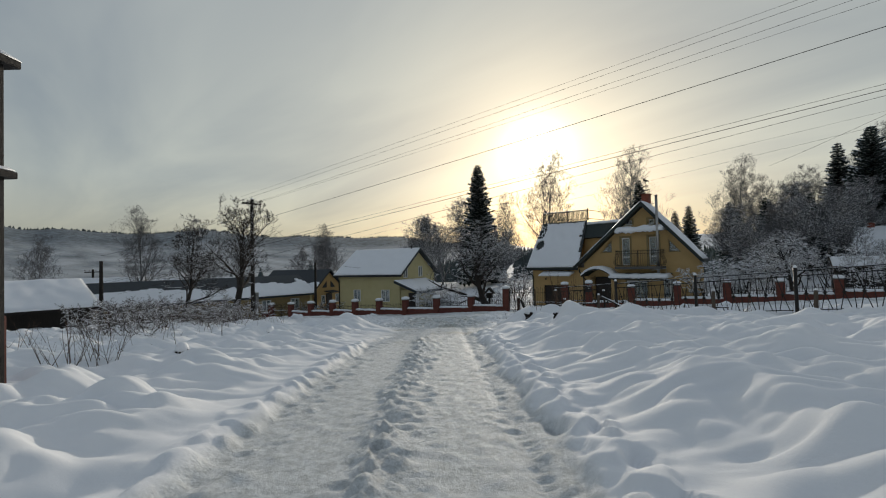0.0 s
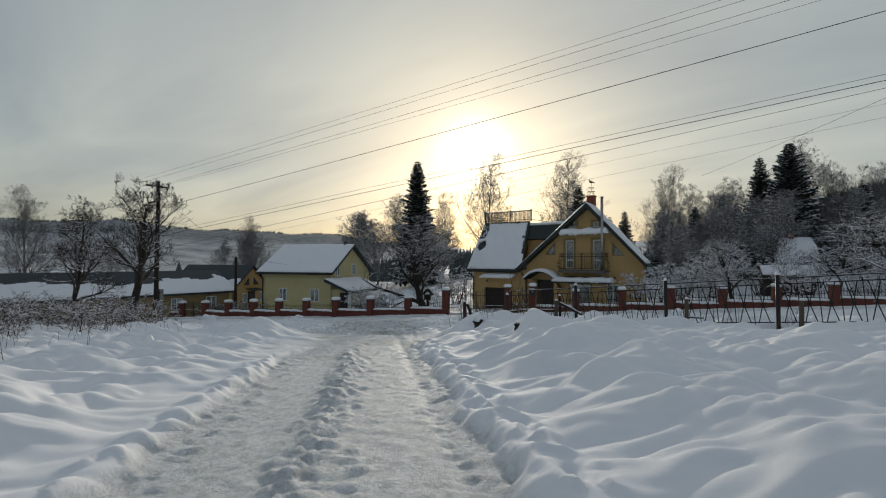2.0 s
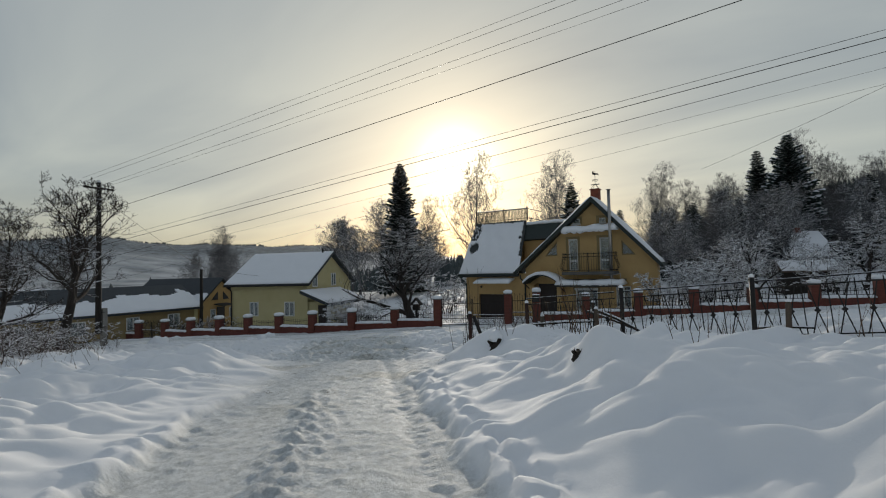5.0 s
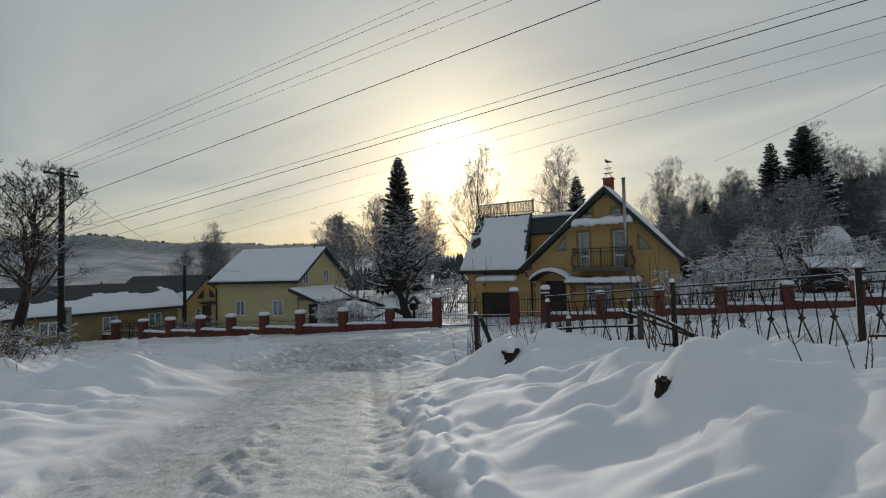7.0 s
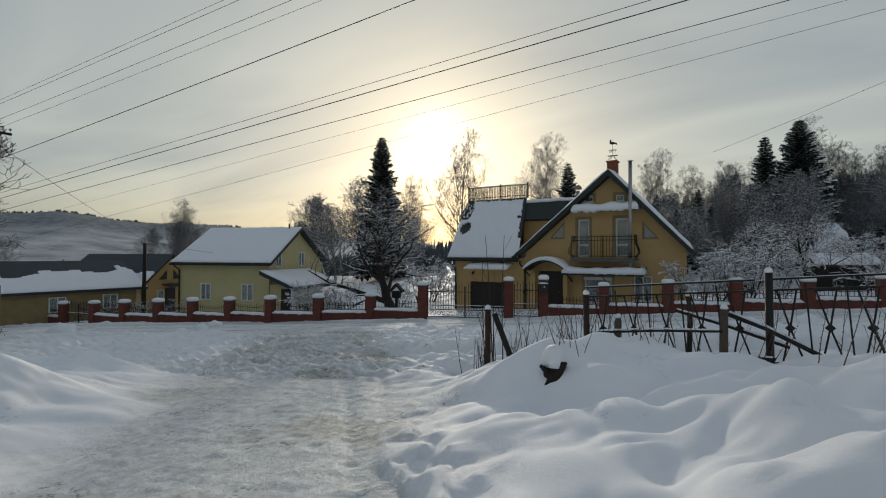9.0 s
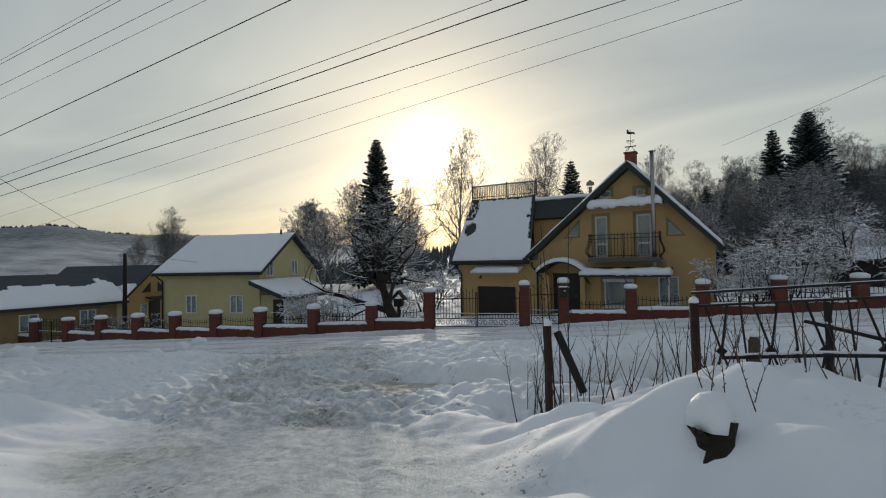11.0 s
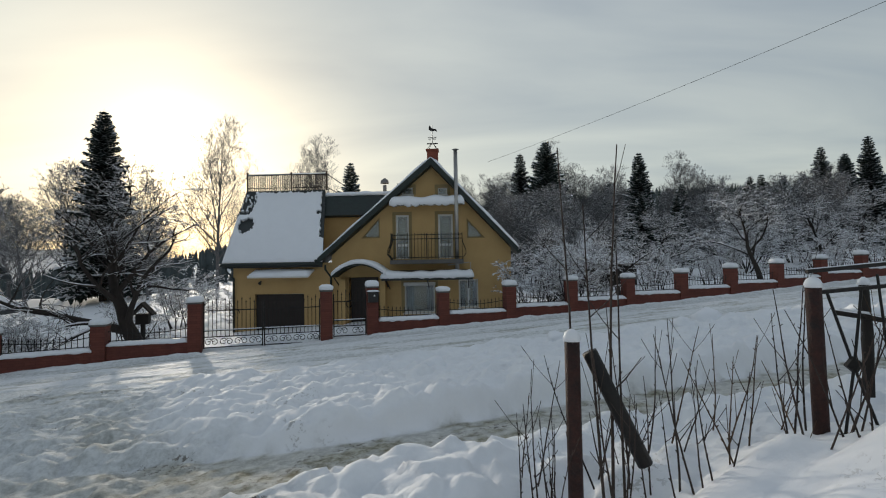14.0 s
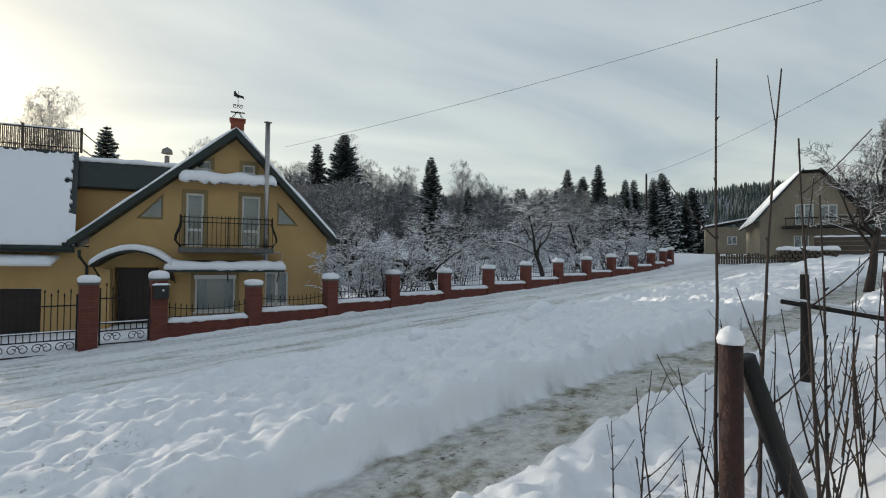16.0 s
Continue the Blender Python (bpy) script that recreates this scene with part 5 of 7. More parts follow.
def make_trees():
    # gnarled fruit tree by the gate, leaning, with thick snow
    bare_tree("apple_tree", -23.45, 30.6, 215, "gnarled old apple tree with snow-laden crooked branches", "tree", "fruit trees", snow=0.9, thick=1.15,
              seed=11, height=6.0, spread=1.75, first=0.17, levels=5, kids=(12, 9, 6, 3), up=0.22, droop=0.12, wiggle=0.42, r0=0.34, lean=(0.6, -0.1), twig=0.006)
    # fruit trees behind the fence on the far side of the house
    ap = bare_tree("apple_tree", -4.4, 35.4, 20, "snow-covered apple tree behind the brick fence", "tree", "fruit trees", snow=0.9, thick=1.3,
                   seed=23, height=3.9, spread=1.3, first=0.25, levels=5, kids=(11, 7, 6, 4), up=0.25, droop=0.4, wiggle=0.42, r0=0.15, lean=(-0.1, 0.1))
    ap2 = bare_tree("apple_tree", 3.6, 38.3, 0, "spreading apple tree with a dark bent trunk and snowy crown", "tree", "fruit trees", snow=0.9, thick=1.3,
                    seed=29, height=5.0, spread=1.4, first=0.35, levels=5, kids=(12, 7, 6, 4), up=0.15, droop=0.5, wiggle=0.4, r0=0.17, lean=(-0.25, 0))
    # snowy bush at the corner of the house
    bush = thing("bush", (-8.6, 33.6, zat(-8.6, 33.6) - 0.05), 0, "dense bush bowed under snow beside the house corner", "bush", "snowy bushes")
    allv, allf, sv, sf = [], [], [], []
    for k in range(9):
        l = grow(60 + k, 2.3 + 0.25 * (k % 3), 0.9, 0.2, 4, (7, 5, 4), 0.2, 0.5, 0.35, 0.035, (math.cos(k * 2.4) * 0.6, math.sin(k * 2.4) * 0.45))
        off = Vector((math.cos(k * 2.4) * 0.5, math.sin(k * 2.4) * 0.3, 0))
        l = [([p + off for p in a], b, c) for a, b, c in l]
        v, f = limbs_mesh(l); n = len(allv); allv += v; allf += [tuple(i + n for i in q) for q in f]
        v, f = snow_on(l, k, 0.95, 1.7); n = len(sv); sv += v; sf += [tuple(i + n for i in q) for q in f]
    quick("crown", allv, allf, M["bark"], bush)
    tagged(quick("branch_snow", sv, sf, M["snow"], bush), kind="stuff")
    for x, y, s, r in ((-7.3, 33.9, 1.2, 70), (-6.2, 35.2, 1.15, 160), (-1.0, 40.5, 1.15, 240), (2.0, 39.8, 0.9, 30), (9.5, 42.0, 1.1, 100), (12.5, 42.6, 1.2, 10), (15.5, 43.5, 1.25, 200), (18.5, 45.0, 1.1, 80), (-26.3, 29.0, 0.8, 120), (-27.6, 28.6, 0.85, 200), (-28.8, 29.6, 0.8, 300), (-26.6, 34.5, 0.8, 10), (-22.6, 38.5, 1.0, 170), (-27.5, 40.0, 1.3, 90), (-22.0, 42.0, 1.3, 250), (-31.0, 46.0, 1.4, 30), (-3.0, 46.5, 1.4, 40), (-6.5, 49.5, 1.5, 140), (3.5, 47.5, 1.4, 230), (7.5, 48.0, 1.5, 320), (0.0, 51.0, 1.6, 80), (10.5, 51.0, 1.5, 190), (15.0, 52.5, 1.5, 20)):
        put(bush, x, y, s, r, "leafless bush covered in snow behind the brick fence")
    for x, y, s, r in ((-6.2, 44.0, 1.15, 100), (1.2, 45.5, 1.2, 200), (12.0, 46.0, 1.2, 310), (17.5, 49.0, 1.3, 45), (22.0, 51.0, 1.25, 150)):
        put(ap, x, y, s, r)
    # dark tall spruce, and the spruces round the white shed
    spruce("spruce_tree", -46.0, 58.0, 18.7, 6.0, 3, "tall dark spruce with frost on its boughs", "spruces", 0.75)
    s1 = spruce("spruce_tree", -1.3, 72.4, 16.2, 7.4, 5, "tall spruce with snow on its layered boughs", "spruces", 0.95)
    s2 = spruce("spruce_tree", -4.3, 73.5, 15.2, 4.8, 8, "dark spruce dusted with snow", "spruces", 0.8)
    s3 = spruce("spruce_tree", 9.7, 72.0, 13.8, 4.6, 12, "pointed dark spruce among bare trees", "spruces", 0.8)
    rnd = random.Random(4)
    for x, y, s in ((-17.8, 63.0, 0.62), (-10.5, 66, 0.66), (-8.2, 70, 0.72), (-24, 78, 0.7), (17, 74, 0.66), (20, 78, 0.62), (14, 80, 0.75), (4, 84, 0.8), (-13, 84, 0.85), (25, 76, 0.7), (-9, 58, 0.5), (-6, 62, 0.58), (-12, 60, 0.5), (7, 64, 0.6), (12, 66, 0.62), (-2, 66, 0.66), (5, 68, 0.7), (16, 68, 0.6), (21, 70, 0.62), (27, 72, 0.66), (31, 75, 0.7), (-15, 70, 0.68), (8, 58, 0.45), (33, 82, 0.8), (24, 84, 0.8), (-22.5, 60, 0.86)):
        put(rnd.choice((s2, s3)), x, y, s, rnd.uniform(0, 360), "smaller dark spruce dusted with snow")
    for x, y, s in ((32.4, 74, 0.88), (34.4, 73, 0.95), (36.4, 72, 0.9), (39, 69, 0.72), (42, 67, 0.76), (44.5, 86, 1.05), (48, 85, 0.95), (52, 83, 0.98), (55, 84, 1.02), (58.5, 82, 0.95), (62, 84, 1.05), (66, 82, 0.9), (36, 92, 0.95), (70, 84, 1.0)):
        put(rnd.choice((s1, s2, s3)), x, y, s, rnd.uniform(0, 360), "dense dark spruce of the wood's edge")
    # bare trees: one by the sun, one behind the house, birches behind the shed
    bt = bare_tree("bare_tree", -41.0, 70.0, 0, "tall bare tree with fine frosty twigs", "tree", "bare trees", "palebark", 0,
                   seed=41, height=19.0, spread=0.9, first=0.14, levels=5, kids=(28, 11, 7, 3), up=0.5, wiggle=0.09, r0=0.24, twig=0.008)
    b2 = bare_tree("bare_tree", 1.2, 78.0, 0, "bare frosted birch with a fan of fine twigs", "tree", "bare trees", "palebark", 0.3, 0.8,
                   seed=47, height=15.5, spread=0.95, first=0.22, levels=5, kids=(24, 10, 7, 3), up=0.5, wiggle=0.11, r0=0.18, twig=0.008)
    # round dense crowns behind the pale house, and the dark thicket behind the gardens
    b3 = bare_tree("bare_tree", -54.5, 57.0, 0, "round-crowned bare tree with a dense mist of grey twigs", "tree", "bare trees", "palebark", 0.8, 1.6,
                   seed=83, height=11.0, spread=1.05, first=0.22, levels=5, kids=(20, 10, 6, 3), up=0.32, wiggle=0.22, r0=0.2, twig=0.010)
    b4 = bare_tree("bare_tree", -5.5, 54.0, 0, "grey leafless tree with tangled frosted twigs", "tree", "bare trees", "palebark", 0.85, 1.2,
                   seed=91, height=7.0, spread=1.1, first=0.15, levels=5, kids=(18, 10, 6, 3), up=0.3, wiggle=0.26, r0=0.14, twig=0.009)
    for x, y, s, r in ((-9.5, 52.5, 0.8, 40), (-2.5, 53.0, 0.85, 110), (-8.0, 57.5, 1.0, 200), (-4.0, 59.5, 1.05, 280), (-12.0, 58.0, 1.0, 30), (9.5, 56.0, 0.85, 90), (12.5, 54.5, 0.9, 170), (16.5, 57.0, 1.0, 260), (20.5, 58.0, 1.0, 350), (-1.0, 63.0, 1.15, 60), (4.0, 66.0, 1.2, 130), (-8.5, 63.0, 1.2, 220), (10.0, 64.0, 1.1, 310), (15.0, 63.0, 1.1, 20), (24.0, 60.0, 1.0, 100), (-13.5, 63.5, 1.1, 190)):
        put(b4, x, y, s, r)
    for x, y, s, r in ((-50.5, 54.5, 0.9, 40), (-57.5, 56.5, 1.0, 160), (-60.5, 60.5, 1.05, 280), (-52.5, 61.5, 1.15, 80), (-48.0, 62.5, 0.95, 10), (-43.0, 60.5, 0.75, 210), (-41.0, 57.0, 0.7, 330)):
        put(b3, x, y, s, r)
    for x, y, s, r in ((-35.0, 88, 1.15, 40), (-37.5, 93, 0.95, 130), (6.0, 74, 0.70, 70), (3.2, 75, 0.66, 150), (-18, 90, 0.9, 0), (13, 88, 0.85, 10), (22, 88, 0.8, 190),
                       (-7, 82, 0.8, 300), (-10, 88, 0.85, 220), (10, 92, 0.8, 110), (17, 95, 0.8, 20), (28, 90, 0.7, 200), (31, 94, 0.75, 260), (-3, 92, 0.85, 170), (-14, 78, 0.62, 60), (-8, 64, 0.5, 10), (-5, 66, 0.52, 90), (-11, 70, 0.55, 200), (2, 63, 0.45, 280), (9, 62, 0.45, 30), (13, 64, 0.45, 120), (18, 66, 0.47, 220), (22, 66, 0.45, 310), (-8, 54, 0.36, 50), (27, 68, 0.47, 80), (32, 72, 0.5, 10),
                       (-53, 63, 0.72, 20), (-47, 66, 0.66, 80),
                       (-66, 44, 0.62, 60), (-69, 46, 0.6, 160), (-72, 43, 0.55, 260), (-76, 50, 0.6, 20), (-60, 24, 0.5, 100), (-58, 16, 0.55, 200), (-62, 8, 0.5, 290)):
        put(rnd.choice((bt, b2)), x, y, s, r, "bare frosted tree seen against the sky")
    # the two roadside trees by the power pole
    bare_tree("roadside_tree", -30.9, 13.7, 200, "dark roadside tree with a tangled crown and a little snow", "tree", "roadside trees", snow=0.4, thick=0.9,
              seed=31, height=8.0, spread=0.98, first=0.25, levels=5, kids=(17, 9, 6, 3), up=0.28, wiggle=0.36, r0=0.28, twig=0.008, lean=(0.05, 0.1))
    bare_tree("roadside_tree", -37.2, 12.9, 60, "smaller dark roadside tree with frosted twigs", "tree", "roadside trees", snow=0.4, thick=0.9,
              seed=37, height=7.2, spread=1.1, first=0.18, levels=5, kids=(16, 9, 6, 3), up=0.2, wiggle=0.34, r0=0.19, twig=0.008, lean=(0.05, 0.1))
    # fruit tree at the top of the meadow, near the grey house
    bare_tree("plum_tree", 4.3, 22.9, 140, "spreading fruit tree with frosted branches at the top of the meadow", "tree", "fruit trees", snow=0.85, thick=1.0,
              seed=53, height=4.7, spread=1.2, first=0.3, levels=5, kids=(14, 8, 6, 4), up=0.3, wiggle=0.34, r0=0.14, lean=(-0.1, 0.1))


make_trees()


def far_woods():
    """Woods on the slopes, too many trees to count."""
    rnd = np.random.RandomState(5)

    def cones(n, azr, rr, hgt, name, label, material, spread):
        az = np.radians(rnd.uniform(*azr, n)); r = np.sqrt(rnd.uniform(rr[0] ** 2, rr[1] ** 2, n))
        x, y = np.sin(az) * r, 15 + np.cos(az) * r
        z = land(x, y)
        h = hgt * rnd.uniform(0.6, 1.25, n); w = h * spread * rnd.uniform(0.7, 1.3, n)
        k = 5
        V, F = [], []
        for tier, (b0, t0, ws) in enumerate(((0.0, 0.62, 1.0), (0.3, 0.84, 0.72), (0.58, 1.0, 0.45))):
            ring = np.stack([np.stack([x + np.cos(2 * np.pi * q / k + h) * w * ws * rnd.uniform(0.7, 1.2, n), y + np.sin(2 * np.pi * q / k + h) * w * ws * rnd.uniform(0.7, 1.2, n), z + h * b0], 1) for q in range(k)], 1)
            tip = np.stack([x, y, z + h * t0], 1)[:, None]
            base = sum(len(v) for v in V)
            V.append(np.concatenate([ring, tip], 1).reshape(-1, 3))
            i = base + np.arange(n)[:, None] * (k + 1)
            for q in range(k):
                F.append(np.concatenate([i + q, i + (q + 1) % k, i + k], 1))
        ob = quick(name, np.concatenate(V), np.concatenate(F), material, None, "", False)
        tagged(ob, label, "woods", "", "stuff")

    cones(4600, (-18, 105), (115, 360), 5.5, "spruce_woods", "dark spruce woods on the rising slope", M["needle"], 0.17)
    # the frost colour of these far trees has haze painted in
    cones(8000, (-18, 105), (110, 360), 4.8, "frosted_woods", "frosted mixed woods on the slope", M["frost"], 0.2)
    cones(700, (-50, -20), (260, 800), 15, "distant_woods", "woods on the distant slope", M["frost"], 0.2)
    cones(2600, (-115, -45), (2250, 2600), 9, "hilltop_woods", "frosted woods on the far hill, mist painted into their colour", M["frost"], 0.45)
    cones(420, (-110, -48), (110, 420), 6, "valley_trees", "scattered frosted trees in the valley", M["frost"], 0.4)


far_woods()

# ---- neighbouring houses ----
def gable_roof(parent, x0, x1, y0, yr, y1, ze, zr, th, roofm, seed, snow=0.14, keep=None, ze2=None, lab=""):
    """Ridge along local x; eaves at y0 and y1."""
    ze2 = ze if ze2 is None else ze2
    for ye, z in ((y0, ze), (y1, ze2)):
        b = Build()
        b.add([(x0, yr, zr), (x1, yr, zr), (x1, ye, z), (x0, ye, z), (x0, yr, zr - th), (x1, yr, zr - th), (x1, ye, z - th), (x0, ye, z - th)],
              [(0, 1, 2, 3), (7, 6, 5, 4), (0, 4, 5, 1), (1, 5, 6, 2), (2, 6, 7, 3), (3, 7, 4, 0)])
        r = part("roof", b, roofm, parent, lab)
        k = keep or (lambda u, v: np.ones_like(u))
        part("roof_snow", snow_sheet((0, 0, 0), (x0 + 0.04, ye, z + 0.006), (x1 - 0.04, ye, z + 0.006), (x1 - 0.04, yr, zr + 0.006), (x0 + 0.04, yr, zr + 0.006), 60, 30, snow, k, seed), M["snow"], r, "", keep is None)


def side_window(parent, name, a0, a1, z0, z1, face, axis, off=0.0, mull=2):
    """Small framed window fitted to a wall; axis x: wall along x facing -y; axis y: wall along y facing +x."""
    w = Build()
    f = 0.06

    def bx(b, p0, p1, d0, d1, q0, q1):
        if axis == "x":
            b.box(p0, p1, face - d1, face - d0, q0, q1)
        else:
            b.box(face + d0, face + d1, p0, p1, q0, q1)
    for p0, p1, q0, q1 in ((a0 - f, a0, z0 - f, z1 + f), (a1, a1 + f, z0 - f, z1 + f), (a0, a1, z0 - f, z0), (a0, a1, z1, z1 + f)):
        bx(w, p0, p1, 0.003, 0.06, q0, q1)
    for k in range(1, mull):
        m = a0 + (a1 - a0) * k / mull
        bx(w, m - 0.035, m + 0.035, 0.003, 0.05, z0, z1)
    o = part(name, w, M["pvc"], parent, "small white-framed window")
    g = Build(); bx(g, a0, a1, 0.018, 0.026, z0, z1)
    part("pane", g, M["glass"], o)
    # dark sheet close behind the pane paints the shade indoors
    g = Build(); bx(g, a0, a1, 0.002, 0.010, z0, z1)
    part("interior_shade_sheet", g, M["room"], o)
    return o


def pale_house():
    h = thing("house", (-32.36, 29.4, -3.3), 18, "pale yellow house with a snow-covered gable roof and side porch", "house")
    zz = 3.3
    ze, zr = 0.35 + zz, 2.81 + zz
    yr, y1 = 3.9, 8.0
    b = Build()
    top = lambda y: (ze + (zr - ze) * y / yr if y < yr else zr - (zr - ze) * (y - yr) / (y1 - yr)) - 0.22
    b.box(-7.1, -0.35, 0.4, 0.7, 0, top(0.4) + 0.05)
    part("front_wall", b, M["pale"], h)
    part("back_wall", Build().box(-7.1, -0.35, 7.3, 7.6, 0, top(7.6)), M["pale"], h)
    for x in (-0.65, -7.1):
        part("gable_wall", Build().prism([(0.703, 0), (7.297, 0), (7.297, top(7.297)), (yr, top(yr)), (0.703, top(0.703))], x, x + 0.3, "x"), M["pale"], h)
    gable_roof(h, -7.45, 0.05, 0, yr, y1, ze, zr, 0.18, M["slate"], 71, 0.13)
    side_window(h, "window", -5.3, -4.65, zz - 2.05, zz - 1.08, 0.4, "x")
    side_window(h, "window", -2.25, -1.5, zz - 2.05, zz - 1.08, 0.4, "x")
    side_window(h, "window", 1.15, 1.75, zz + 0.1, zz + 1.0, -0.35, "y")
    side_window(h, "window", 4.1, 4.75, zz + 0.1, zz + 1.0, -0.35, "y")
    part("downpipe", Build().tube([(-7.2, 0.05, ze - 0.2), (-7.0, 0.33, ze - 0.5), (-7.0, 0.33, 0)], 0.05, 6), M["iron"], h)
    part("gutter", Build().tube([(-7.45, -0.05, ze - 0.13), (0.05, -0.05, ze - 0.13)], 0.06, 6), M["iron"], h)
    # porch on the gable end
    zp = zz - 0.15
    b = Build()
    b.add([(-0.34, -0.7, zp), (-0.34, 5.4, zp), (2.0, 5.4, zp - 0.95), (2.0, -0.7, zp - 0.95), (-0.34, -0.7, zp - 0.22), (-0.34, 5.4, zp - 0.22), (2.0, 5.4, zp - 1.17), (2.0, -0.7, zp - 1.17)],
          [(0, 1, 2, 3), (7, 6, 5, 4), (0, 4, 5, 1), (1, 5, 6, 2), (2, 6, 7, 3), (3, 7, 4, 0)])
    pr = part("porch_roof", b, M["slate"], h, "dark-edged porch roof under snow")
    part("roof_snow", snow_sheet((0, 0, 0), (2.0, -0.68, zp - 0.94), (2.0, 5.38, zp - 0.94), (-0.3, 5.38, zp + 0.01), (-0.3, -0.68, zp + 0.01), 30, 14, 0.14, lambda u, v: np.ones_like(u), 76), M["snow"], pr, "", True)
    part("porch_post", Build().box(1.7, 1.9, -0.45, -0.25, 0, zp - 1.1), M["pvc"], h)
    part("porch_wall", Build().box(-0.34, 1.7, 0.5, 0.7, 0, zp - 0.9), M["pale"], h)
    part("porch_door", Build().box(0.5, 1.3, 0.44, 0.497, 0.1, 2.0, 0.01), M["door"], h)
    vp = Build().tube([(-0.8, 3.6, zr - 0.1), (-0.8, 3.6, zr + 0.25)], 0.06, 6)
    part("vent_pipe", vp, M["iron"], h)


def low_houses():
    # long low house with a half-bared dark roof
    h = thing("long_house", (-43.4, 27.6, -3.5), 90, "long low house with a dark roof half covered by snow", "house")
    ze, zr = 2.05, 3.9

    def keep(u, v):
        return np.where(v > 0.56 + 0.30 * perlin(u * 13, v * 4) + 0.10 * np.sin(u * 9), -1.0, 1.0)
    part("wall", Build().box(-19.0, -0.4, 0.35, 0.6, 0, 2.0), M["trimtan"], h, "ochre plaster wall")
    part("back_wall", Build().box(-19.0, -0.4, 6.2, 6.5, 0, 2.0), M["trimtan"], h)
    for x in (-19.3, -0.4):
        part("gable_wall", Build().prism([(0.35, 0), (6.5, 0), (6.5, 2.0), (3.4, 3.7), (0.35, 2.0)], x, x + 0.3, "x"), M["pale"], h)
    gable_roof(h, -19.6, 0.2, 0.0, 3.4, 6.8, ze, zr, 0.16, M["slate"], 81, 0.13, keep, None, "dark slate-blue sheet roof")
    for x in (-16.0, -12.5, -9.0, -5.5, -2.5):
        side_window(h, "window", x, x + 0.8, 0.75, 1.6, 0.35, "x")
    # small yellow house with its gable to the road
    g = thing("house", (-45.0, 30.3, -3.6), 18, "small yellow gabled house with dark window trims", "house")
    part("gable_wall", Build().prism([(-2.3, 0), (2.3, 0), (2.3, 2.6), (0, 4.3), (-2.3, 2.6)], -0.3, 0.0, "x"), M["yellow"], g)
    part("wall", Build().box(-7.5, -0.3, -2.3, -2.05, 0, 2.6), M["yellow"], g)
    part("back_wall", Build().box(-7.5, -0.3, 2.05, 2.3, 0, 2.6), M["yellow"], g)

    def keep2(u, v):
        return np.where(v > 0.35 + 0.3 * perlin(u * 5 + 3, v * 4), -1.0, 1.0)
    gable_roof(g, -7.8, 0.35, -2.75, 0, 2.75, 2.35, 4.5, 0.16, M["slate"], 85, 0.10, keep2)
    side_window(g, "window", -1.2, -0.7, 0.9, 1.7, 0.0, "y", mull=1)
    side_window(g, "window", 1.2, 1.7, 0.9, 1.7, 0.0, "y", mull=1)
    for y0, y1 in ((-1.1, -0.35), (0.35, 1.1)):
        s = 1 if y0 < 0 else -1
        a, c = (y0, y1) if s > 0 else (y1, y0)
        part("attic_window", Build().prism([(a, 2.55), (c, 2.55), (c, 3.25)], 0.003, 0.05, "x"), M["box"], g, "dark three-cornered attic window")
    part("door", Build().box(0.003, 0.07, -0.45, 0.5, 0, 1.9, 0.01), M["door"], g)
    part("door_canopy", Build().slab([(0.0, -0.8, 2.15), (0.9, -0.8, 2.0), (0.9, 0.8, 2.0), (0.0, 0.8, 2.15)], 0.07), M["slate"], g)
    # buildings further down
    for x, y, rz, L, W, hh, lab in ((-56, 36, 18, 12, 6, 2.6, "yellowish flat-roofed outbuilding with snow on top"), (-62, 12, 70, 10, 6, 3.0, "distant low house under a snowy roof"), (-70, 26, 30, 12, 7, 3.2, "distant low house under a snowy roof")):
        o = thing("outbuilding", (x, y, float(land(x, y)) - 0.3), rz, lab, "house", "outbuildings")
        part("wall", Build().box(-L / 2, L / 2, -W / 2, W / 2, 0, hh), M["trimtan"], o)
        gable_roof(o, -L / 2 - 0.4, L / 2 + 0.4, -W / 2 - 0.4, 0, W / 2 + 0.4, hh - 0.1, hh + 1.2, 0.15, M["slate"], 90 + L, 0.14)
    # snow-roofed shed nearest the start of the lane
    s = thing("shed", (-32.2, 6.9, -2.6), 90, "dark wooden shed with a smooth snow roof", "shed")
    part("wall", Build().box(-11.0, -0.4, 0.5, 0.7, 0, 2.0), M["darkwood"], s)
    part("back_wall", Build().box(-11.0, -0.4, 9.0, 9.2, 0, 2.0), M["darkwood"], s)
    part("gable_wall", Build().prism([(0.5, 0), (9.2, 0), (9.2, 2.0), (5.0, 3.35), (0.5, 2.0)], -0.6, -0.4, "x"), M["darkwood"], s)
    gable_roof(s, -11.4, 0.1, 0.0, 5.0, 10.0, 2.05, 3.5, 0.12, M["darkwood"], 95, 0.2)
    part("chimney", Build().box(-4.5, -4.0, 4.75, 5.25, 3.3, 3.9, 0.02), M["chimney"], s)


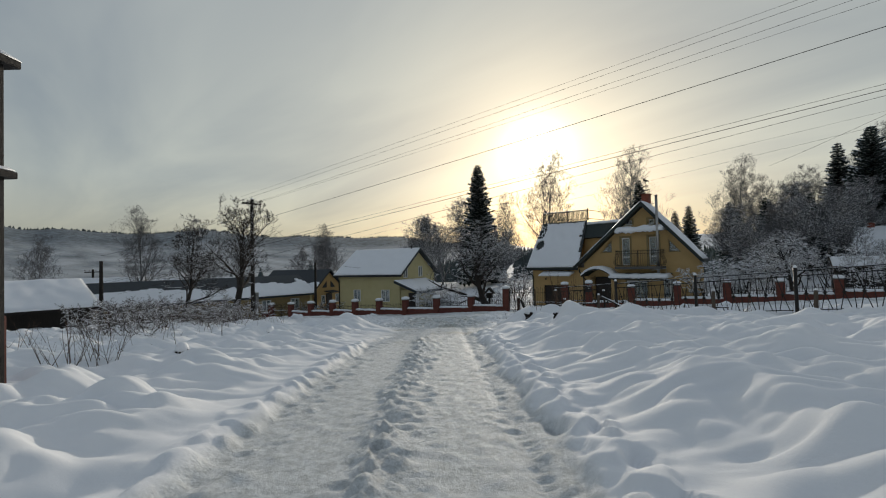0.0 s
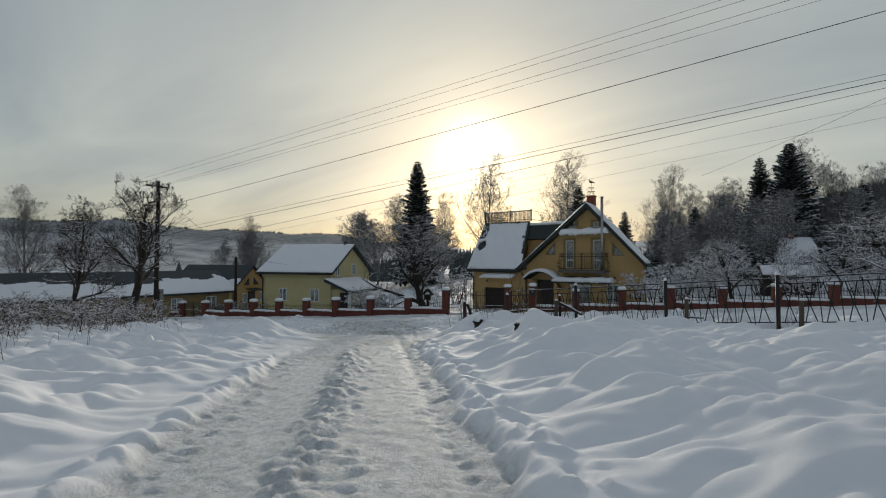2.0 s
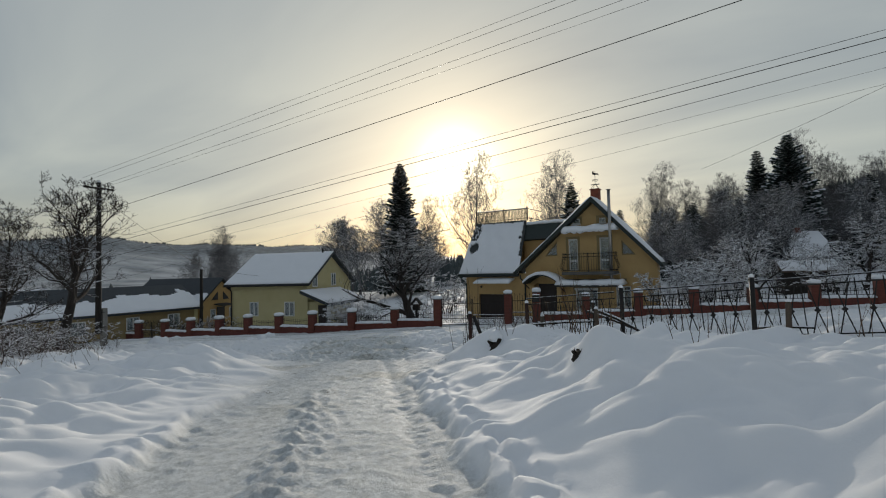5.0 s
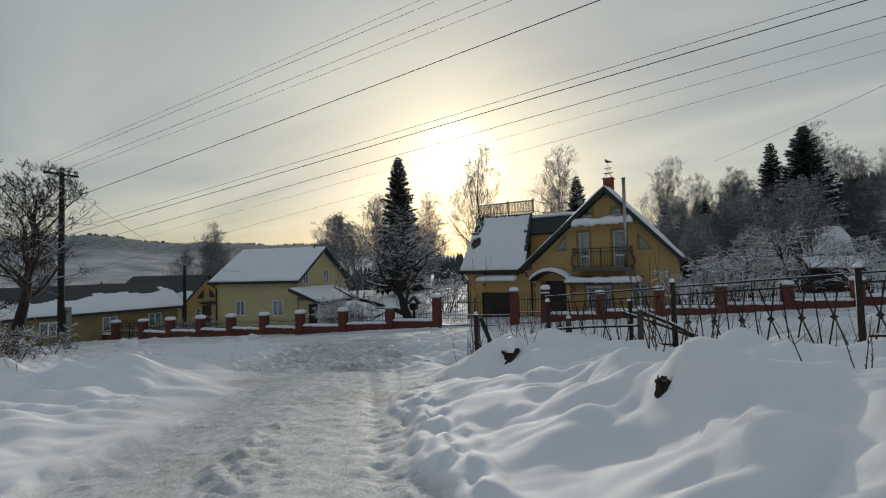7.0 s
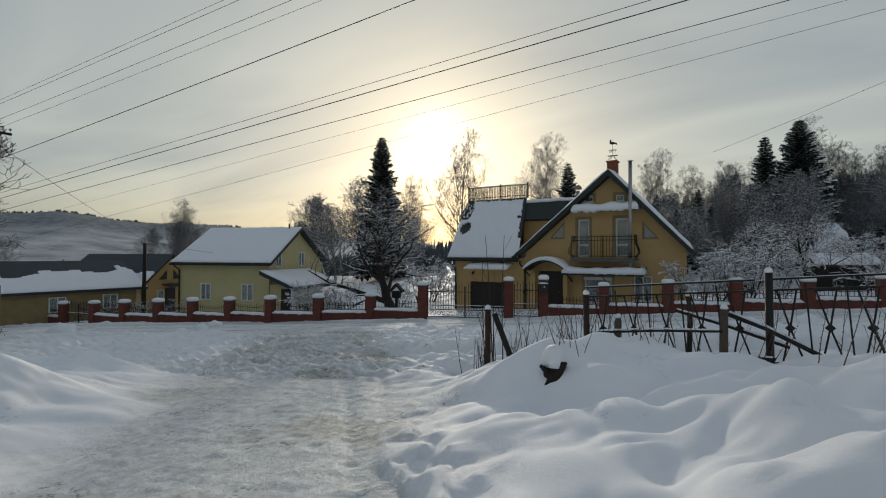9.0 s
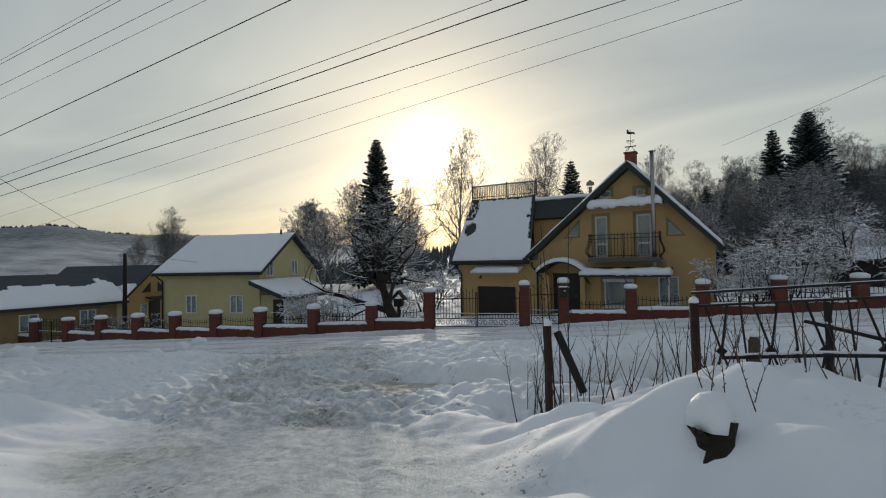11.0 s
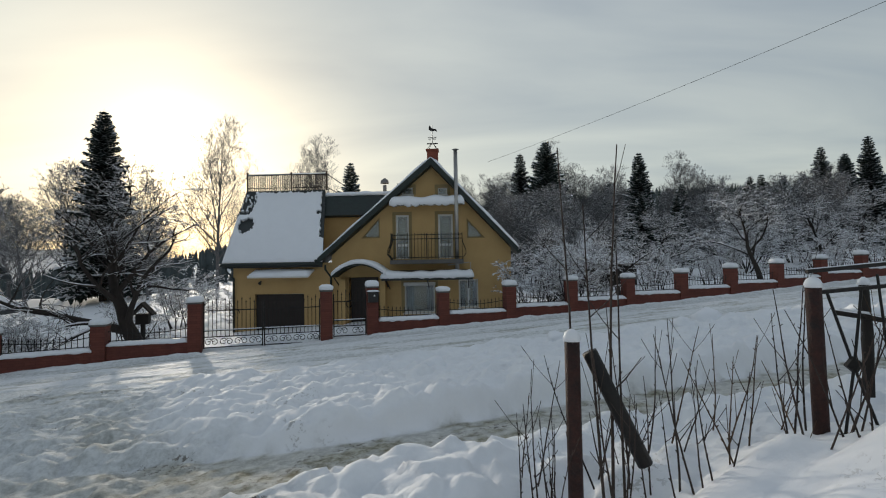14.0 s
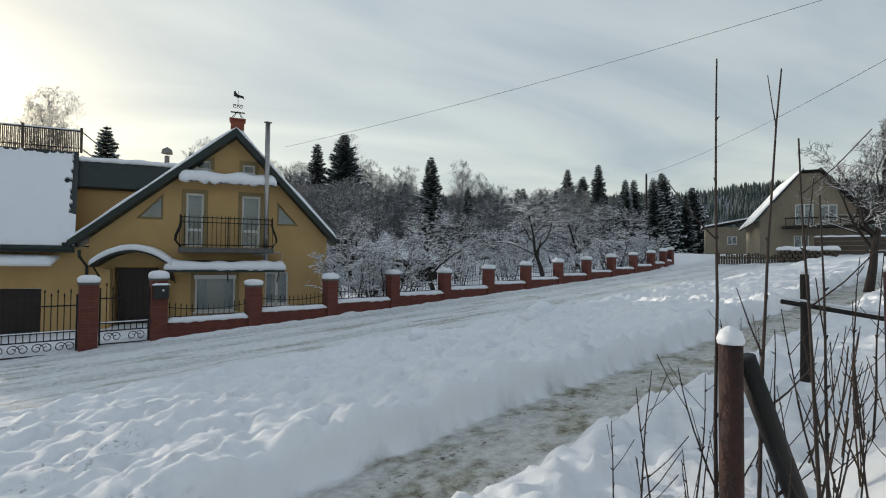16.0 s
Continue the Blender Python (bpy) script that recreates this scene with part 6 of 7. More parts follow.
def white_shed():
    s = thing("shed", (0.5, 58.9, float(land(1, 60)) - 0.3), 12, "whitewashed gambrel-ended shed with a snowy roof among the trees", "shed")
    prof = [(0, 0), (5.6, 0), (5.6, 1.9), (4.9, 3.0), (2.8, 3.9), (0.7, 3.0), (0, 1.9)]
    part("gable_wall", Build().prism(prof, -0.3, 0.0, "x"), M["concrete"], s, "whitewashed wall")
    part("wall", Build().box(-3.0, -0.3, 0.0, 0.3, 0, 1.9), M["wood"], s)
    b = Build()
    for (y0, z0), (y1, z1) in (((-0.25, 1.7), (0.7, 3.05)), ((0.7, 3.05), (2.8, 4.0)), ((2.8, 4.0), (4.9, 3.05)), ((4.9, 3.05), (5.85, 1.7))):
        b.slab([(-3.2, y0, z0), (0.25, y0, z0), (0.25, y1, z1), (-3.2, y1, z1)], 0.1)
    r = part("roof", b, M["slate"], s)
    b = Build()
    for (y0, z0), (y1, z1) in (((-0.3, 1.82), (0.7, 3.16)), ((0.7, 3.16), (2.8, 4.11)), ((2.8, 4.11), (4.9, 3.16))):
        b.slab([(-3.25, y0, z0), (0.3, y0, z0), (0.3, y1, z1), (-3.25, y1, z1)], 0.16)
    part("roof_snow", b, M["snow"], r)
    part("chimney", Build().box(-1.6, -1.1, 2.5, 3.0, 3.8, 4.6, 0.02), M["chimney"], s)
    side_window(s, "window", 2.4, 3.1, 1.6, 2.3, 0.0, "y", mull=1)
    # low snow-topped huts between the fruit trees
    for x, y, rz, L in ((-1.8, 46.5, 10, 3.0),):
        o = thing("hut", (x, y, float(land(x, y)) - 0.1), rz, "low garden hut with snow on its roof", "shed", "garden huts")
        part("wall", Build().box(-L / 2, L / 2, -1.2, 1.2, 0, 1.7), M["darkwood"], o)
        gable_roof(o, -L / 2 - 0.2, L / 2 + 0.2, -1.5, 0, 1.5, 1.65, 2.3, 0.1, M["wood"], 99, 0.15)


def barn():
    z = float(land(25.5, 38)) - 0.3
    b0 = thing("barn_house", (26.1, 37.0, z), -48.6, "grey two-storey house with a steep snow-edged gable and open loft", "house")
    k = 7.3 - z
    ez = 3.75 - z
    W = 3.2
    part("gable_wall", Build().prism([(-W, 0), (W, 0), (W, ez), (0.6, k - 0.2), (-0.6, k - 0.2), (-W, ez)], 0, 0.3), M["woodlight"], b0, "weathered pale boards and plaster")
    part("side_wall", Build().box(-W, -W + 0.3, 0.3, 8.0, 0, ez), M["woodlight"], b0)
    part("side_wall", Build().box(W - 0.3, W, 0.3, 8.0, 0, ez), M["woodlight"], b0)
    for s in (-1, 1):
        b = Build().slab([(s * (W + 0.55), -0.6, ez - 0.45), (s * (W + 0.55), 8.2, ez - 0.45), (s * 0.5, 8.2, k - 0.05), (s * 0.5, -0.6, k - 0.05)], 0.14)
        r = part("roof", b, M["darkwood"], b0)
        part("roof_snow", snow_sheet((0, 0, 0), (s * (W + 0.55), -0.62, ez - 0.30), (s * (W + 0.55), 8.2, ez - 0.30), (s * 0.5, 8.2, k + 0.1), (s * 0.5, -0.62, k + 0.1), 24, 16, 0.16, lambda u, v: np.ones_like(u), 3), M["snow"], r, "", True)
    part("roof", Build().slab([(-0.55, -0.2, k - 0.1), (0.55, -0.2, k - 0.1), (0.55, 8.2, k + 0.02), (-0.55, 8.2, k + 0.02)], 0.12), M["darkwood"], b0)
    for x0, x1, z0, z1 in ((-0.9, 0.1, ez - 0.4, ez + 1.0), (-1.0, -0.2, 0.5, 1.9), (0.6, 1.5, ez - 0.2, ez + 0.9)):
        side_window(b0, "window", x0, x1, z0, z1, 0.0, "x")
    part("loft_deck", Build().box(-1.8, 2.6, -1.2, -0.003, ez - 0.75, ez - 0.6), M["darkwood"], b0)
    part("loft_rail", Build().box(-1.8, 2.6, -1.2, -1.12, ez - 0.1, ez), M["darkwood"], b0)
    for i in range(9):
        part("loft_baluster", Build().box(-1.75 + 0.53 * i, -1.7 + 0.53 * i, -1.18, -1.14, ez - 0.6, ez - 0.1), M["darkwood"], b0)
    part("stair", Build().slab([(2.4, -1.1, ez - 0.6), (2.4, -0.2, ez - 0.6), (5.6, -0.2, 0.4), (5.6, -1.1, 0.4)], 0.12), M["darkwood"], b0)
    s = thing("lean_to_shed", (33.0, 48.5, float(land(33.0, 48.5)) - 0.2), -48.6, "grey shed with a sloping snowy roof beside the barn", "shed")
    part("wall", Build().box(-2.2, 1.6, 0, 3.0, 0, 3.0), M["woodlight"], s)
    rf = part("roof", Build().slab([(-2.5, -0.3, 2.9), (1.8, -0.3, 3.7), (1.8, 3.2, 3.7), (-2.5, 3.2, 2.9)], 0.12), M["darkwood"], s)
    part("roof_snow", Build().slab([(-2.52, -0.32, 3.03), (1.82, -0.32, 3.83), (1.82, 3.2, 3.83), (-2.52, 3.2, 3.03)], 0.14), M["snow"], rf)
    side_window(s, "window", -0.2, 0.5, 1.3, 2.0, 0.0, "x")
    # plank fence and wood pile before the barn
    f = thing("plank_fence", (19.6, 37.2, float(land(19.6, 37.2)) - 0.1), -52, "rough upright plank fence with snow on top", "fence")
    for x in (-1.9, 0, 1.9):
        part("post", Build().box(x - 0.06, x + 0.06, 0.03, 0.15, 0, 0.85), M["wood"], f)
    part("rail", Build().box(-2.0, 2.0, 0.0, 0.03, 0.45, 0.55), M["wood"], f)
    rnd = random.Random(2)
    for i in range(26):
        h = 0.65 + 0.2 * rnd.random()
        part("plank", Build().box(-2.0 + 0.155 * i, -1.87 + 0.155 * i, -0.03, -0.002, 0.05, h), M["wood"], f)
    part("rail_snow", Build().tube([(-2.0, 0.015, 0.57), (0, 0.015, 0.58), (2.0, 0.015, 0.57)], 0.03, 5), M["snow"], f)
    g = thing("board_fence", (25.0, 31.6, float(land(25, 31.6)) - 0.1), -52, "low weathered board fence with snow along the rails", "fence")
    for i in range(4):
        part("board", Build().box(-4, 4, -0.02, 0.02, 0.25 + 0.3 * i, 0.5 + 0.3 * i), M["wood"], g)
    for x in (-3.9, -1.3, 1.3, 3.9):
        part("post", Build().box(x - 0.07, x + 0.07, 0.022, 0.16, 0, 1.5), M["wood"], g)
    part("rail_snow", snow_pillow((0, 0, 0), -4, 4, -0.05, 0.1, 1.41, 0.1, 7, 0.02), M["snow"], g, "", True)
    w = thing("wood_pile", (21.6, 34.6, float(land(21.6, 34.6)) - 0.05), -50, "stacked logs half buried in snow", "wood pile")
    for i in range(30):
        x, zz = -1.5 + 0.3 * (i % 10) + 0.15 * ((i // 10) % 2), 0.15 + 0.26 * (i // 10)
        part("log", Build().tube([(x, -0.5, zz), (x, 0.5, zz)], 0.14, 8), M["wood"], w)
    part("pile_snow", snow_pillow((0, 0, 0), -1.7, 1.6, -0.55, 0.55, 0.82, 0.25, 8, 0.08), M["snow"], w, "", True)


pale_house()
low_houses()
white_shed()
barn()


# ---- power line ----
def power_pole(x, y, h, label, arms=True, stub=True):
    z = float(land(x, y))
    t = thing("utility_pole", (x, y, z - 0.1), 10, label, "utility pole", "utility poles")
    b = Build()
    n = 9
    part("mast", Build().tube([(0.02 * i * 0.3, 0, (0.9 if stub else 0) + (h - (0.9 if stub else 0)) * i / n) for i in range(n + 1)], [0.15 - 0.045 * i / n for i in range(n + 1)], 9), M["darkwood"], t, "dark weathered timber pole", True)
    if stub:
        part("stub", Build().box(-0.13, 0.13, 0.16, 0.4, 0, 2.2, 0.02), M["concrete"], t, "concrete footing post")
        bd = Build()
        for zz in (1.2, 2.0):
            bd.tube([(0.17 * math.cos(a * 0.7), 0.14 + 0.3 * math.sin(a * 0.7), zz) for a in range(10)], 0.012, 4)
        part("binding", bd, M["iron"], t)
    if arms:
        part("cross_arm", Build().box(-0.05, 0.05, -0.75, 0.75, h - 0.35, h - 0.25, 0.01), M["darkwood"], t)
        for yy, zz in ((-0.7, h - 0.25), (-0.3, h - 0.25), (0.3, h - 0.25), (0.7, h - 0.25), (0.22, h - 1.2), (0.22, h - 1.9)):
            i = Build().tube([(0, yy, zz), (0, yy, zz + 0.1), (0, yy, zz + 0.11), (0, yy, zz + 0.16), (0, yy, zz + 0.2)], [0.01, 0.01, 0.045, 0.05, 0.02], 8)
            part("insulator", i, M["insul"], t)
        part("snow_tip", Build().tube([(0.05, 0, h), (0.05, 0, h + 0.06), (0.05, 0, h + 0.1)], [0.11, 0.09, 0.02], 8), M["snow"], t)
    return t


def wire(p, q, r, sag=0.25, name="power_line", label="thin black overhead power line", n=24):
    t = thing(name, p, 0, label, "cable", "overhead lines")
    p, q = Vector(p), Vector(q)
    pts = [(p.lerp(q, i / n) - p) + Vector((0, 0, -4 * sag * (i / n) * (1 - i / n))) for i in range(n + 1)]
    part("strand", Build().tube(pts, r, 5), M["iron"], t)


PX, PY = -33.45, 16.2
power_pole(PX, PY, 8.85, "dark timber utility pole on a concrete stub with cross-arm")
power_pole(-42.4, 27.0, 5.3, "short dark timber pole beside the low house", False, False)
power_pole(-39.1, 8.4, 4.6, "short dark timber pole by the sheds", False, False)
power_pole(-62.0, 12.6, 5.0, "distant timber utility pole", True, False)
power_pole(30.5, 57.0, 9.2, "pale roadside utility pole near the woods", False, False)
power_pole(31.0, 20.6, 12.5, "timber utility pole at the top of the meadow", True, True)
for y0, z0, y1, z1, r in ((15.46, 6.36, 20.63, 12.44, 0.005), (15.2, 6.0, 20.95, 12.4, 0.006), (15.4, 5.6, 21.8, 12.5, 0.006), (16.12, 5.81, 21.19, 11.81, 0.005), (16.17, 4.57, 19.72, 10.92, 0.011)):
    wire((PX, y0, z0), (31, y1, z1), r)
for y0, z0, y1, z1, r in ((12.37, -0.15, 21.63, 9.48, 0.006), (12.42, -0.35, 21.75, 9.38, 0.010), (7.22, -3.0, 26.64, 10.98, 0.007), (11.92, -1.88, 22.19, 9.27, 0.003), (11.69, -3.24, 20.7, 9.08, 0.003)):
    wire((-62, y0, z0), (31, y1, z1), r, 0.1)
wire((PX, PY, 5.6), (-42.4, 27.0, 1.9), 0.010, 0.2)
wire((-42.4, 27.0, 1.9), (-33.0, 30.0, 0.9), 0.008, 0.35)
wire((PX, PY, 5.6), (-39.1, 8.4, 2.4), 0.008, 0.3)
wire((30.5, 57.0, 10.6), (12.6, 24.6, 9.6), 0.012, 0.6)
wire((-9.0, 60.0, 10.5), (16.0, 28.0, 14.2), 0.012, 0.4)


# ---- wrought-iron meadow fence ----
def meadow_z(x):
    return -0.55 + 0.083 * (x + 7.7)


def iron_fence():
    y = 16.15
    xs = [-9.25, -6.95, -4.45, -1.95, 0.55, 3.05, 5.55, 8.05]
    for i, x in enumerate(xs):
        t = thing("fence_post", (x, y, meadow_z(x) - 0.4), 5, "dark tubular fence post capped with snow", "fence post", "meadow fence posts")
        h = 1.36 if i == 0 else 1.55
        part("tube", Build().tube([(0.02, 0, 0), (0, 0, h)], 0.046, 12), M["rust"] if i == 0 else M["iron"], t, "", True)
        part("snow_cap", Build().tube([(0, 0, h), (0, 0, h + 0.025), (0, 0, h + 0.055), (0, 0, h + 0.07)], [0.048, 0.052, 0.036, 0.01], 12), M["snow"], t, "", True)
    for i, (a, b) in enumerate(zip(xs, xs[1:])):
        L = b - a - 0.12
        mx = (a + b) / 2
        t = thing("iron_fence_panel", (mx, y + 0.02, meadow_z(mx)), 0, "black iron fence panel of crossed bars with diamond bosses", "fence panel", "meadow fence panels")
        t.rotation_euler = (0, -math.atan(0.083), 0)
        r = Build()
        for z, w in ((0.0, 0.014), (0.92, 0.014), (1.06, 0.016)):
            r.box(-L / 2, L / 2, -w, w, z - 0.012, z + 0.012)
        part("rail", r, M["iron"], t)
        part("rail_snow", Build().tube([(-L / 2, 0, 1.073), (L / 2, 0, 1.073)], 0.006, 5), M["snow"], t)
        n = max(3, int(round(L / 0.40)))
        for k in range(n):
            x = -L / 2 + L * (k + 0.5) / n
            w = 0.115
            part("crossed_bar", Build().tube([(x - w, -0.008, 0.0), (x, -0.004, 0.44), (x + w * 0.9, -0.008, 0.92)], 0.011, 4), M["iron"], t)
            part("crossed_bar", Build().tube([(x + w, 0.008, 0.0), (x, 0.004, 0.44), (x - w * 0.9, 0.008, 0.92)], 0.011, 4), M["iron"], t)
            part("boss", Build().tube([(x, -0.022, 0.44), (x, -0.016, 0.44), (x, 0.016, 0.44), (x, 0.022, 0.44)], [0.02, 0.055, 0.055, 0.02], 4), M["iron"], t)
            xx = -L / 2 + L * k / n
            if k:
                part("bar", Build().tube([(xx, 0, -0.05), (xx, 0, 1.0)], 0.010, 4), M["iron"], t)
    for x, zt, lab in ((-8.74, 0.0, ""), (-7.45, 0.2, ""), (-3.9, 0.42, ""), (-1.5, 0.5, "")):
        zb = meadow_z(x) - 0.3
        t = thing("wooden_stake", (x, 15.85, zb), 15, "rough weathered wooden stake by the iron fence", "stake", "fence stakes")
        part("stake", Build().tube([(0, 0, 0), (0.01, 0, zt - zb - 0.05), (0.015, 0, zt - zb)], [0.055, 0.05, 0.035], 7), M["wood"], t)
        part("snow_cap", Build().tube([(0.015, 0, zt - zb), (0.015, 0, zt - zb + 0.04), (0.015, 0, zt - zb + 0.06)], [0.05, 0.04, 0.01], 8), M["snow"], t, "", True)
    # poles nailed across and propped against the stakes
    for p, q in (((-9.0, 15.8, -0.22), (-7.45, 15.8, -0.08)), ((-7.9, 15.75, -0.42), (-6.9, 15.75, -0.36)), ((-4.4, 15.9, -0.1), (-3.5, 15.85, -0.05))):
        t = thing("fence_pole", p, 0, "thin wooden pole lying against the fence with snow on it", "pole", "fence poles")
        d = Vector(q) - Vector(p)
        part("pole", Build().tube([(0, 0, 0), tuple(d * 0.5 + Vector((0, 0, 0.015))), tuple(d)], 0.017, 6), M["darkwood"], t)
        part("pole_snow", Build().tube([tuple(d * 0.03 + Vector((0, 0, 0.03))), tuple(d * 0.5 + Vector((0, 0, 0.05))), tuple(d * 0.97 + Vector((0, 0, 0.02)))], 0.012, 5), M["snow"], t)


iron_fence()
bs = thing("wooden_stake", (-7.95, 17.4, -0.75), 10, "rough dark stake at the end of a broken rail fence", "stake", "fence stakes")
part("stake", Build().tube([(0, 0, 0), (0.02, 0, 0.55), (0.0, 0, 0.98)], [0.045, 0.042, 0.036], 7), M["darkwood"], bs, "", True)
part("snow_cap", Build().tube([(0, 0, 0.98), (0, 0, 1.02), (0, 0, 1.05)], [0.05, 0.042, 0.01], 8), M["snow"], bs, "", True)
for p, q in (((-8.15, 17.48, -0.02), (-6.7, 16.6, -0.34)),):
    fp = thing("fence_pole", p, 0, "fallen wooden rail with a ridge of snow on it", "pole", "fence poles")
    dv = Vector(q) - Vector(p)
    part("pole", Build().tube([(0, 0, 0), tuple(dv * 0.5 + Vector((0, 0, 0.02))), tuple(dv)], 0.022, 7), M["darkwood"], fp, "", True)
    part("pole_snow", Build().tube([tuple(dv * 0.02 + Vector((0, 0, 0.04))), tuple(dv * 0.5 + Vector((0, 0, 0.065))), tuple(dv * 0.97 + Vector((0, 0, 0.04)))], [0.010, 0.02, 0.010], 6), M["snow"], fp, "", True)
lp = thing("leaning_pipe", (-7.42, 15.98, 0.13), 0, "dark steel pipe sloping down across the iron fence", "pipe")
part("pipe", Build().tube([(0, 0, 0), (0.42, -0.05, -0.15), (1.15, -0.12, -0.52)], 0.028, 8), M["iron"], lp, "", True)
part("pipe_snow", Build().tube([(0.04, 0, 0.028), (0.42, -0.05, -0.118), (0.8, -0.085, -0.305)], [0.012, 0.02, 0.008], 6), M["snow"], lp, "", True)


# ---- the post by the road and the shoots round it ----
def stems(name, x, y, count, seed, hmin, hmax, spread, material, label, snow=True, lean=0.35, tall=()):
    """A clump of upright shoots with side twigs."""
    rnd = random.Random(seed)
    z = zat(x, y)
    t = thing(name, (x, y, z - 0.05), 0, label, "shrub", "shrubs and shoots")
    V, F, SV, SF = [], [], [], []
    lst = [(rnd.uniform(-spread, spread), rnd.uniform(-spread, spread), rnd.uniform(hmin, hmax), rnd.uniform(-lean, lean), rnd.uniform(-lean, lean)) for _ in range(count)] + [(a - x, b - y, top - z + 0.05, d, e) for a, b, top, d, e in tall]
    for ox, oy, h, lx, ly in lst:
        n = 9
        p = Vector((ox, oy, 0)); d = Vector((lx, ly, 1)).normalized()
        r = 0.0035 + 0.0033 * h
        pts, rad = [p.copy()], [r]
        for i in range(n):
            d = (d + Vector((rnd.uniform(-1, 1), rnd.uniform(-1, 1), 0.3)) * (0.055 if h < 1.25 else 0.022)).normalized()
            p = p + d * h / n
            pts.append(p.copy()); rad.append(r * (1 - 0.68 * (i + 1) / n))
        limbs = [(pts, rad, 1)]
        for k in range(rnd.randint(1, 4)):
            i = rnd.randint(2, n - 1)
            sd = (Vector((rnd.uniform(-1, 1), rnd.uniform(-1, 1), 1.1))).normalized()
            L = min(h * rnd.uniform(0.12, 0.4), 0.3)
            limbs.append(([pts[i], pts[i] + sd * L * 0.5, pts[i] + sd * L + Vector((0, 0, L * 0.1))], [rad[i] * 0.7, rad[i] * 0.5, 0.002], 2))
        for i in range(2, n):
            # buds along the shoot
            b = pts[i]
            limbs.append(([b, b + Vector((rnd.uniform(-1, 1), rnd.uniform(-1, 1), 0.9)).normalized() * 0.02], [rad[i] * 1.35, rad[i] * 0.5], 3))
        v, f = limbs_mesh(limbs, (6, 6, 5, 4, 4))
        quick("shoot", v, f, M[material], t)
    return t


def lane_posts():
    x, y = -10.82, 16.0
    t = thing("steel_post", (x, y, -1.15), 0, "rust-brown steel tube post capped with snow by the road", "post")
    part("tube", Build().tube([(0, 0, 0), (0, 0, 1.13)], 0.047, 16), M["rust"], t, "", True)
    part("snow_cap", Build().tube([(0, 0, 1.13), (0, 0, 1.15), (0, 0, 1.185), (0, 0, 1.205)], [0.051, 0.055, 0.042, 0.012], 14), M["snow"], t, "", True)
    s = thing("fallen_tube", (x + 0.11, y + 0.02, -0.09), 0, "rust-black steel tube leaning askew against the post", "post")
    part("tube", Build().tube([(0, 0, 0), (0.31, -0.035, -0.68)], 0.047, 14), M["iron"], s, "", True)
    stems("willow_shoots", -10.75, 16.05, 13, 3, 0.45, 0.95, 0.40, "twig", "bare brown shoots growing round the steel post", tall=((-10.78, 16.1, 1.2, 0.0, 0.0), (-10.58, 16.06, 1.2, 0.04, 0.0), (-10.72, 15.70, 0.8, -0.02, 0.0), (-10.60, 15.75, 0.6, 0.02, 0.0)))
    stems("willow_shoots", -10.35, 16.2, 12, 5, 0.5, 1.1, 0.4, "twig", "bare brown shoots beside the steel post")
    stems("willow_shoots", -11.05, 16.0, 6, 6, 0.35, 0.75, 0.2, "twig", "bare brown shoots leaning over the road")
    stems("willow_shoots", -9.15, 16.1, 14, 7, 0.6, 1.1, 0.4, "twig", "bare brown shoots round the fence post")
    stems("willow_shoots", -8.1, 15.9, 12, 8, 0.4, 0.9, 0.5, "weed", "dry brown weeds in front of the iron fence")
    for i, (wx, wy, wc) in enumerate(((-9.6, 16.4, 10), (-7.2, 15.6, 8), (-6.2, 15.8, 9), (-5.2, 15.5, 7), (-4.2, 15.9, 7), (-3.0, 15.7, 6), (-1.5, 15.8, 6), (-8.6, 15.6, 8))):
        stems("dry_weeds", wx, wy, wc, 90 + i, 0.4, 0.95, 0.5, "weed", "dry brown weeds along the foot of the iron fence", lean=0.4)
    stems("willow_shoots", -6.2, 11.35, 12, 9, 0.5, 0.95, 0.28, "weed", "dry stalks rising from a snow mound")
    stems("willow_shoots", -5.1, 11.9, 7, 10, 0.4, 0.8, 0.5, "weed", "dry stalks sticking out of the snow")
    stems("willow_shoots", -9.0, 14.3, 6, 12, 0.25, 0.5, 0.25, "weed", "dry twigs over a stump")
    stems("dry_weeds", -11.4, 2.1, 26, 29, 0.5, 1.1, 0.5, "weed", "tall dry brown weeds in a clump beside the lane", lean=0.5)
    # weeds along the left of the lane
    for i, (a, b, c, h) in enumerate(((-13.6, 2.9, 26, 0.95), (-15.2, 3.8, 22, 0.9), (-17.5, 6.2, 30, 0.8), (-19.5, 8.4, 30, 0.8), (-21.5, 9.8, 30, 0.85), (-23.5, 11.4, 32, 0.8), (-25.8, 12.0, 30, 0.9), (-20.5, 6.0, 26, 0.8), (-23.2, 8.0, 26, 0.9), (-27.8, 13.6, 26, 0.9), (-26.5, 9.5, 26, 0.9), (-16.5, 1.6, 20, 0.9), (-29.8, 14.8, 26, 0.9), (-18.9, 9.9, 16, 0.6))):
        stems("dry_weeds", a, b, c // 2, 30 + i, 0.3, h, 1.0, "weed", "dry brown weeds poking through the snow", lean=0.6)
    # brush under the roadside trees
    rb = None
    for i, (a, b) in enumerate(((-31.5, 12.5), (-33.5, 9.5), (-41.5, 25.6), (-30.5, 9.5), (-44.5, 25.0), (-28.8, 11.0), (-34.5, 6.8), (-24.0, 9.8), (-26.2, 11.2), (-21.4, 7.4), (-28.0, 13.2), (-18.8, 4.6), (-25.4, 7.6), (-30.2, 12.2), (-22.6, 5.2), (-28.5, 8.2), (-47.0, 24.4), (-39.0, 26.2))):
        br = thing("brushwood", (a, b, zat(a, b) - 0.1), i * 50, "tangled leafless brushwood with snow on top", "bush", "brushwood")
        if rb is None:
            V, F, SV, SF = [], [], [], []
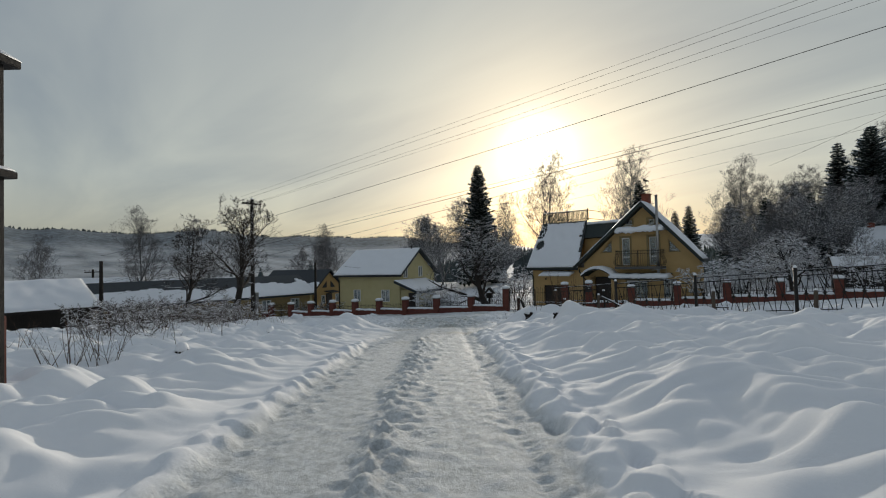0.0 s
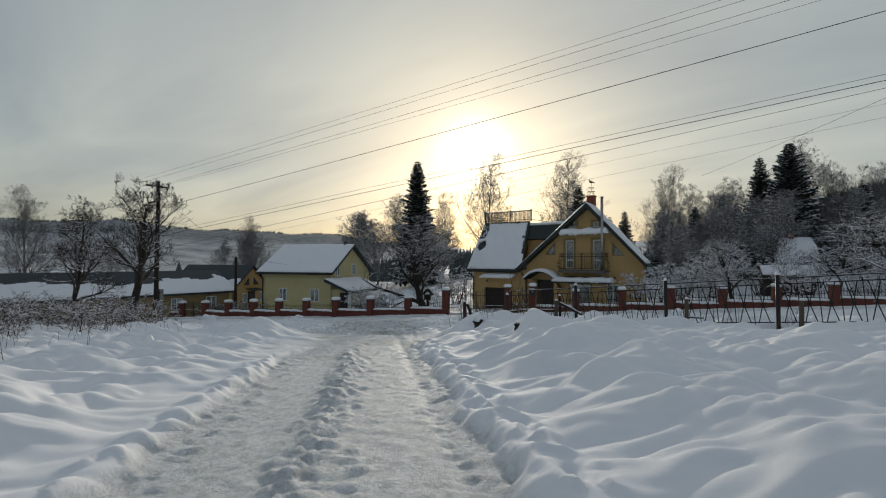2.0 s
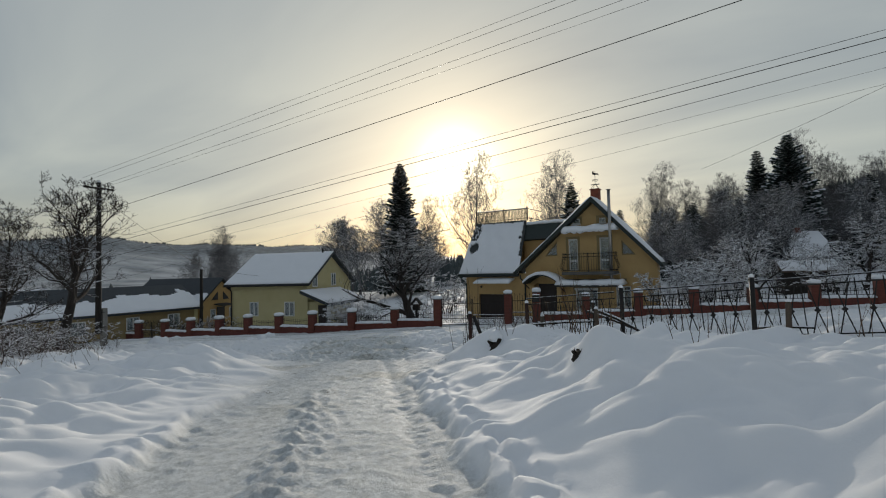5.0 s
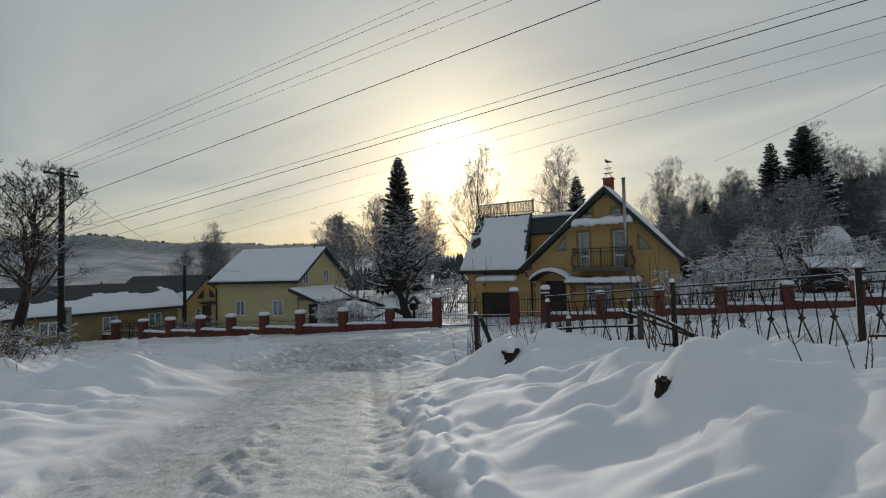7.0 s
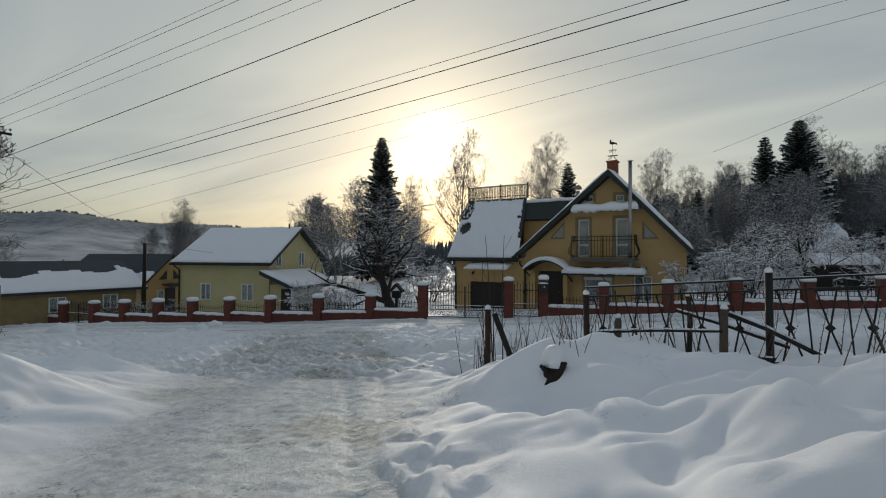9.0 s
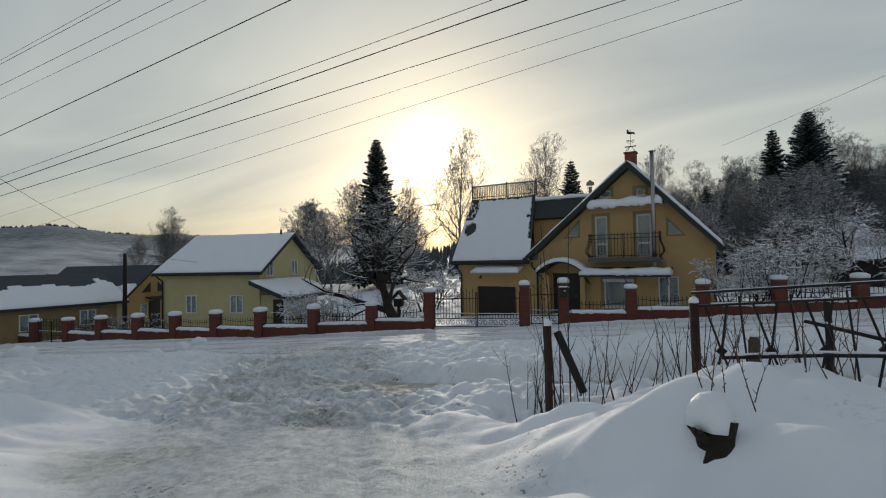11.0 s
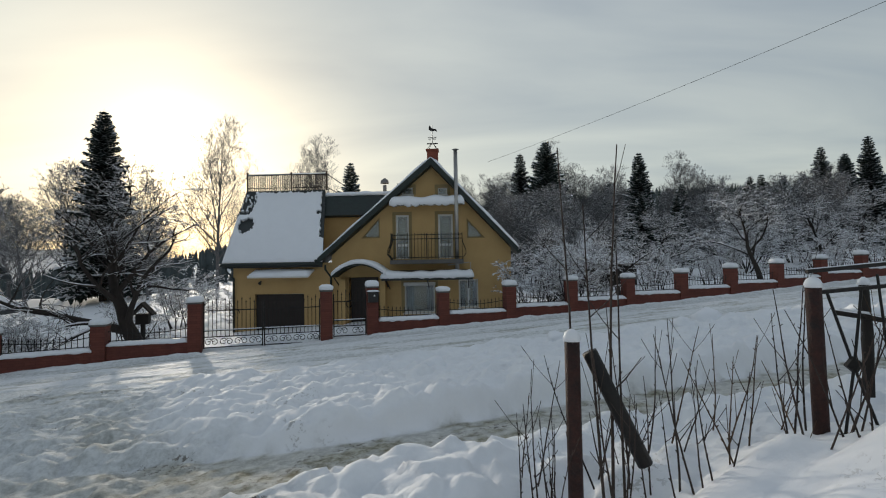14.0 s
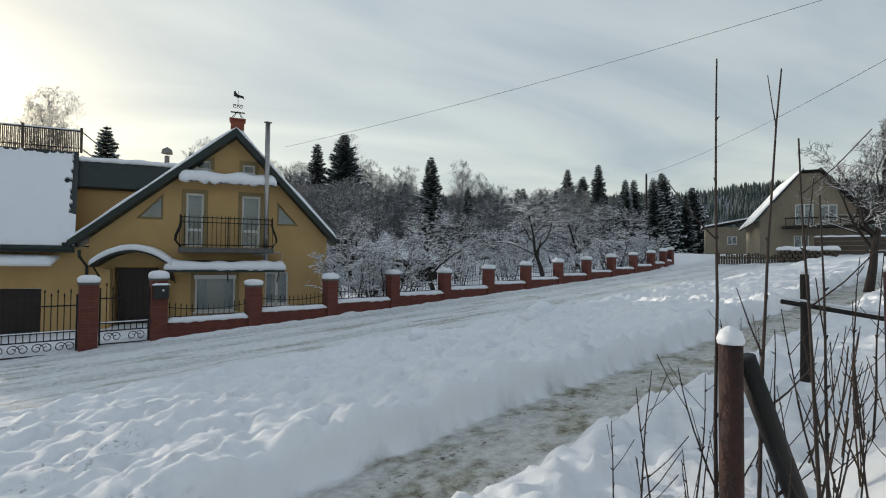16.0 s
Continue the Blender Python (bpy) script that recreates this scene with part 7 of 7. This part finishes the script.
            for k in range(10):
                l = grow(160 + k, 1.7, 1.0, 0.15, 4, (6, 5, 4), 0.1, 0.4, 0.4, 0.022, (math.cos(k * 2.4), math.sin(k * 2.4)))
                o = Vector((math.cos(k * 1.7) * 1.0, math.sin(k * 1.7) * 0.8, 0))
                l = [([p + o for p in q], r, v) for q, r, v in l]
                v, f = limbs_mesh(l); m = len(V); V += v; F += [tuple(j + m for j in q) for q in f]
                v, f = snow_on(l, k, 0.5, 1.0); m = len(SV); SV += v; SF += [tuple(j + m for j in q) for q in f]
            rb = (quick("crown", V, F, M["twig"], br), tagged(quick("branch_snow", SV, SF, M["snow"], br), kind="stuff"))
        else:
            same("crown", rb[0], br, Matrix.Identity(4)); same("branch_snow", rb[1], br, Matrix.Identity(4))


lane_posts()


def stump(x, y, z, s, seed, label, cap=True):
    rnd = random.Random(seed)
    t = thing("tree_stump", (x, y, z), seed * 40, label, "stump", "stumps")
    b = Build()
    n, rings = 14, 6
    vs = []
    for i in range(rings):
        u = i / (rings - 1)
        for k in range(n):
            w = 2 * math.pi * k / n
            r = s * (0.30 - 0.08 * u) * (1 + 0.28 * rnd.uniform(-1, 1))
            vs.append((r * math.cos(w) + 0.1 * s * u, r * math.sin(w), s * (-0.35 + 0.75 * u) + s * (0.12 * rnd.uniform(-1, 1) if i == rings - 1 else 0)))
    fs = [(i * n + k, i * n + (k + 1) % n, (i + 1) * n + (k + 1) % n, (i + 1) * n + k) for i in range(rings - 1) for k in range(n)] + [tuple((rings - 1) * n + k for k in range(n))]
    part("bole", b.add(vs, fs), M["stump"], t)
    for k in range(5 if cap else 2):
        a = rnd.uniform(0, 6.28)
        part("splinter", Build().tube([(0.15 * s * math.cos(a), 0.15 * s * math.sin(a), 0.2 * s), (0.3 * s * math.cos(a), 0.3 * s * math.sin(a), s * rnd.uniform(0.28, 0.42))], [0.07 * s, 0.02], 5), M["stump"], t)
    if not cap:
        return
    c = Build()
    vs, m = [], 14
    for i in range(5):
        u = i / 4
        for k in range(m):
            w = 2 * math.pi * k / m
            r = s * 0.34 * math.cos(u * 1.45) * (1 + 0.12 * math.sin(3 * w + seed))
            vs.append((r * math.cos(w) + 0.1 * s, r * math.sin(w) + 0.1 * s, s * (0.32 + 0.5 * math.sin(u * 1.5))))
    fs = [(i * m + k, i * m + (k + 1) % m, (i + 1) * m + (k + 1) % m, (i + 1) * m + k) for i in range(4) for k in range(m)] + [tuple(4 * m + k for k in range(m)), tuple(range(m - 1, -1, -1))]
    part("snow_cap", c.add(vs, fs), M["snow"], t, "thick snow cap", True)


stump(-9.05, 13.95, -0.5, 0.46, 1, "black rotten stump under a thick snow cap")
# no stump here: the black bole paints the shaded hole under the overhang
stump(-6.30, 11.0, 0.0, 0.27, 2, "black bole standing in for the dark hollow under a snow mound", False)
stump(-10.2, 3.5, -0.28, 0.40, 3, "black stump showing through the snow")
stump(-13.3, 7.0, -0.55, 0.35, 4, "dark stub showing through the snow")


def snow_block(x, y, s, seed):
    rnd = random.Random(seed)
    t = thing("snow_lump", (x, y, zat(x, y)), seed * 30, "lump of ploughed snow on the road verge", "snow lump", "snow lumps")
    bm = bmesh.new()
    bmesh.ops.create_icosphere(bm, subdivisions=3, radius=s)
    for v in bm.verts:
        k = 1 + 0.35 * noise.noise(v.co * (1.6 / s) + Vector((seed, 0, 0))) + 0.12 * noise.noise(v.co * (5 / s))
        v.co = Vector((v.co.x * k * 1.2, v.co.y * k, max(v.co.z * k * 0.8, -0.3 * s) + 0.1 * s))
    b = Build().add([tuple(v.co) for v in bm.verts], [tuple(v.index for v in f.verts) for f in bm.faces])
    bm.free()
    part("lump", b, M["snow"], t, "", True)


for i, (x, y, s) in enumerate(((-5.6, 25.0, 0.34), (-8.9, 24.4, 0.24), (-9.6, 23.2, 0.18), (-6.9, 23.4, 0.2), (-27.0, 21.4, 0.3), (-24.4, 18.9, 0.22), (-28.6, 23.1, 0.28), (-3.0, 26.2, 0.22), (-12.0, 20.8, 0.2), (-10.4, 21.6, 0.16), (-13.0, 22.2, 0.14), (-29.5, 17.3, 0.5))):
    snow_block(x, y, s, i + 1)
# small roofed bird table by the apple tree
bt = thing("bird_table", (-24.0, 31.4, zat(-24, 31.4) - 0.1), 20, "dark wooden bird table with a pitched roof", "bird table")
part("post", Build().box(-0.07, 0.07, -0.07, 0.07, 0, 1.0), M["darkwood"], bt)
part("house", Build().box(-0.22, 0.22, -0.2, 0.2, 1.0, 1.4, 0.01), M["darkwood"], bt)
part("roof", Build().prism([(-0.42, 1.35), (0.0, 1.85), (0.42, 1.35), (0.36, 1.33), (0, 1.75), (-0.36, 1.33)], -0.3, 0.3), M["darkwood"], bt)
# timber stand at the start of the lane
ts = thing("timber_stand", (-9.80, 0.73, zat(-9.80, 0.73) - 0.1), 43, "dark timber stand with small snow-topped shelves", "stand")
tz = -ts.location.z
part("post", Build().box(-0.05, 0.15, -0.08, 0.08, 0, tz + 4.61, 0.015), M["darkwood"], ts)
part("roof_board", Build().box(-0.35, 0.26, -0.26, 0.26, tz + 4.61, tz + 4.73, 0.02), M["darkwood"], ts)
part("shelf", Build().box(-0.3, 0.21, -0.25, 0.25, tz + 2.91, tz + 3.02, 0.02), M["darkwood"], ts)
part("roof_snow", snow_pillow((0, 0, 0), -0.33, 0.24, -0.28, 0.28, tz + 4.73, 0.14, 2, 0.0), M["snow"], ts, "", True)
part("shelf_snow", snow_pillow((0, 0, 0), -0.28, 0.19, -0.22, 0.22, tz + 3.03, 0.08, 4, 0.0), M["snow"], ts, "", True)
part("base", Build().box(-0.35, 0.12, -0.15, 0.15, 0, tz + 0.84, 0.02), M["brick"], ts, "reddish base block")
